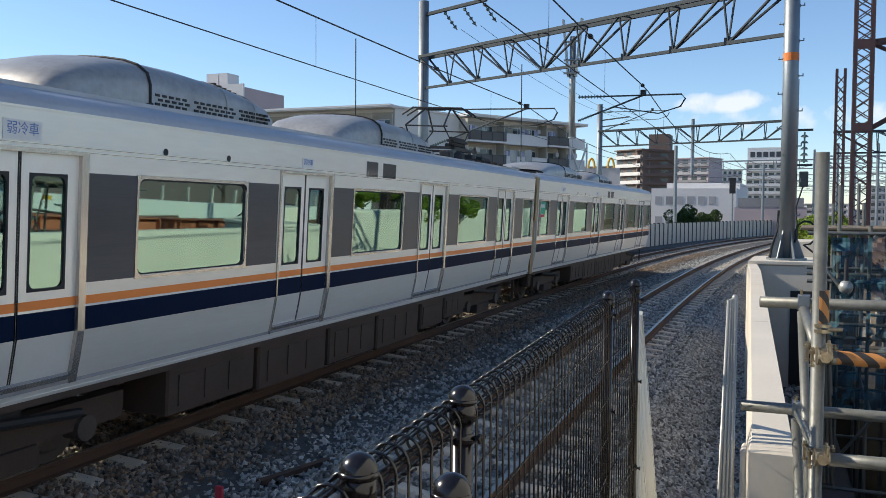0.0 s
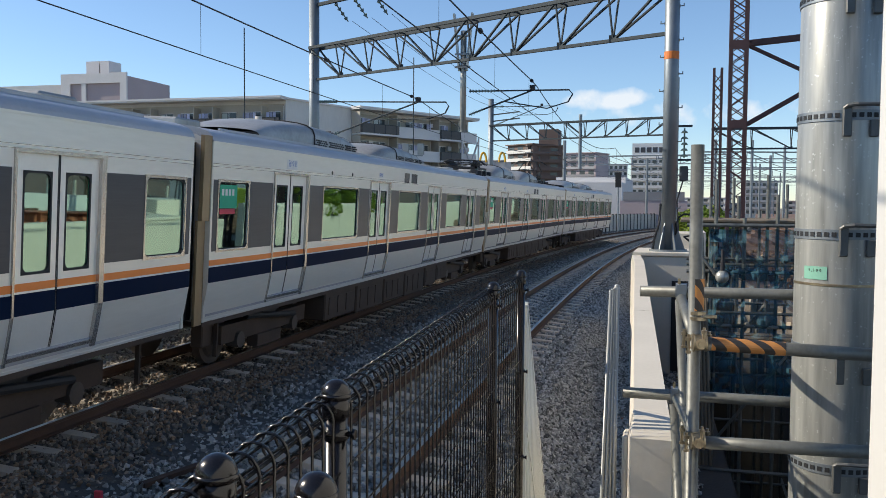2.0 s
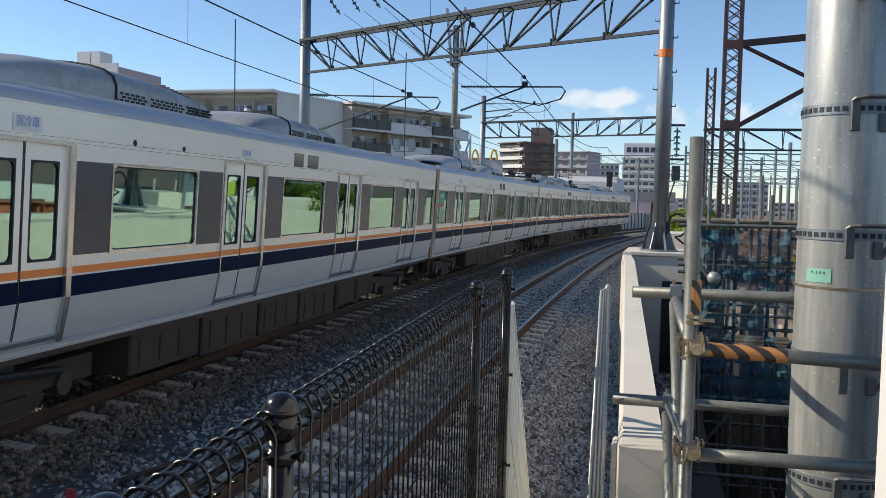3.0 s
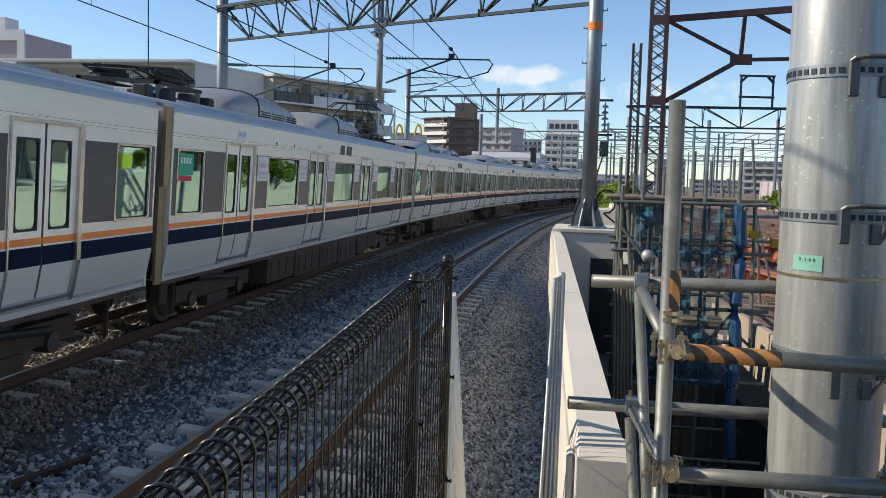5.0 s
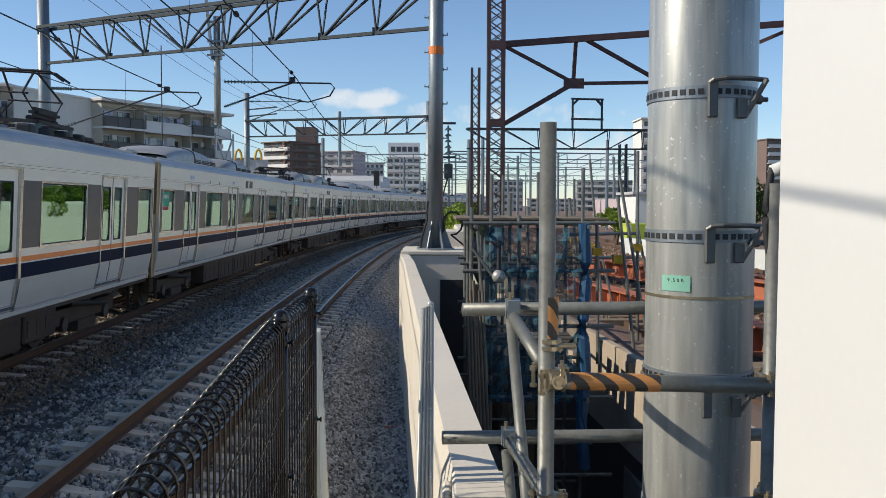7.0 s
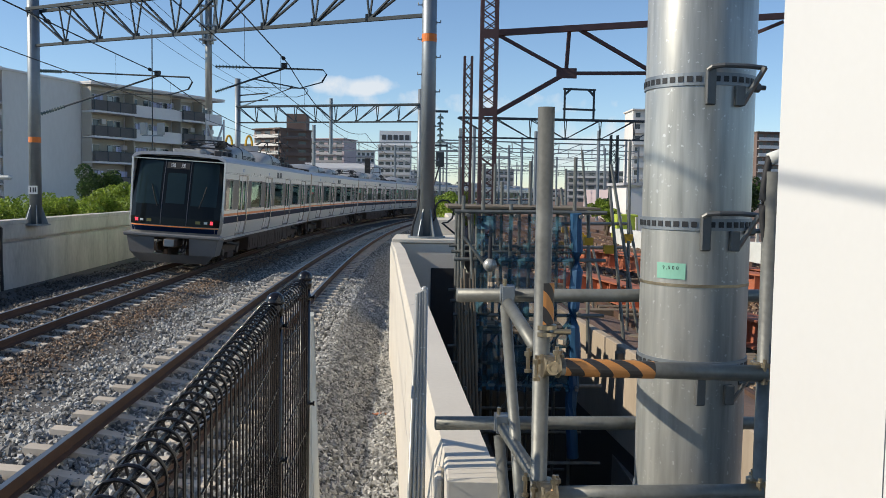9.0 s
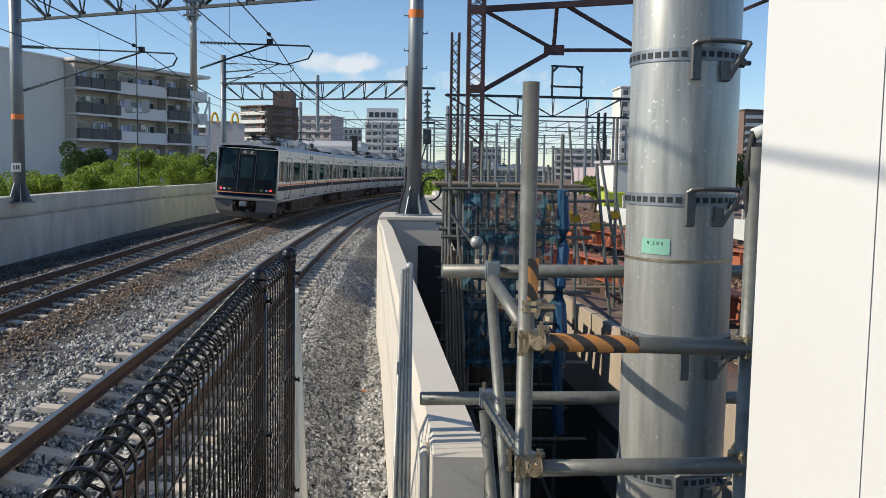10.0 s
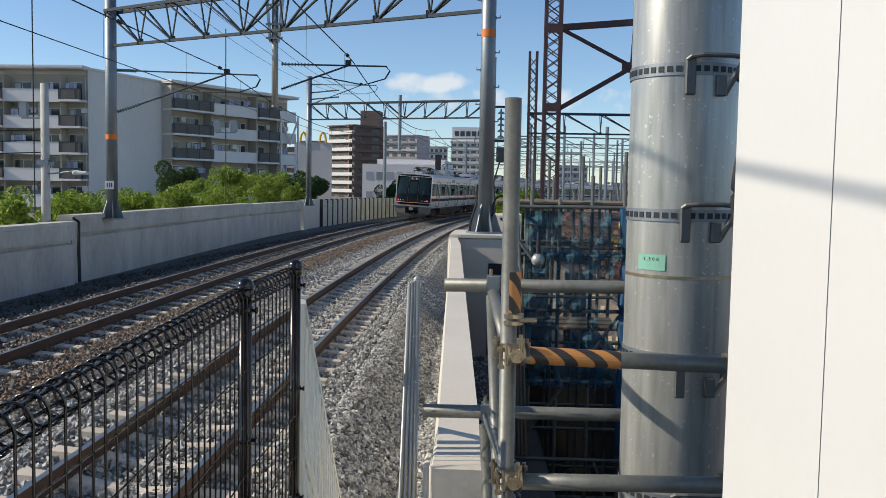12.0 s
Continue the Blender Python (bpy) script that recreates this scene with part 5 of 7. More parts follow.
pts = [(1.97 + 0.02 * math.sin(z * 5), 10.66 + 0.02 * math.cos(z * 4), z) for z in np.linspace(2.2, -0.9, 14)]
part("rolled_sheet", polyrod(pts, 0.075, 8), "blue_sheet", tower, "rolled dark blue sheet")
lampb = thing("work_lamp", "round clear work lamp hanging in the scaffold", "lamp")
bm = bmesh.new()
bmesh.ops.create_uvsphere(bm, u_segments=16, v_segments=10, radius=0.085, matrix=Matrix.Translation((0.88, 10.5, 1.55)))
part("bulb", bm, "galv", lampb, smooth=True)
bm = bmesh.new()
rod(bm, (0.88, 10.5, 1.62), (0.88, 10.5, 1.9), 0.03, 10, 0.02)
part("socket", bm, "ink", lampb)
for i in range(9):
    t = thing("scaffold_upright", "leaning scaffold tube at the edge of the pit", "scaffold tube", "tubes at the pit edge")
    x, y = 2.3 + 0.28 * (i % 5), 11.5 + 1.3 * (i // 2)
    bm = bmesh.new()
    rod(bm, (x + 0.35 * (i % 3 == 1) + 0.45 * (i % 3 == 2), y, 0.28 - (i % 2) * 1.0), (x, y + 0.2, 2.2 + 0.35 * (i % 4)), TUBE, 8)
    part("tube", bm, "tube", t)
    bm = bmesh.new()
    box(bm, (x - 0.06, y + 0.1, 1.75 - 0.1 * (i % 3)), (x + 0.06, y + 0.24, 1.85 - 0.1 * (i % 3)))
    part("coupler", bm, "yellow", t)
for a, b in (((1.95, 12.0, 2.02), (3.2, 13.2, 2.0)), ((1.9, 13.5, 1.6), (3.4, 14.5, 1.55))):
    t = thing("scaffold_rail", "scaffold rail joining the tower and the pit edge", "scaffold tube", "tubes at the pit edge")
    bm = bmesh.new()
    rod(bm, a, b, TUBE, 8)
    part("tube", bm, "tube", t)

# ---------------------------------------------------------------- old yard: girders, rails, rubble, small buildings
for i, (a, b) in enumerate((((4.2, 25.5, 0.55), (7.5, 12.6, 0.62)), ((5.6, 26.5, 0.4), (9.5, 13.0, 0.5)), ((3.2, 19.5, 0.4), (4.7, 10.5, 0.45)))):
    g = thing("steel_girder", "red-oxide painted steel girder with stiffener ribs lying in the yard", "girder", "girders")
    a, b = Vector(a), Vector(b)
    for z, w in ((0.0, 0.34), (0.36, 0.34)):
        bm = bmesh.new()
        bar(bm, a + Vector((0, 0, z)), b + Vector((0, 0, z)), w, 0.03)
        part("flange", bm, "red_steel", g)
    bm = bmesh.new()
    bar(bm, a + Vector((0, 0, 0.18)), b + Vector((0, 0, 0.18)), 0.02, 0.36)
    part("web", bm, "red_steel", g)
    for k in range(18):
        p = a.lerp(b, k / 17)
        bm = bmesh.new()
        box(bm, p + Vector((-0.15, -0.02, 0)), p + Vector((0.15, 0.02, 0.36)))
        part("stiffener", bm, "red_steel", g)
for i in range(7):
    x = 3.5 + 1.15 * i
    t = thing("yard_rail", "rusty disused rail lying in the yard", "rail", "yard rails")
    bm = bmesh.new()
    bar(bm, (x, 6.0, 0.36), (x - 1.0, 95, 0.36), 0.07, 0.15)
    part("rail", bm, "rail_side", t)
rub = []
rng = np.random.default_rng(7)
for k in range(7000):
    x, y = rng.uniform(2.6, 11), 4 + 40 * rng.random() ** 1.5
    if x > 2.9:
        rub.append((x, y, 0.29 + rng.uniform(0, 0.06)))
sc = scatter_stones("yard_rubble", rub, 0.06, "rust-stained rubble and ballast strewn over the yard")
sc.data.materials.clear()
sc.data.materials.append(M["rubble"])
for k in range(26):
    x, y = rng.uniform(3.2, 7.5), rng.uniform(9, 22)
    t = thing("timber_offcut", "old weathered timber sleeper among rubble", "timber", "old sleepers")
    part("timber", soft_box((-0.9, -0.1, 0), (0.9, 0.1, 0.15), 0.012), "plank", t)
    t.matrix_basis = pose(x, y, 0.29, 0, 0, rng.uniform(-40, 40))
lowwall = tagged(new("wall_low_white"), "low white concrete wall with a railing beside gravel", "wall", kind="structure")
part("wall_segment", sweep([(8.2, 38, 0, 0), (9.6, 30, 0, 0), (13.5, 22, 0, 0.3)], [(0, 0.2), (0, 1.0), (0.3, 1.0), (0.3, 0.2)]), "white_fence", lowwall)
for k in range(14):
    p = Vector((8.5, 38, 1.0)).lerp(Vector((13.7, 22, 1.0)), k / 13)
    part("railing_post", boxes(((p.x - 0.04, p.y - 0.04, 0.9), (p.x + 0.04, p.y + 0.04, 1.55))), "concrete", lowwall)
shed = thing("trackside_hut", "white trackside hut with small dark windows", "hut")
part("wall", boxes(((10.5, 46, 0.2), (13.5, 50, 3.0))), "white_block", shed)
part("roof", boxes(((10.3, 45.8, 3.0), (13.7, 50.2, 3.15))), "grey_block", shed)
for k in range(3):
    part("window", boxes(((11.6 + 0.45 * k, 45.96, 1.6), (11.9 + 0.45 * k, 45.99, 2.1))), "window_glass", shed)
tank = thing("yellow_tank", "lime-yellow box skip standing by the hut", "skip")
part("box_body", soft_box((9.6, 44, 0.2), (10.7, 45.2, 1.5), 0.04), "lime", tank)

# ---------------------------------------------------------------- buildings


def slab_block(name, label, category, at, w, d, h, floors, mat, bays, balcony="white_block", win=0.55, group=""):
    """A block of floors: its front (towards -y of its own space) has balconies, its sides windows."""
    t = thing(name, label, category, group, at)
    part("wall", boxes(((0, 0, 0), (w, d, h))), mat, t)
    part("roof", boxes(((-0.4, -0.8, h), (w + 0.4, d + 0.4, h + 0.35))), mat, t)
    fh = h / floors
    wb = None
    for f in range(floors):
        part("balcony", boxes(((0.2, -0.9, f * fh - 0.1), (w - 0.2, -0.003, f * fh + 0.08)), ((0.2, -0.95, f * fh), (w - 0.2, -0.85, f * fh + 1.05))), balcony, t)
        for b in range(bays):
            x = (b + 0.5) * w / bays
            m = Matrix.Translation((x, -0.02, f * fh))
            if wb is None:
                wb = part("window", boxes(((-w / bays * win / 2, 0, 0.2), (w / bays * win / 2, 0.015, fh * 0.78))), "window_glass", t)
                wb.matrix_basis = m
            else:
                again(wb, "window", m)
    return t


def wing(name, label, at, w, d, h, z0, fh, bays, brace=False):
    """An apartment wing: recessed bays behind balconies; bays are (start, end, railed), in metres along the front."""
    t = thing(name, label, "apartment building", "apartments", at)
    part("wall", boxes(((0, 0, 0), (w, d, h))), "apartment", t)
    part("recess_wall", boxes(((0.3, -0.06, 0.3), (w - 0.3, -0.004, h - 0.4))), "apartment_tan", t)
    part("roof", boxes(((-0.3, -1.9, h), (w + 0.2, d + 0.3, h + 0.16))), "apartment", t)
    part("roof_edge", boxes(((-0.34, -1.96, h + 0.161), (w + 0.24, d + 0.34, h + 0.36))), "white_block", t, "pale roof coping")
    for f in range(5):
        z = z0 + f * fh
        part("floor_slab", boxes(((0, -1.6, z - 0.14), (w, -0.061, z + 0.06))), "apartment", t)
        for n, (a, b, railed) in enumerate(bays):
            if railed:
                part("bay_slab", boxes(((a, -2.0, z - 0.16), (b, -1.601, z + 0.06))), "white_block", t)
                part("balcony_grille", boxes(((a + 0.03, -1.98, z + 0.10), (b - 0.03, -1.95, z + 1.16)), ((a + 0.03, -1.95, z + 0.10), (a + 0.06, -1.60, z + 1.16)), ((b - 0.06, -1.95, z + 0.10), (b - 0.03, -1.60, z + 1.16))), "balcony_grille", t, "dark balcony grille")
                part("hand_rail", boxes(((a, -2.0, z + 1.161), (b, -1.93, z + 1.21))), "grey_steel", t)
                for k in range(int((b - a) / 1.8) + 1):
                    part("rail_post", boxes(((a + 1.8 * k, -2.01, z + 0.06), (a + 1.8 * k + 0.08, -1.981, z + 1.2))), "grey_steel", t)
            else:
                part("balcony_front", boxes(((a, -1.70, z - 0.2), (b, -1.601, z + 1.12))), "white_block", t)
                part("front_cap", boxes(((a, -1.73, z + 1.121), (b, -1.57, z + 1.17))), "apartment", t)
            m = max(1, round((b - a) / 2.6))
            for k in range(m):
                x = a + (b - a) * k / m
                bw = (b - a) / m
                win = part("window", boxes(((x + bw * 0.12, -0.10, z + 0.12), (x + bw * 0.72, -0.065, z + 2.0))), "window_glass", t)
                part("window_frame", boxes(((x + bw * 0.41, -0.13, z + 0.12), (x + bw * 0.44, -0.101, z + 2.0)), ((x + bw * 0.10, -0.13, z + 2.0), (x + bw * 0.74, -0.066, z + 2.08))), "white_block", win)
                if (f * 7 + n * 3 + k) % 3 == 0:
                    part("cooler_box", boxes(((x + bw * 0.76, -0.45, z + 1.55), (x + bw * 0.76 + 0.65, -0.07, z + 2.1))), "white_block", t)
                if (f * 5 + n * 2 + k * 3) % 4 < 2:
                    for q in range(2 + (f + k) % 3):
                        part("laundry", boxes(((x + bw * 0.2 + 0.42 * q, -1.25, z + 1.0 - 0.1 * (q % 2)), (x + bw * 0.2 + 0.42 * q + 0.34, -1.2, z + 1.85))), "laundry", t)
                if (f + n + k) % 2:
                    part("curtain", boxes(((x + bw * 0.14, -0.115, z + 0.3), (x + bw * 0.36, -0.102, z + 1.95))), "lining", t)
            part("divider", boxes(((a - 0.06, -1.55, z + 0.08), (a + 0.06, -0.062, z + fh - 0.2))), "apartment_tan", t)
            part("down_pipe", boxes(((b - 0.25, -0.16, z), (b - 0.17, -0.07, z + fh - 0.15))), "apartment", t)
    if brace:
        for f in (1, 3):
            z = z0 + f * fh
            for x0, x1 in ((w * 0.84, w * 0.92), (w * 0.99, w * 0.92)):
                bm = bmesh.new()
                bar(bm, (x0, -2.05, z + fh * 1.0), (x1, -2.05, z - fh * 0.1), 0.22, 0.16)
                part("brace", bm, "white_block", t, "pale steel earthquake brace")
        bm = bmesh.new()
        bar(bm, (w * 0.84, -2.05, 0), (w * 0.84, -2.05, z0 + 4.2 * fh), 0.2, 0.16)
        bar(bm, (w * 0.995, -2.05, 0), (w * 0.995, -2.05, z0 + 4.2 * fh), 0.2, 0.16)
        part("brace_post", bm, "white_block", t)
    return t


GZ = -1.0
wing("apartment_block", "five-storey cream apartment block with dark balcony grilles", pose(-39.0, 98.8, GZ, 0, 0, 60.7), 20.6, 11, 14.9, 0.7, 2.83, [(0.0, 6.0, True), (6.0, 13.4, False), (13.4, 17.1, True), (17.1, 20.5, False)], True)
wing("apartment_block", "five-storey cream apartment wing with laundry balconies", pose(-73.0, 92.1, GZ, 0, 0, 0.0), 28.5, 10, 15.4, 0.9, 2.80, [(0.0, 2.6, True), (2.6, 9.0, False), (9.0, 11.5, True), (11.5, 17.3, False), (17.3, 19.8, True), (19.8, 26.1, False), (26.1, 28.4, True)])
gable = thing("apartment_gable", "blank pale gable wall of the apartment block", "apartment building", "apartments")
q = [(-44.4, 91.7), (-39.1, 98.7), (-42, 110.5), (-58.3, 107.3)]
zt = [14.5, 14.0, 14.0, 14.5]
bm = bmesh.new()
lo, hi = [bm.verts.new((x, y, GZ)) for x, y in q], [bm.verts.new((x, y, z)) for (x, y), z in zip(q, zt)]
bm.faces.new(hi)
for i in range(4):
    bm.faces.new((lo[i], lo[(i + 1) % 4], hi[(i + 1) % 4], hi[i]))
part("wall", bm, "apartment", gable)
bm = bmesh.new()
for i in range(3):
    bar(bm, (*q[i], zt[i] + 0.1), (*q[i + 1], zt[i + 1] + 0.1), 0.4, 0.22)
part("roof_edge", bm, "white_block", gable, "pale roof coping")
slab_block("brown_tower", "ten-storey brown tiled apartment tower with pale balconies", "apartment building", pose(-58.6, 292, -2, 0, 0, -37), 12.5, 14, 24.5, 9, "brown_block", 3, "apartment", 0.6)
slab_block("brown_tower", "brown tiled stair tower beside the apartments", "apartment building", pose(-50.5, 285, -2, 0, 0, 25), 12, 10, 24.0, 9, "brown_block", 2, "brown_block", 0.4)
part("lift_head", boxes(((-48, 292, 20), (-41.5, 300, 28))), "brown_block", thing("roof_house", "brown rooftop lift housing on the tower", "roof house"), "")
wb = thing("white_workshop", "two-storey white building with square windows", "building")
part("wall", boxes(((-21.2, 132.6, -2), (-9.0, 160, 6.0))), "white_block", wb)
part("parapet", boxes(((-20.0, 140, 6.0), (-9.0, 160, 7.0))), "white_block", wb)
for r, z in enumerate((0.6, 3.6)):
    for k in range(6):
        part("window", boxes(((-20.6 + k * 1.55, 132.56, z), (-19.6 + k * 1.55, 132.59, z + 1.2))), "grey_block", wb)
slab_block("sign_building", "tall white office building with a lettered rooftop sign", "building", pose(-21.0, 349, -2, 0, 0, 0), 13.0, 14, 23, 8, "white_block", 5, "white_block", 0.7)
sg = thing("roof_sign", "white rooftop sign board with blue-grey bars", "sign")
part("board", boxes(((-20.6, 350.0, 21.35), (-8.0, 350.4, 27.0))), "white_line", sg)
for k in range(5):
    part("sign_bar", boxes(((-19.6 + k * 2.3, 349.9, 23.4), (-17.9 + k * 2.3, 349.95, 25.4))), "charcoal", sg)
pk = thing("pink_wall_shed", "long pink-grey lineside shed", "building")
part("wall", boxes(((-8.4, 121, -2), (0.5, 126, 3.2))), "pink_block", pk)
part("window_band", boxes(((-8.0, 120.95, 3.2), (0.1, 126, 4.4))), "grey_block", pk)
pr = thing("pink_building", "pink-grey low building with small dark windows", "building")
part("wall", boxes(((16.3, 78, 0.2), (28, 92, 3.0))), "pink_block", pr)
for k in range(4):
    part("window", boxes(((17.2 + k * 2.4, 77.95, 1.6), (18.4 + k * 2.4, 77.99, 2.3))), "charcoal", pr)
tp = thing("pink_tower", "distant pinkish apartment tower with a rooftop tank", "apartment building")
part("wall", boxes(((-121.5, 150, -2), (-107, 165, 27.6))), "pink_block", tp)
part("gable_frame", boxes(((-122, 149.5, 26.2), (-106.7, 149.9, 28.2)), ((-122, 149.5, -2), (-119.9, 149.9, 26.2)), ((-108.2, 149.5, -2), (-106.7, 149.9, 26.2)), ((-117.2, 149.6, -2), (-116.2, 149.9, 26.2))), "white_block", tp)
part("roof_tank", boxes(((-118.6, 153, 27.6), (-115.6, 157, 31.2)), ((-115.3, 153, 27.6), (-113.2, 157, 31.2))), "white_block", tp)
part("lower_wing", boxes(((-139, 151, -2), (-122.2, 165, 26.4))), "apartment", tp)
for k in range(5):
    part("window", boxes(((-137.5 + 3.2 * k, 150.9, 21.5), (-135.9 + 3.2 * k, 150.98, 23.8))), "window_glass", tp)
rng = np.random.default_rng(11)
for i in range(34):
    x, y = rng.uniform(-130, 210), rng.uniform(380, 700)
    if -55 < x < -10 and y < 420:
        continue
    w, h = rng.uniform(14, 34), rng.uniform(10, 30) * (1.0 if x < -10 else 0.62)
    slab_block("distant_building", "distant grey city block above the rail yard", "building", pose(x, y, -2, 0, 0, rng.uniform(-20, 20)), w, 14, h, max(3, int(h / 3.2)), ("grey_block", "grey_block", "white_block", "pink_block", "brown_block")[i % 5], 6, "grey_block", 0.6, "distant buildings")
slab_block("distant_building", "tall slim beige tower beyond the yard", "building", pose(53, 230, -2, 0, 0, 0), 5, 10, 27, 9, "apartment", 2, "apartment", 0.5, "distant buildings")
slab_block("distant_building", "brown and white apartment tower beyond the yard", "building", pose(112, 300, -2, 0, 0, 10), 17, 12, 27, 10, "brown_block", 6, "white_block", 0.5, "distant buildings")
cr = thing("yellow_sign_arch", "yellow arched signs on a frame beyond the tracks", "sign")
for k in range(2):
    part("arch", polyrod([(-34.4 + 3.4 * k + 0.55 * math.cos(a), 150, 10.0 + 1.7 * math.sin(a)) for a in np.linspace(0.0, math.pi, 9)], 0.2), "yellow", cr)
part("frame", boxes(((-36, 150.1, -2), (-29.5, 150.5, 10.0))), "grey_block", cr)

# ---------------------------------------------------------------- trees and shrubs


def tree(name, label, x, y, z, h, r, leaves, mat, trunk=True, group="trees", seed=0, flat=0.8):
    rg = np.random.default_rng(seed + 100)
    t = thing(name, label, "tree" if trunk else "shrub", group)
    bm = bmesh.new()
    rod(bm, (x, y, z), (x + 0.1, y, z + h * 0.55), 0.12 if trunk else 0.04, 8, 0.05 if trunk else 0.02)
    for k in range(6):
        a = k * 1.05
        rod(bm, (x + 0.06, y, z + h * (0.3 + 0.04 * k)), (x + math.cos(a) * r * 0.6, y + math.sin(a) * r * 0.6, z + h * (0.5 + 0.06 * k)), 0.045 if trunk else 0.015, 6, 0.01)
    part("trunk", bm, "bark", t)
    clumps = [(rg.normal(size=3) * np.array([r * 0.45, r * 0.45, r * 0.3 * flat]) + (x, y, z + h - r * 0.7 * flat), r * rg.uniform(0.22, 0.45)) for _ in range(16)]
    v, f = [], []
    for _ in range(leaves):
        c, cr_ = clumps[rg.integers(16)]
        d = rg.normal(size=3)
        d /= np.linalg.norm(d)
        p = c + d * cr_ * rg.uniform(0.55, 1.0) ** 0.5
        a, b = rg.normal(size=3), rg.normal(size=3)
        a /= np.linalg.norm(a)
        b -= a * (a @ b)
        b /= np.linalg.norm(b)
        s = rg.uniform(0.04, 0.085) * max(1.0, r / 1.3)
        k = len(v)
        v += [p - a * s, p + b * s * 0.5, p + a * s, p - b * s * 0.5]
        f.append((k, k + 1, k + 2, k + 3))
    me = bpy.data.meshes.new("crown")
    me.from_pydata([tuple(q) for q in v], [], f)
    me.materials.append(M[mat])
    new("crown", me).parent = t
    return t


for i in range(24):
    s = 1 + i * 1.75
    x, y, _, _ = on_line(s, outer(s) - 2.2 - 0.9 * (i % 3))
    hgt = 2.75 + (0.9 + 0.5 * (i % 2) if i > 15 else 0) + 0.4 * math.sin(i * 2.3)
    tree("shrub", "bright green leafy shrub behind the parapet", x, y, -1.0, hgt, 1.15, 5200, "leaf", False, "shrubs behind the parapet", i)
for i, (x, y, h, r) in enumerate(((-18.5, 60, 3.9, 1.7), (-21.5, 62, 3.7, 1.6), (-27.7, 74, 4.6, 2.1), (-13.4, 62, 4.2, 1.8), (-11.2, 112, 3.6, 1.8), (-14.0, 114, 3.9, 2.0))):
    tree("tree", "rounded dark green tree before the apartments", x, y, -1.0, h, r, 9000, "leaf_dark" if i > 1 else "leaf", True, "trees", 40 + i)
for i, (x, y, h, r) in enumerate(((1.15, 33, 2.6, 0.9), (0.9, 37, 2.7, 1.0), (10.6, 52, 2.0, 0.9), (9.7, 47, 1.6, 0.7), (12.5, 36, 3.5, 1.6), (15.5, 30, 4.0, 2.0), (11.8, 57, 1.9, 0.9))):
    tree("tree", "leafy green tree at the edge of the yard", x, y, -0.4 if x < 2 else 0.2, h, r, 5000, "leaf" if i < 4 else "leaf_dark", True, "trees", 60 + i)
bm = bmesh.new()
sig = thing("signal", "black railway signal head with a green light on a post", "signal")
rod(bm, (-6.6, 93, -1), (-6.6, 93, 5.2), 0.08, 8)
part("post", bm, "galv_dull", sig)
part("signal_head", boxes(((-6.9, 92.7, 4.4), (-6.3, 92.9, 6.0))), "rubber", sig)

# ---------------------------------------------------------------- small things by the line
BRICK, PEG = (-0.58, 12.85, -0.98), (-4.7, 5.59, -0.31)
ANGLE = [(-4.8, 6.39, -0.4), (-4.4, 7.98, -0.4), (-4.26, 7.4, -0.4)]
STICK = [(-1.22, 18.76, -0.9), (-0.83, 18.53, -0.9)]
bk = thing("brick", "orange-brown brick lying on the gravel by the wall", "brick")
part("brick_body", soft_box((-0.12, -0.06, 0), (0.12, 0.06, 0.065), 0.008), "brick", bk)
bk.matrix_basis = pose(*BRICK, 0, 0, 20)
rm = thing("track_marker", "small red trackside marker peg in the ballast", "marker")
part("peg", soft_box((-0.04, -0.02, -0.1), (0.04, 0.02, 0.12), 0.008), "poster_red", rm)
rm.matrix_basis = pose(*PEG)
ang = thing("steel_angle", "rusty steel angle lying in the ballast between the tracks", "scrap")
bm = bmesh.new()
bar(bm, ANGLE[0], ANGLE[1], 0.09, 0.05)
part("long_leg", bm, "rail_side", ang)
bm = bmesh.new()
bar(bm, ANGLE[1], ANGLE[2], 0.09, 0.05)
part("short_leg", bm, "rail_side", ang)
stick = thing("timber_stick", "thin dark timber lying against the wall foot", "timber")
bm = bmesh.new()
bar(bm, STICK[0], STICK[1], 0.05, 0.04)
part("stick", bm, "plank", stick)

# ---------------------------------------------------------------- the train
PITCH, DOORS = 4.72, (-7.08, -2.36, 2.36, 7.08)
HALF, BODY0, EAVE = 1.475, 0.94, 3.43


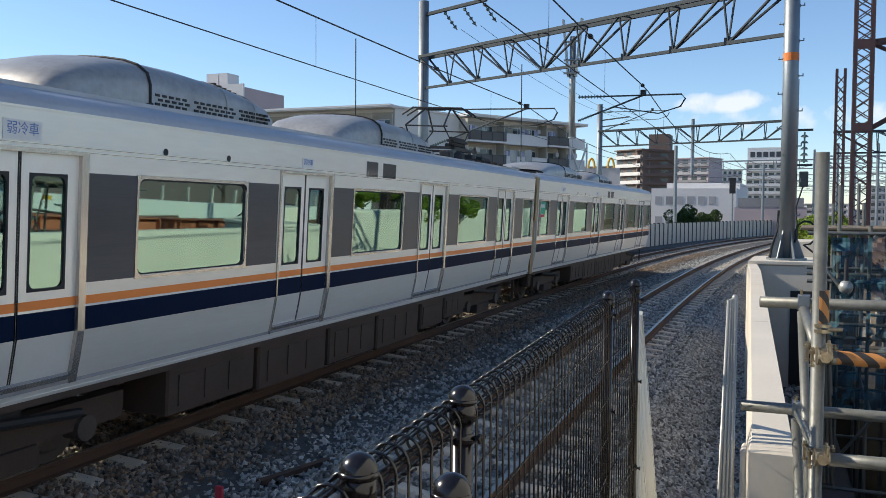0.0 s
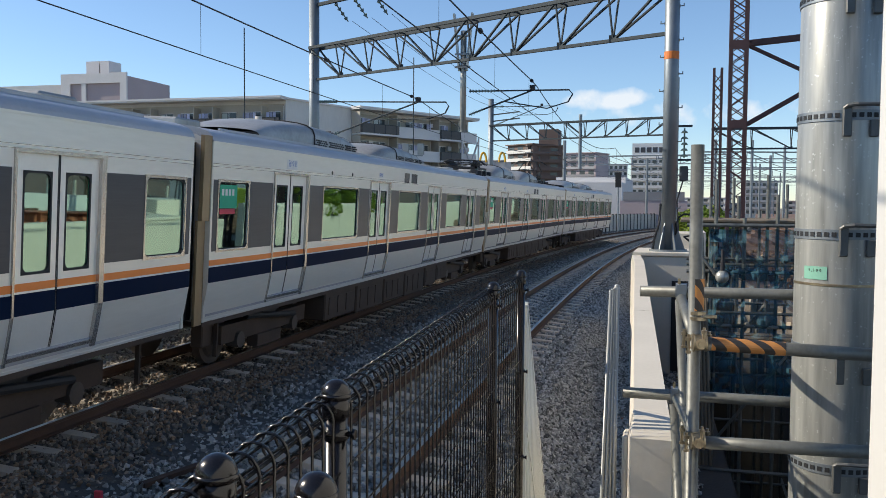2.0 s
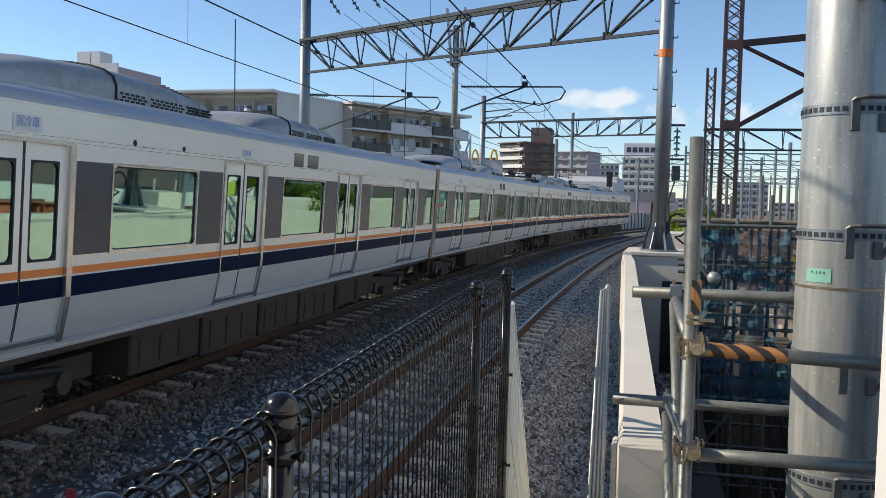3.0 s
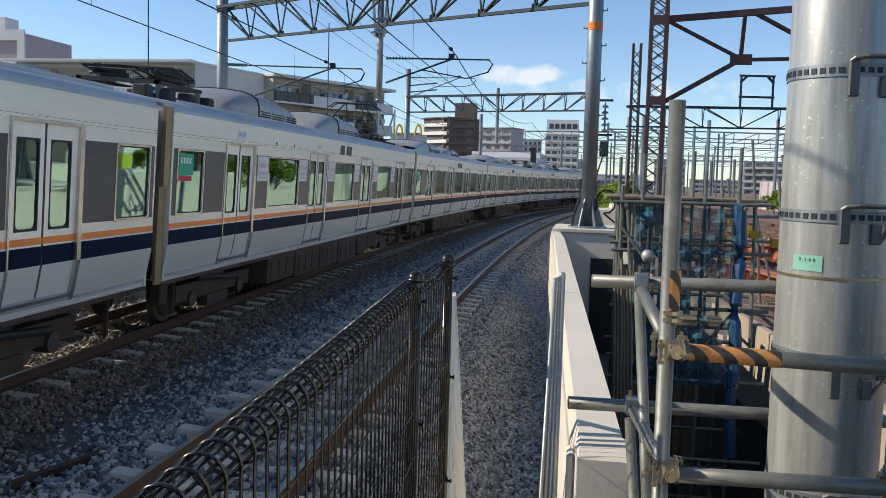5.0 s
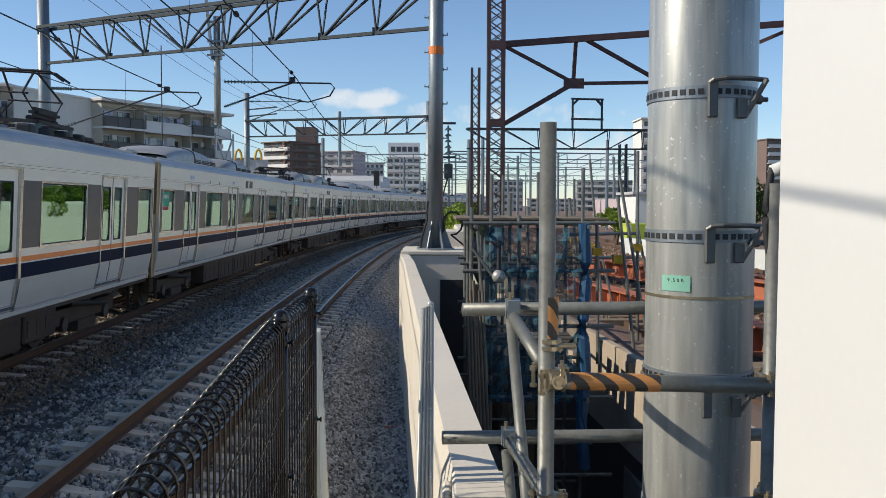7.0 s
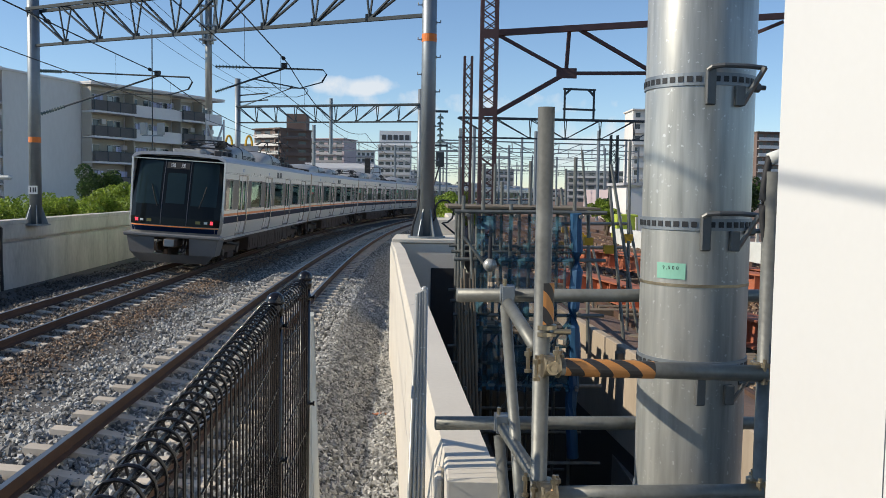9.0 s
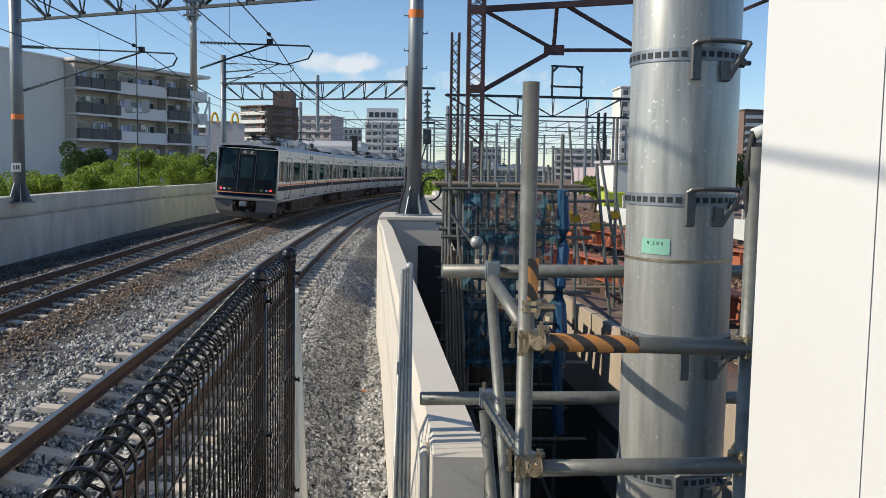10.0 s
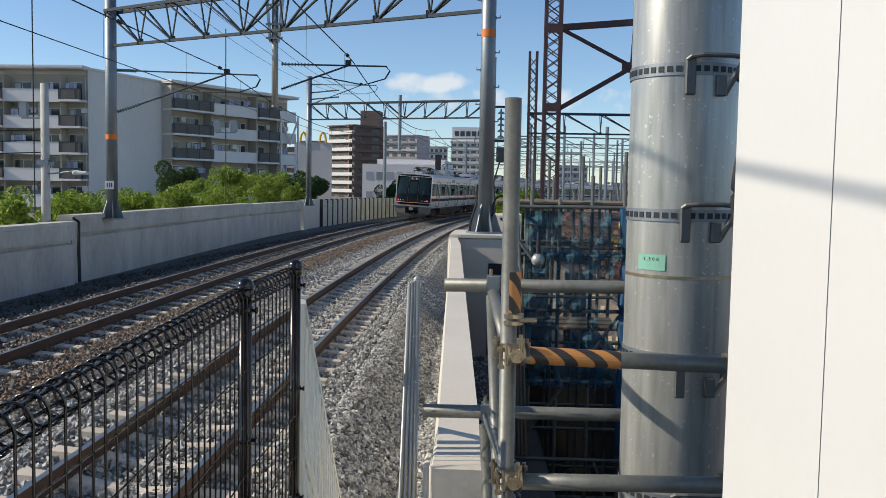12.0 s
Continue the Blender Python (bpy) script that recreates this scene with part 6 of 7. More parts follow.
def aircon(parent, y, mouth=False, low=1.0):
    """Roof air-conditioner: a domed cowl, a seam strap and a long hood with slotted sides."""
    Z = 3.64
    rows = ((-2.20, 0.66, 0.0), (-2.15, 0.74, 0.16), (-2.0, 0.84, 0.30), (-1.75, 0.93, 0.42), (-1.4, 0.98, 0.51), (-1.0, 1, 0.55), (-0.2, 1, 0.55), (0.5, 1, 0.51), (1.0, 0.99, 0.45), (1.42, 0.97, 0.36), (1.56, 0.94, 0.27), (1.60, 0.92, 0.0))
    if mouth:
        rows = ((-3.05, 0.84, 0.20), (-2.7, 0.90, 0.34), (-2.2, 0.95, 0.45), (-1.9, 0.97, 0.49), (-1.4, 0.99, 0.52), (-1.0, 1, 0.55), (-0.2, 1, 0.54), (0.5, 1, 0.49), (1.0, 0.98, 0.43), (1.42, 0.95, 0.35), (1.56, 0.92, 0.25), (1.60, 0.90, 0.0))
    rows = [(u, sc, hz * low) for u, sc, hz in rows]
    shell = ((-1, 0), (-0.992, 0.45), (-0.94, 0.68), (-0.80, 0.84), (-0.6, 0.93), (-0.3, 0.985), (0, 1.0), (0.3, 0.985), (0.6, 0.93), (0.80, 0.84), (0.94, 0.68), (0.992, 0.45), (1, 0))
    bm = bmesh.new()
    rings = [[bm.verts.new((w * sc * 0.92, y + u, Z + h * hz)) for w, h in shell] for u, sc, hz in rows]
    for a, b in zip(rings, rings[1:]):
        for i in range(len(shell) - 1):
            bm.faces.new((a[i], a[i + 1], b[i + 1], b[i]))
    bmesh.ops.recalc_face_normals(bm, faces=bm.faces[:])
    hood = part("roof_aircon", bm, "aircon", parent, "stained beige-grey roof air-conditioner with slotted sides", smooth=True)
    if mouth:
        part("mouth", boxes(((-0.74, y - 3.0, Z), (0.74, y - 1.6, Z + 0.12))), "rubber", hood, "dark open air intake")
    part("kerb", soft_box((-0.945, y - 1.95, 3.50), (0.945, y + 1.63, Z - 0.002), 0.02), "rubber", hood, "dark mounting kerb")
    for u, hz, r, m in ((-1.0, 0.553, 0.017, "rubber"), (0.42, 0.516, 0.006, "aircon"), (1.05, 0.445, 0.008, "aircon")):
        part("seam_strap", polyrod([(w * 0.925, y + u, Z + 0.004 + h * hz * low) for w, h in shell], r, 6), m, hood, "dark seam strap" if m == "rubber" else "")
    part("hose", polyrod([(0.80, y - 1.95, Z + 0.02), (0.95, y - 1.5, Z + 0.03), (0.955, y - 1.25, Z + 0.0), (0.95, y - 1.0, Z + 0.05)], 0.018, 6), "rubber", hood)
    for k in range(7):
        part("top_louvre", boxes(((0.30, y + 0.55 + 0.11 * k, Z + (0.40 - 0.016 * k) * low), (0.62, y + 0.61 + 0.11 * k, Z + (0.49 - 0.016 * k) * low))), "gear", hood)
    slot = None
    for k in range(18):
        for r in range(3):
            m = Matrix.Translation((0.916 - 0.003 * r, y - 0.88 + 0.118 * k + 0.10 * (k > 4) + 0.09 * (k > 11) + 0.05 * (r % 2), Z + 0.04 + (0.025 + 0.048 * r) * low))
            if slot is None:
                slot = part("slot", boxes(((-0.022, -0.037, -0.014), (0.012, 0.037, 0.014))), "wire", hood)
                slot.matrix_basis = m
            else:
                again(slot, "slot", m)
    return hood


def ring(x0, x1, y0, y1, z0, z1, w, r):
    """A flat frame round an opening, square outside and round-cornered inside."""
    bm = bmesh.new()
    inner, outer_ = [], []
    for cy, cz, a0, oy, oz in ((y1 - w - r, z1 - w - r, 0, y1, z1), (y0 + w + r, z1 - w - r, 90, y0, z1), (y0 + w + r, z0 + w + r, 180, y0, z0), (y1 - w - r, z0 + w + r, 270, y1, z0)):
        for k in range(5):
            a = radians(a0 + 22.5 * k)
            inner.append((cy + r * math.cos(a), cz + r * math.sin(a)))
            outer_.append((cy + (r + w) * math.cos(a), oz) if (k < 2) == (a0 in (90, 270)) and k != 2 else ((oy, oz) if k == 2 else (oy, cz + (r + w) * math.sin(a))))
    n = len(inner)
    vs = [[bm.verts.new((x, y, z)) for y, z in q] for x in (x0, x1) for q in (inner, outer_)]
    for k in range(n):
        j = (k + 1) % n
        bm.faces.new((vs[2][k], vs[2][j], vs[3][j], vs[3][k]))
        bm.faces.new((vs[0][k], vs[1][k], vs[1][j], vs[0][j]))
        bm.faces.new((vs[0][k], vs[0][j], vs[2][j], vs[2][k]))
        bm.faces.new((vs[1][k], vs[3][k], vs[3][j], vs[1][j]))
    bmesh.ops.recalc_face_normals(bm, faces=bm.faces[:])
    return bm


def pierced(x0, x1, ys, zs, hole):
    """A plate between x0 and x1 on a grid of ys and zs, open at one cell."""
    bm = bmesh.new()
    vs = [[[bm.verts.new((x, y, z)) for z in zs] for y in ys] for x in (x0, x1)]
    keep = {(i, j) for i in range(len(ys) - 1) for j in range(len(zs) - 1)} - {hole}
    for i, j in sorted(keep):
        for s in vs:
            bm.faces.new((s[i][j], s[i + 1][j], s[i + 1][j + 1], s[i][j + 1]))
        for di, dj, p, q in ((-1, 0, (i, j), (i, j + 1)), (1, 0, (i + 1, j), (i + 1, j + 1)), (0, -1, (i, j), (i + 1, j)), (0, 1, (i, j + 1), (i + 1, j + 1))):
            if (i + di, j + dj) not in keep:
                bm.faces.new((vs[0][p[0]][p[1]], vs[0][q[0]][q[1]], vs[1][q[0]][q[1]], vs[1][p[0]][p[1]]))
    bmesh.ops.recalc_face_normals(bm, faces=bm.faces[:])
    return bm


def pantograph(parent, y, raised):
    p = part("pantograph", boxes(((-0.7, y - 0.8, 3.90), (-0.62, y + 0.8, 3.96)), ((0.62, y - 0.8, 3.90), (0.7, y + 0.8, 3.96)), ((-0.7, y - 0.8, 3.90), (0.7, y - 0.72, 3.96)), ((-0.7, y + 0.72, 3.90), (0.7, y + 0.8, 3.96))), "wire", parent, "black diamond pantograph")
    top = 4.86 if raised else 4.22
    mid = 4.40 if raised else 4.10
    for sx in (-0.5, 0.5):
        for sy in (-1, 1):
            part("arm", polyrod([(sx, y + sy * 0.3, 4.00), (sx * 0.9, y + sy * (0.85 if raised else 1.05), mid), (sx * 0.6, y + sy * 0.05, top)], 0.022), "wire", p)
    part("cross_brace", polyrod([(-0.5, y - 0.75, mid), (0.5, y - 0.75, mid)], 0.018), "wire", p)
    part("cross_brace", polyrod([(-0.5, y + 0.75, mid), (0.5, y + 0.75, mid)], 0.018), "wire", p)
    for d in (-0.14, 0.14):
        part("collector_strip", polyrod([(-0.85, y + d, top - 0.16), (-0.6, y + d, top), (0.6, y + d, top), (0.85, y + d, top - 0.16)], 0.024), "wire", p)
    for sx in (-1, 1):
        part("spring_bar", polyrod([(sx * 0.45, y - 0.6, 4.00), (sx * 0.3, y, 4.04), (sx * 0.45, y + 0.6, 4.00)], 0.045, 8), "wire", p)
        if raised:
            part("roof_cable", polyrod([(sx * 0.95, y - 1.0, 3.66), (sx * 0.93, y, 3.69), (sx * 0.97, y + 0.9, 3.67), (sx * 0.90, y + 2.0, 3.69), (sx * 0.92, y + 3.06, 3.66)], 0.03, 8), "wire", p)
            part("arrester", soft_box((sx * 0.55 - 0.16, y + 1.45, 3.62), (sx * 0.55 + 0.16, y + 1.95, 3.84), 0.05), "gear", p, "dark arrester box")
            for k in range(5):
                part("cable_clip", boxes(((sx * 0.93 - 0.07, y + 0.5 * k - 0.03, 3.60), (sx * 0.93 + 0.07, y + 0.5 * k + 0.03, 3.74))), "gear", p)
    for sx in (-0.66, 0.66):
        for sy in (-0.7, 0.7):
            bm = bmesh.new()
            rod(bm, (sx, y + sy, 3.51), (sx, y + sy, 3.90), 0.06, 10)
            part("roof_insulator", bm, "ceramic", p)
    for sx in (-0.52, 0.52):
        part("spring_box", soft_box((sx - 0.09, y - 0.62, 4.02), (sx + 0.09, y + 0.42, 4.19), 0.06, 2), "rubber", p, "black rounded spring box")
        part("roof_beam", soft_box((sx - 0.06, y - 1.35, 3.68), (sx + 0.06, y + 1.2, 3.76), 0.015), "wire", p)
    for k in range(4):
        part("equipment", soft_box((0.62, y - 1.5 + 0.75 * k, 3.64), (0.86, y - 1.25 + 0.75 * k, 3.84), 0.03), "wire", p)


def rail_car(name, label, panto=(), cab=False):
    c = thing(name, label, "rail car", "cars of the train")
    L = 9.72
    # sides, open where doors and windows are
    spans = []
    for sgn in (1, -1):
        wins = []
        for k in range(3):
            m = (DOORS[k] + DOORS[k + 1]) / 2
            wins.append((m - 0.93, m + 0.93))
        wins += [(-9.52, -8.63), (8.63, 9.52)]
        x0, x1 = (HALF - 0.06, HALF) if sgn > 0 else (-HALF, -HALF + 0.06)
        part("sill_panel", boxes(((x0, -L, BODY0), (x1, L, 1.02)), ((x0, -L, 1.02), (x1, L, 1.10))), "stainless", c)
        part("fascia", boxes(((x0, -L, 3.06), (x1, L, EAVE))), "stainless", c)
        edges = [-L] + [e for d in DOORS for e in (d - 0.66, d + 0.66)] + [L]
        for a, b in zip(edges[::2], edges[1::2]):
            w = [q for q in wins if a < q[0] and q[1] < b][0]
            part("side_panel", pierced(x0, x1, (a, w[0], w[1], b), (1.10, 1.25, 1.50, 1.95, 2.89, 3.06), (1, 3)), "stainless", c, "brushed stainless car side")
            for u, v in ((a + 0.05, w[0] - 0.03), (w[1] + 0.03, b - 0.05)):
                if v - u > 0.08:
                    X = (HALF + 0.0005, HALF + 0.004) if sgn > 0 else (-HALF - 0.004, -HALF - 0.0005)
                    part("charcoal_panel", boxes(((X[0], u, 1.93), (X[1], v, 2.915))), "charcoal", c, "dark charcoal panel")
            X = (HALF + 0.0005, HALF + 0.003) if sgn > 0 else (-HALF - 0.003, -HALF - 0.0005)
            part("navy_stripe", boxes(((X[0], a, 1.50), (X[1], b, 1.712))), "navy", c)
            part("white_stripe", boxes(((X[0], a, 1.713), (X[1], b, 1.733))), "white_line", c)
            part("orange_stripe", boxes(((X[0], a, 1.734), (X[1], b, 1.812))), "train_orange", c)
            fx = (HALF - 0.01, HALF + 0.012) if sgn > 0 else (-HALF - 0.012, -HALF + 0.01)
            fr = part("window_frame", ring(fx[0], fx[1], w[0] - 0.035, w[1] + 0.035, 1.915, 2.925, 0.03, 0.09), "door_edge", c)
            gx = HALF - 0.02 if sgn > 0 else -HALF + 0.02
            pane = part("pane", boxes(((gx - 0.002, w[0] + 0.005, 1.95), (gx + 0.002, w[1] - 0.005, 2.885))), "glass", fr, "green-tinted window glass")
            pane.visible_shadow = False
            part("gasket", ring(gx - 0.006, gx + 0.012 * (1 if sgn > 0 else -1), w[0] - 0.01, w[1] + 0.01, 1.935, 2.90, 0.028, 0.085), "rubber", fr)
        for d in DOORS:
            for h in (-1, 1):
                a, b = sorted((d + h * 0.655, d + h * 0.005))
                x0, x1 = (HALF - 0.05, HALF - 0.022) if sgn > 0 else (-HALF + 0.022, -HALF + 0.05)
                lo, hi = a + (0.11 if h > 0 else 0.14), b - (0.14 if h > 0 else 0.11)
                leaf = part("door_leaf", pierced(x0, x1, (a, lo, hi, b), (1.10, 1.25, 1.50, 1.90, 2.88, 3.06), (1, 3)), "door", c, "stainless sliding door leaf")
                gx = HALF - 0.036 if sgn > 0 else -HALF + 0.036
                pane = part("pane", boxes(((gx - 0.002, lo, 1.90), (gx + 0.002, hi, 2.88))), "glass", leaf)
                pane.visible_shadow = False
                X = (x1, x1 + 0.002) if sgn > 0 else (x0 - 0.002, x0)
                part("window_seal", ring(min(X) - 0.01, max(X) + 0.001, lo - 0.012, hi + 0.012, 1.888, 2.892, 0.024, 0.07), "rubber", leaf)
                part("navy_stripe", boxes(((X[0], a, 1.50), (X[1], b, 1.712))), "navy", leaf)
                part("orange_stripe", boxes(((X[0], a, 1.734), (X[1], b, 1.812))), "train_orange", leaf)
                part("edge_seal", boxes(*[((X[0], d + (0.003 if h > 0 else -0.018), za), (X[1], d + (0.018 if h > 0 else -0.003), zb)) for za, zb in ((1.10, 1.25), (1.25, 1.50), (1.50, 3.06))]), "rubber", leaf)
            X = (HALF - 0.03, HALF + 0.02) if sgn > 0 else (-HALF - 0.02, -HALF + 0.03)
            part("door_frame", boxes(*[((X[0], ya, za), (X[1], yb, zb)) for ya, yb in ((d - 0.685, d - 0.655), (d + 0.655, d + 0.74)) for za, zb in ((1.02, 1.10), (1.10, 1.25), (1.25, 1.50), (1.50, 3.10))], ((X[0], d - 0.655, 3.06), (X[1], d + 0.655, 3.10)), ((X[0], d - 0.655, 1.06), (X[1], d + 0.655, 1.10))), "door_edge", c, "polished door surround")
        X = (HALF, HALF + 0.012) if sgn > 0 else (-HALF - 0.012, -HALF)
        part("rain_gutter", boxes(((X[0], -L, EAVE - 0.015), (X[1], L, EAVE + 0.005))), "stainless", c)
        part("sill_line", boxes(((X[0], -L, 0.945), (X[1], L, 0.975))), "stainless", c)
        X = (HALF, HALF + 0.006) if sgn > 0 else (-HALF - 0.006, -HALF)
        for y0, y1, mt in ((-0.55, -0.15, "window_glass"), (0.05, 0.55, "window_glass")):
            part("destination_panel", boxes(((X[0], y0, 3.11), (X[1], y1, 3.34))), mt, c, "dark destination display")
        for y in (-0.55, 0.55):
            bm = bmesh.new()
            rod(bm, (X[0], y - 4.72, 3.17), (X[1], y - 4.72, 3.17), 0.036, 10)
            part("side_lamp", bm, "ink", c)
        for d, w in ((DOORS[0], 0.20), (DOORS[1], 0.15)):
            nt = part("notice", boxes(((X[0], d - w, 3.155), (X[1], d + w, 3.155 + 0.8 * w))), "white_line", c, "small white notice with blue bars")
            if sgn > 0:
                lettering("弱冷車", 0.56 * w, "notice_blue", nt, Matrix.Translation((X[1] + 0.001 if sgn > 0 else X[0] - 0.001, d, 3.155 + 0.42 * w)) @ pose(0, 0, 0, 90, 0, 90 * sgn))
        for z in (3.13, 3.09):
            part("fascia_bead", boxes(((X[0], -L, z), (X[1], L, z + 0.007))), "door_edge", c)
    # roof
    arc = [(-HALF, EAVE), (-1.455, 3.50), (-1.37, 3.57), (-1.15, 3.625), (-0.7, 3.66), (0, 3.67), (0.7, 3.66), (1.15, 3.625), (1.37, 3.57), (1.455, 3.50), (HALF, EAVE), (HALF - 0.06, EAVE), (1.2, 3.52), (0, 3.58), (-1.2, 3.52), (-HALF + 0.06, EAVE)]
    curve = arc[:11]
    for _ in range(2):
        curve = [curve[0]] + [(p[0] * (1 - f) + q[0] * f, p[1] * (1 - f) + q[1] * f) for p, q in zip(curve, curve[1:]) for f in (0.25, 0.75)] + [curve[-1]]
    arc = curve + arc[11:]
    bm = sweep([(0, -L, 0, 0), (0, L, 0, 0)], arc)
    part("roof", bm, "roof", c, "pale grey rounded roof", smooth=False)
    for sgn in (1, -1):
        part("roof_rail", boxes(((sgn * 1.16 - 0.02, -9.0, 3.60), (sgn * 1.16 + 0.02, 9.0, 3.655))), "roof", c)
    aircon(c, 2.15 if panto else 1.5, False, 1.0 if panto else 0.75)
    aircon(c, -3.85, not panto, 1.0 if panto else 0.86)
    for y in (4.6, 8.4, -8.6):
        part("roof_vent", soft_box((-0.45, y - 0.35, 3.62), (0.45, y + 0.35, 3.80), 0.03), "aircon", c)
    for y, r in panto:
        pantograph(c, y, r)
    # inside
    part("floor", boxes(((-1.40, -L, 1.02), (1.40, L, 1.12))), "grey_block", c)
    part("ceiling", boxes(((-1.40, -L, 3.40), (1.40, L, 3.43))), "lining", c)
    for sgn in (1, -1):
        part("ceiling_lamp", boxes(((sgn * 0.75 - 0.06, -9, 3.36), (sgn * 0.75 + 0.06, 9, 3.396))), "cabin_light", c)
        for k in range(3):
            m = (DOORS[k] + DOORS[k + 1]) / 2
            part("bench", boxes(((sgn * 0.95, m - 1.5, 1.35), (sgn * 1.38, m + 1.5, 1.56)), ((sgn * 1.26, m - 1.5, 1.56), (sgn * 1.38, m + 1.5, 1.9))), "seat", c)
    # ends and bellows
    part("end_wall", boxes(((-HALF + 0.06, L - 0.06, 0.95), (HALF - 0.06, L, EAVE)), ((-1.3, L - 0.06, EAVE), (1.3, L, 3.56))), "stainless", c)
    if not cab:
        ps = part("window_poster", boxes(((HALF - 0.017, -9.45, 2.52), (HALF - 0.0145, -8.95, 2.85))), "poster_green", c, "green poster with white bars behind the window")
        part("poster_strip", boxes(((HALF - 0.017, -9.45, 2.44), (HALF - 0.0145, -9.0, 2.515))), "poster_red", ps)
        for k in range(4):
            part("poster_bar", boxes(((HALF - 0.0143, -9.40 + 0.1 * k, 2.70), (HALF - 0.013, -9.34 + 0.1 * k, 2.79))), "white_line", ps)
        part("end_wall", boxes(((-HALF + 0.06, -L, 0.95), (HALF - 0.06, -L + 0.06, EAVE)), ((-1.3, -L, EAVE), (1.3, -L + 0.06, 3.56))), "stainless", c)
        # made wider than the gangway to stop sunlight between the cars
        part("bellows", boxes(*[((-1.22 - 0.03 * (k % 2), -L - 0.04 - 0.05 * k, 0.98), (1.22 + 0.03 * (k % 2), -L - 0.05 * k, 3.4)) for k in range(10)]), "rubber", c, "black gangway bellows")
        for sgn in (1, -1):
            part("corner_shield", boxes(((sgn * 1.40, -L - 0.20, 2.35), (sgn * 1.46, -L - 0.002, 3.5)), ((sgn * 1.36, -L - 0.20, 0.92), (sgn * 1.40, -L - 0.002, 2.35))), "bellows", c, "brown-stained end shield")
    # underfloor
    for sgn in (1, -1):
        for k, (a, b, z) in enumerate(((-4.9, -3.2, 0.34), (-3.1, -1.3, 0.28), (-1.2, 0.4, 0.30), (0.5, 2.3, 0.27), (2.45, 3.6, 0.36), (3.7, 4.9, 0.42))):
            bx = part("equipment_box", soft_box((sgn * 0.72, a, z), (sgn * 1.32, b, 0.92), 0.025), "gear", c, "grimy brown underfloor equipment box")
            for j in range(3):
                y = a + (b - a) * (0.2 + 0.28 * j)
                part("hatch", boxes(((sgn * 1.321, y - 0.16, z + 0.10), (sgn * 1.335, y + 0.16, 0.78))), "gear", bx)
    # unseen filler among the gear, added to keep sun off the ground below
    part("pipe_tray", boxes(((-0.68, -4.95, 0.46), (0.68, 4.95, 0.88)), ((-0.45, -9.3, 0.62), (0.45, -4.96, 0.88)), ((-0.45, 4.96, 0.62), (0.45, 9.3, 0.88))), "gear", c, "dark underfloor gear blocks added to stop sunlight")
    part("underframe", boxes(((-1.38, -L + 0.05, 0.88), (1.38, L - 0.05, 1.0))), "gear", c)
    for by in (-6.9, 6.9):
        bg = part("bogie", boxes(((-1.07, by - 1.6, 0.42), (-0.92, by + 1.6, 0.70)), ((0.92, by - 1.6, 0.42), (1.07, by + 1.6, 0.70)), ((0.93, by - 0.45, 0.22), (1.12, by + 0.45, 0.42)), ((-1.12, by - 0.45, 0.22), (-0.93, by + 0.45, 0.42)), ((-0.93, by - 0.25, 0.42), (0.93, by + 0.25, 0.65))), "gear", c, "dark grimy bogie frame")
        for sgn in (1, -1):
            part("air_spring", soft_box((sgn * 0.75, by - 0.28, 0.66), (sgn * 1.1, by + 0.28, 0.88), 0.03), "rubber", bg)
        for sgn in (1, -1):
            part("damper", polyrod([(sgn * 1.16, by - 1.0, 0.80), (sgn * 1.16, by + 0.9, 0.62)], 0.05, 8), "rubber", bg)
            for u in (-2.1, 2.06):
                part("step_bracket", boxes(((sgn * 1.20, by + u, 0.34), (sgn * 1.26, by + u + 0.04, 0.92))), "gear", bg)
            part("sand_box", soft_box((sgn * 1.0, by - 2.4, 0.50), (sgn * 1.19, by - 2.12, 0.90), 0.02), "gear", bg)
        for ax in (-1.05, 1.05):
            for sgn in (1, -1):
                bm = bmesh.new()
                rod(bm, (sgn * 0.50, by + ax, 0.43), (sgn * 0.62, by + ax, 0.43), 0.43, 24)
                rod(bm, (sgn * 0.62, by + ax, 0.43), (sgn * 0.66, by + ax, 0.43), 0.34, 20, 0.30)
                rod(bm, (sgn * 0.90, by + ax, 0.43), (sgn * 1.12, by + ax, 0.43), 0.13, 12)
                part("wheel", bm, "wheel", bg)
    if cab:
        Y = -L
        prof = [(1.00, Y - 0.26), (1.30, Y - 0.34), (1.60, Y - 0.32), (2.2, Y - 0.22), (2.9, Y - 0.08), (3.38, Y + 0.04), (3.52, Y + 0.14), (3.62, Y + 0.34), (3.66, Y + 0.6)]
        half_at = lambda z: float(np.interp(z, (1.0, 1.3, 1.6, 3.2, 3.43, 3.55, 3.62, 3.66), (1.40, 1.45, 1.47, 1.47, 1.45, 1.30, 1.05, 0.7)))

        def front(z, f, out):
            """Point of the cab front: f from -1 to 1 across its width."""
            y = float(np.interp(z, [p[0] for p in prof], [p[1] for p in prof]))
            return Vector((f * half_at(z), y + 0.10 * f * f + 0.22 * f ** 8 - out, z))

        def plate(name, f0, f1, z0, z1, out, mat, parent, label="", corner=0.0, depth=0.02):
            """A thin curved panel on the cab front, its upper corners rounded by corner metres."""
            b_ = bmesh.new()
            zs = sorted({z0, z1} | {z for z, _ in prof if z0 < z < z1} | ({z1 - corner * q for q in (0.15, 0.4, 0.7, 1.0)} if corner else set()))
            rows = []
            for z in zs:
                k = max(0.0, z - (z1 - corner)) / corner if corner else 0.0
                cut = corner * (1 - math.sqrt(max(0.0, 1 - k * k))) / 1.47
                rows.append([b_.verts.new(front(z, (f0 + cut) + (f1 - f0 - 2 * cut) * i / 16, out)) for i in range(17)])
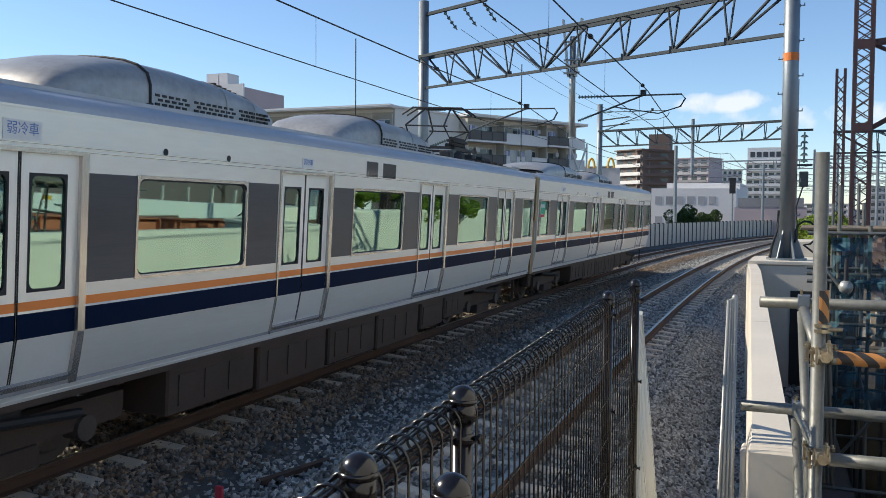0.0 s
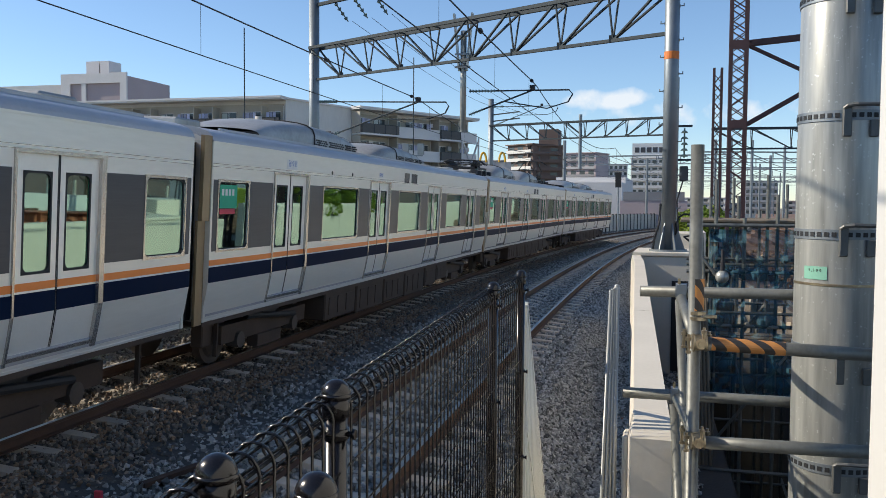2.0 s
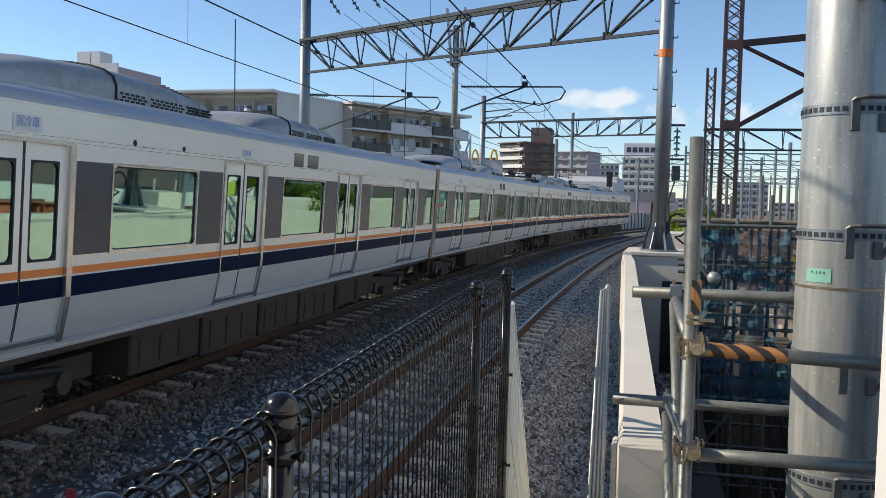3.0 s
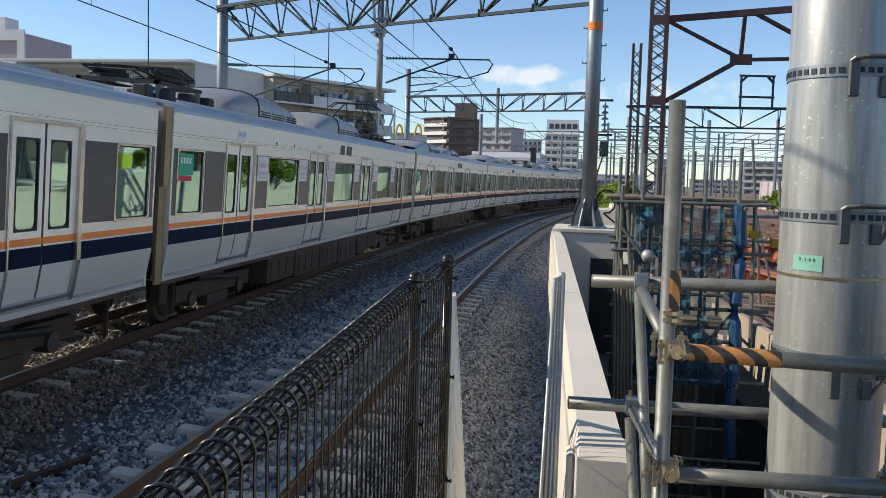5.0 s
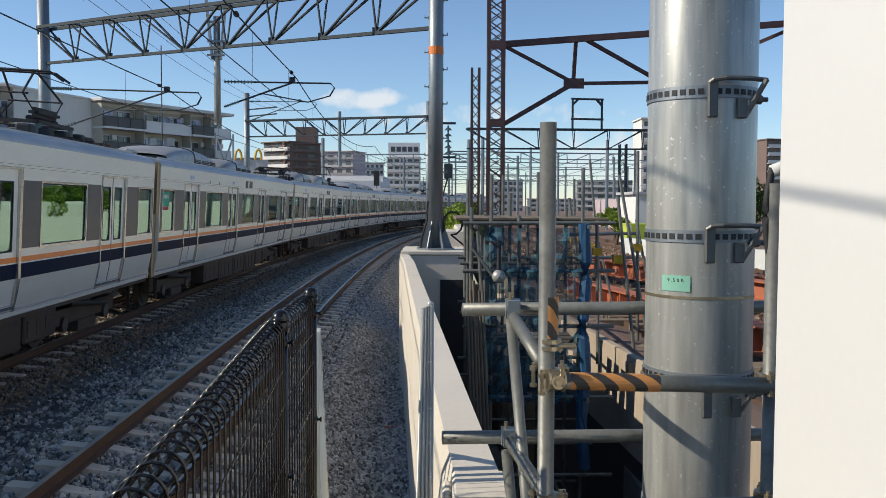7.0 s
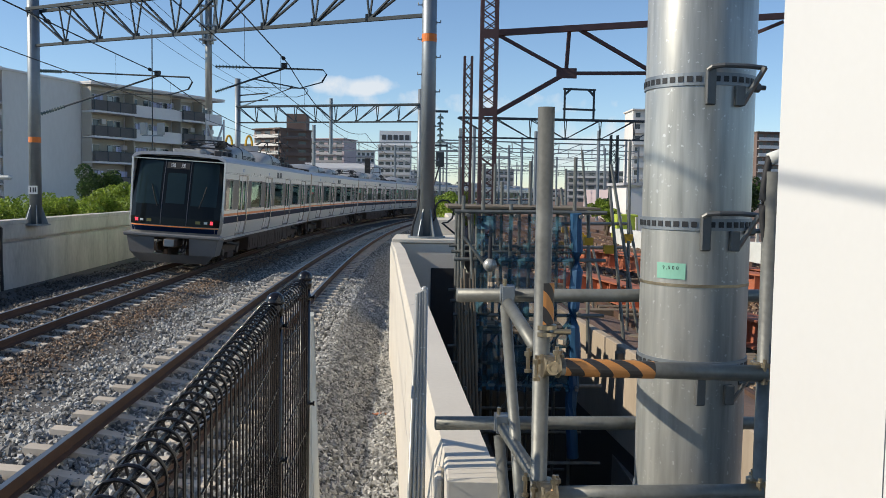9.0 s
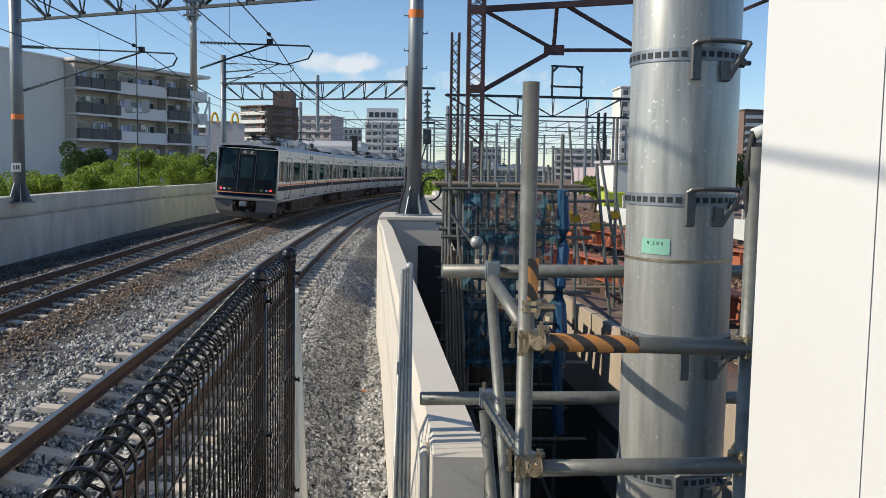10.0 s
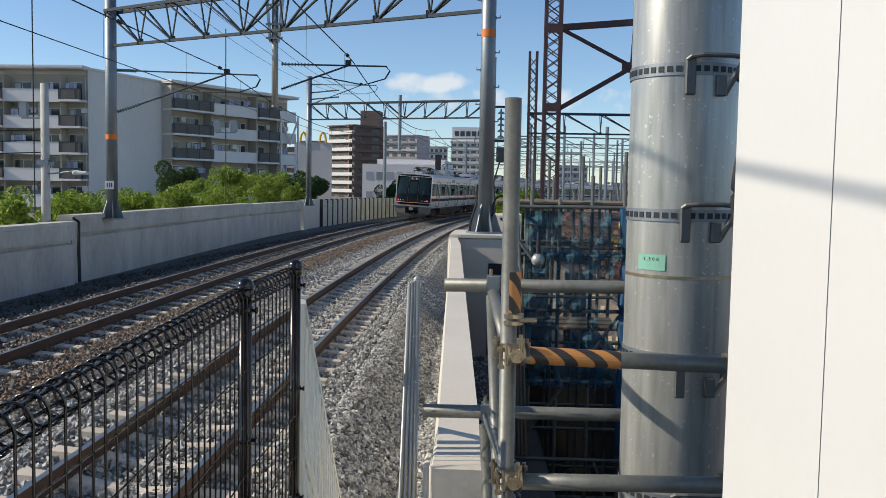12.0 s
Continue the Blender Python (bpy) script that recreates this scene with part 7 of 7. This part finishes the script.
            for p, q in zip(rows, rows[1:]):
                for i in range(16):
                    b_.faces.new((p[i], p[i + 1], q[i + 1], q[i]))
            bmesh.ops.recalc_face_normals(b_, faces=b_.faces[:])
            bmesh.ops.solidify(b_, geom=b_.faces[:], thickness=depth)
            return part(name, b_, mat, parent, label, smooth=False)

        plate("cab_front", -1.0, 1.0, 1.0, 3.66, 0.0, "cab_silver", c, "stainless cab front surround")
        glass_f = plate("front_glass", -0.95, 0.95, 1.36, 3.51, 0.012, "black_glass", c, "black glossy cab front glass", 0.13, 0.014)
        plate("front_door_window", -0.20, 0.20, 2.05, 3.0, 0.018, "cab_pane", glass_f, "dim window of the end door", 0.05, 0.005)
        for a, b in ((-0.86, -0.33), (0.33, 0.86)):
            plate("windscreen", a, b, 2.0, 3.36, 0.016, "cab_pane", glass_f, "dim windscreen", 0.06, 0.003)
        for f in (-0.275, 0.275):
            plate("door_edge", f - 0.008, f + 0.008, 1.38, 3.40, 0.016, "charcoal", glass_f)
        dest = plate("destination_panel", -0.24, 0.24, 3.14, 3.34, 0.018, "rubber", glass_f, "black destination display")
        for ch, f in (("回", -0.11), ("送", 0.11)):
            lettering(ch, 0.15, "white_line", dest, Matrix.Translation(front(3.235, f, 0.022)) @ pose(0, 0, 0, 79, 0, 0))
        for f, g in ((-0.36, -0.52), (0.52, 0.64)):
            part("wiper", polyrod([front(1.95, f, 0.05), front(2.25, (f + g) / 2, 0.055), front(2.62, g, 0.05)], 0.013, 6), "rubber", glass_f)
        for f in (-1, 1):
            plate("tail_lamp", f * 0.80 - 0.028, f * 0.80 + 0.028, 1.45, 1.55, 0.022, "tail", c, "glowing red tail lamp")
            plate("head_lamp", f * 0.68 - 0.035, f * 0.68 + 0.035, 1.46, 1.53, 0.022, "lamp_lens", c, "clear headlamp lens")
            plate("fog_lamp", f * 0.52 - 0.05, f * 0.52 + 0.05, 1.45, 1.54, 0.022, "fog_lens", c, "amber lamp lens")
        plate("orange_stripe", -0.93, 0.93, 1.315, 1.345, 0.008, "train_orange", c)
        plate("navy_stripe", -0.93, 0.93, 1.16, 1.31, 0.008, "navy", c)
        part("buffer_beam", soft_box((-1.50, Y - 0.46, 0.98), (1.50, Y + 0.05, 1.10), 0.035), "cab_grey", c, "grey ledge under the cab")
        for sx in (-1, 1):
            bm = bmesh.new()
            vs = [bm.verts.new(v) for v in ((sx * 1.42, Y - 0.34, 0.98), (sx * 0.55, Y - 0.42, 0.98), (sx * 0.55, Y - 0.36, 0.46), (sx * 1.32, Y - 0.28, 0.46), (sx * 1.42, Y + 0.5, 0.98), (sx * 1.32, Y + 0.4, 0.46))]
            bm.faces.new((vs[0], vs[1], vs[2], vs[3]))
            bm.faces.new((vs[0], vs[3], vs[5], vs[4]))
            bmesh.ops.recalc_face_normals(bm, faces=bm.faces[:])
            bmesh.ops.solidify(bm, geom=bm.faces[:], thickness=0.03)
            part("skirt", bm, "cab_grey", c, "grey skirt cheek beside the coupler")
        bm = bmesh.new()
        vs = [bm.verts.new(v) for v in ((-1.30, Y - 0.27, 0.46), (0, Y - 0.45, 0.46), (1.30, Y - 0.27, 0.46), (1.05, Y - 0.24, 0.20), (0, Y - 0.40, 0.20), (-1.05, Y - 0.24, 0.20))]
        bm.faces.new((vs[0], vs[1], vs[4], vs[5]))
        bm.faces.new((vs[1], vs[2], vs[3], vs[4]))
        bmesh.ops.solidify(bm, geom=bm.faces[:], thickness=0.03)
        part("obstacle_plate", bm, "cab_grey", c, "grey obstacle deflector plate")
        part("coupler", soft_box((-0.20, Y - 0.66, 0.70), (0.20, Y + 0.2, 0.96), 0.05), "gear", c, "dark automatic coupler")
        part("coupler_face", soft_box((-0.15, Y - 0.70, 0.72), (0.15, Y - 0.661, 0.94), 0.015), "galv_dull", c)
        for x, r in ((-0.42, 0.05), (0.38, 0.045), (0.47, 0.03)):
            part("hose", polyrod([(x, Y - 0.40, 0.92), (x * 1.05, Y - 0.52, 0.78), (x * 0.9, Y - 0.50, 0.58), (x * 0.6, Y - 0.45, 0.52)], r * 0.5, 6), "rubber", c)
        part("cab_side_window", boxes(((HALF, Y + 0.25, 1.95), (HALF + 0.004, Y + 0.62, 2.90))), "window_glass", c)
    # the sides lean in towards the sill
    for ob in list(c.children) + [q for p in c.children for q in p.children]:
        if ob.name.split(".")[0] in ("side_panel", "sill_panel", "door_leaf", "edge_seal", "door_frame", "sill_line"):
            for v in ob.data.vertices:
                if v.co.z < 1.49:
                    v.co.x -= math.copysign(0.19 * (1.50 - v.co.z) ** 1.15, v.co.x)
    return c


plain = rail_car("rail_car", "stainless commuter rail car with orange and navy stripes")
power = rail_car("rail_car", "stainless commuter rail car with pantographs on its roof", ((6.25, True), (-7.9, False)))
last = rail_car("rail_car", "stainless end car with black cab front and red tail lamps", ((6.25, True), (-6.4, False)), True)
cars = [plain, power, copy_thing(plain, Matrix()), copy_thing(plain, Matrix()), copy_thing(power, Matrix()), copy_thing(plain, Matrix()), last]
# pink notices beside the doors of one car
for d in DOORS:
    for u in (-1.12, 1.12):
        if abs(d + u) < 8.2:
            n_ = part("door_notice", boxes(((HALF + 0.005, d + u - 0.28, 2.44), (HALF + 0.008, d + u + 0.28, 2.90))), "white_line", cars[4], "white notice with pink bars")
            for text, size, z in (("女性専用車", 0.098, 2.73), ("Women Only", 0.082, 2.60)):
                lettering(text, size, "pink", n_, Matrix.Translation((HALF + 0.0095, d + u, z)) @ pose(0, 0, 0, 90, 0, 90))
            part("notice_bar", boxes(((HALF + 0.009, d + u - 0.20, 2.495), (HALF + 0.010, d + u + 0.20, 2.515))), "pink", n_)

HEAD_S, SPEED = 19.08, 14.01


def motions():
    """The train runs away round the curve at a steady speed."""
    for i, c in enumerate(cars):
        rows = []
        for k in range(25):
            t = 0.5 * k
            s = HEAD_S + SPEED * t - 20.0 * i - 10.0
            x0, y0_, _, _ = on_line(s - 6.9)
            x1, y1_, _, _ = on_line(s + 6.9)
            yaw = math.degrees(math.atan2(-(x1 - x0), y1_ - y0_))
            rows.append((t, pose((x0 + x1) / 2, (y0_ + y1_) / 2, RAIL_Z + 0.07, 0, 3.0, yaw)))
        walk(c, rows)


motions()
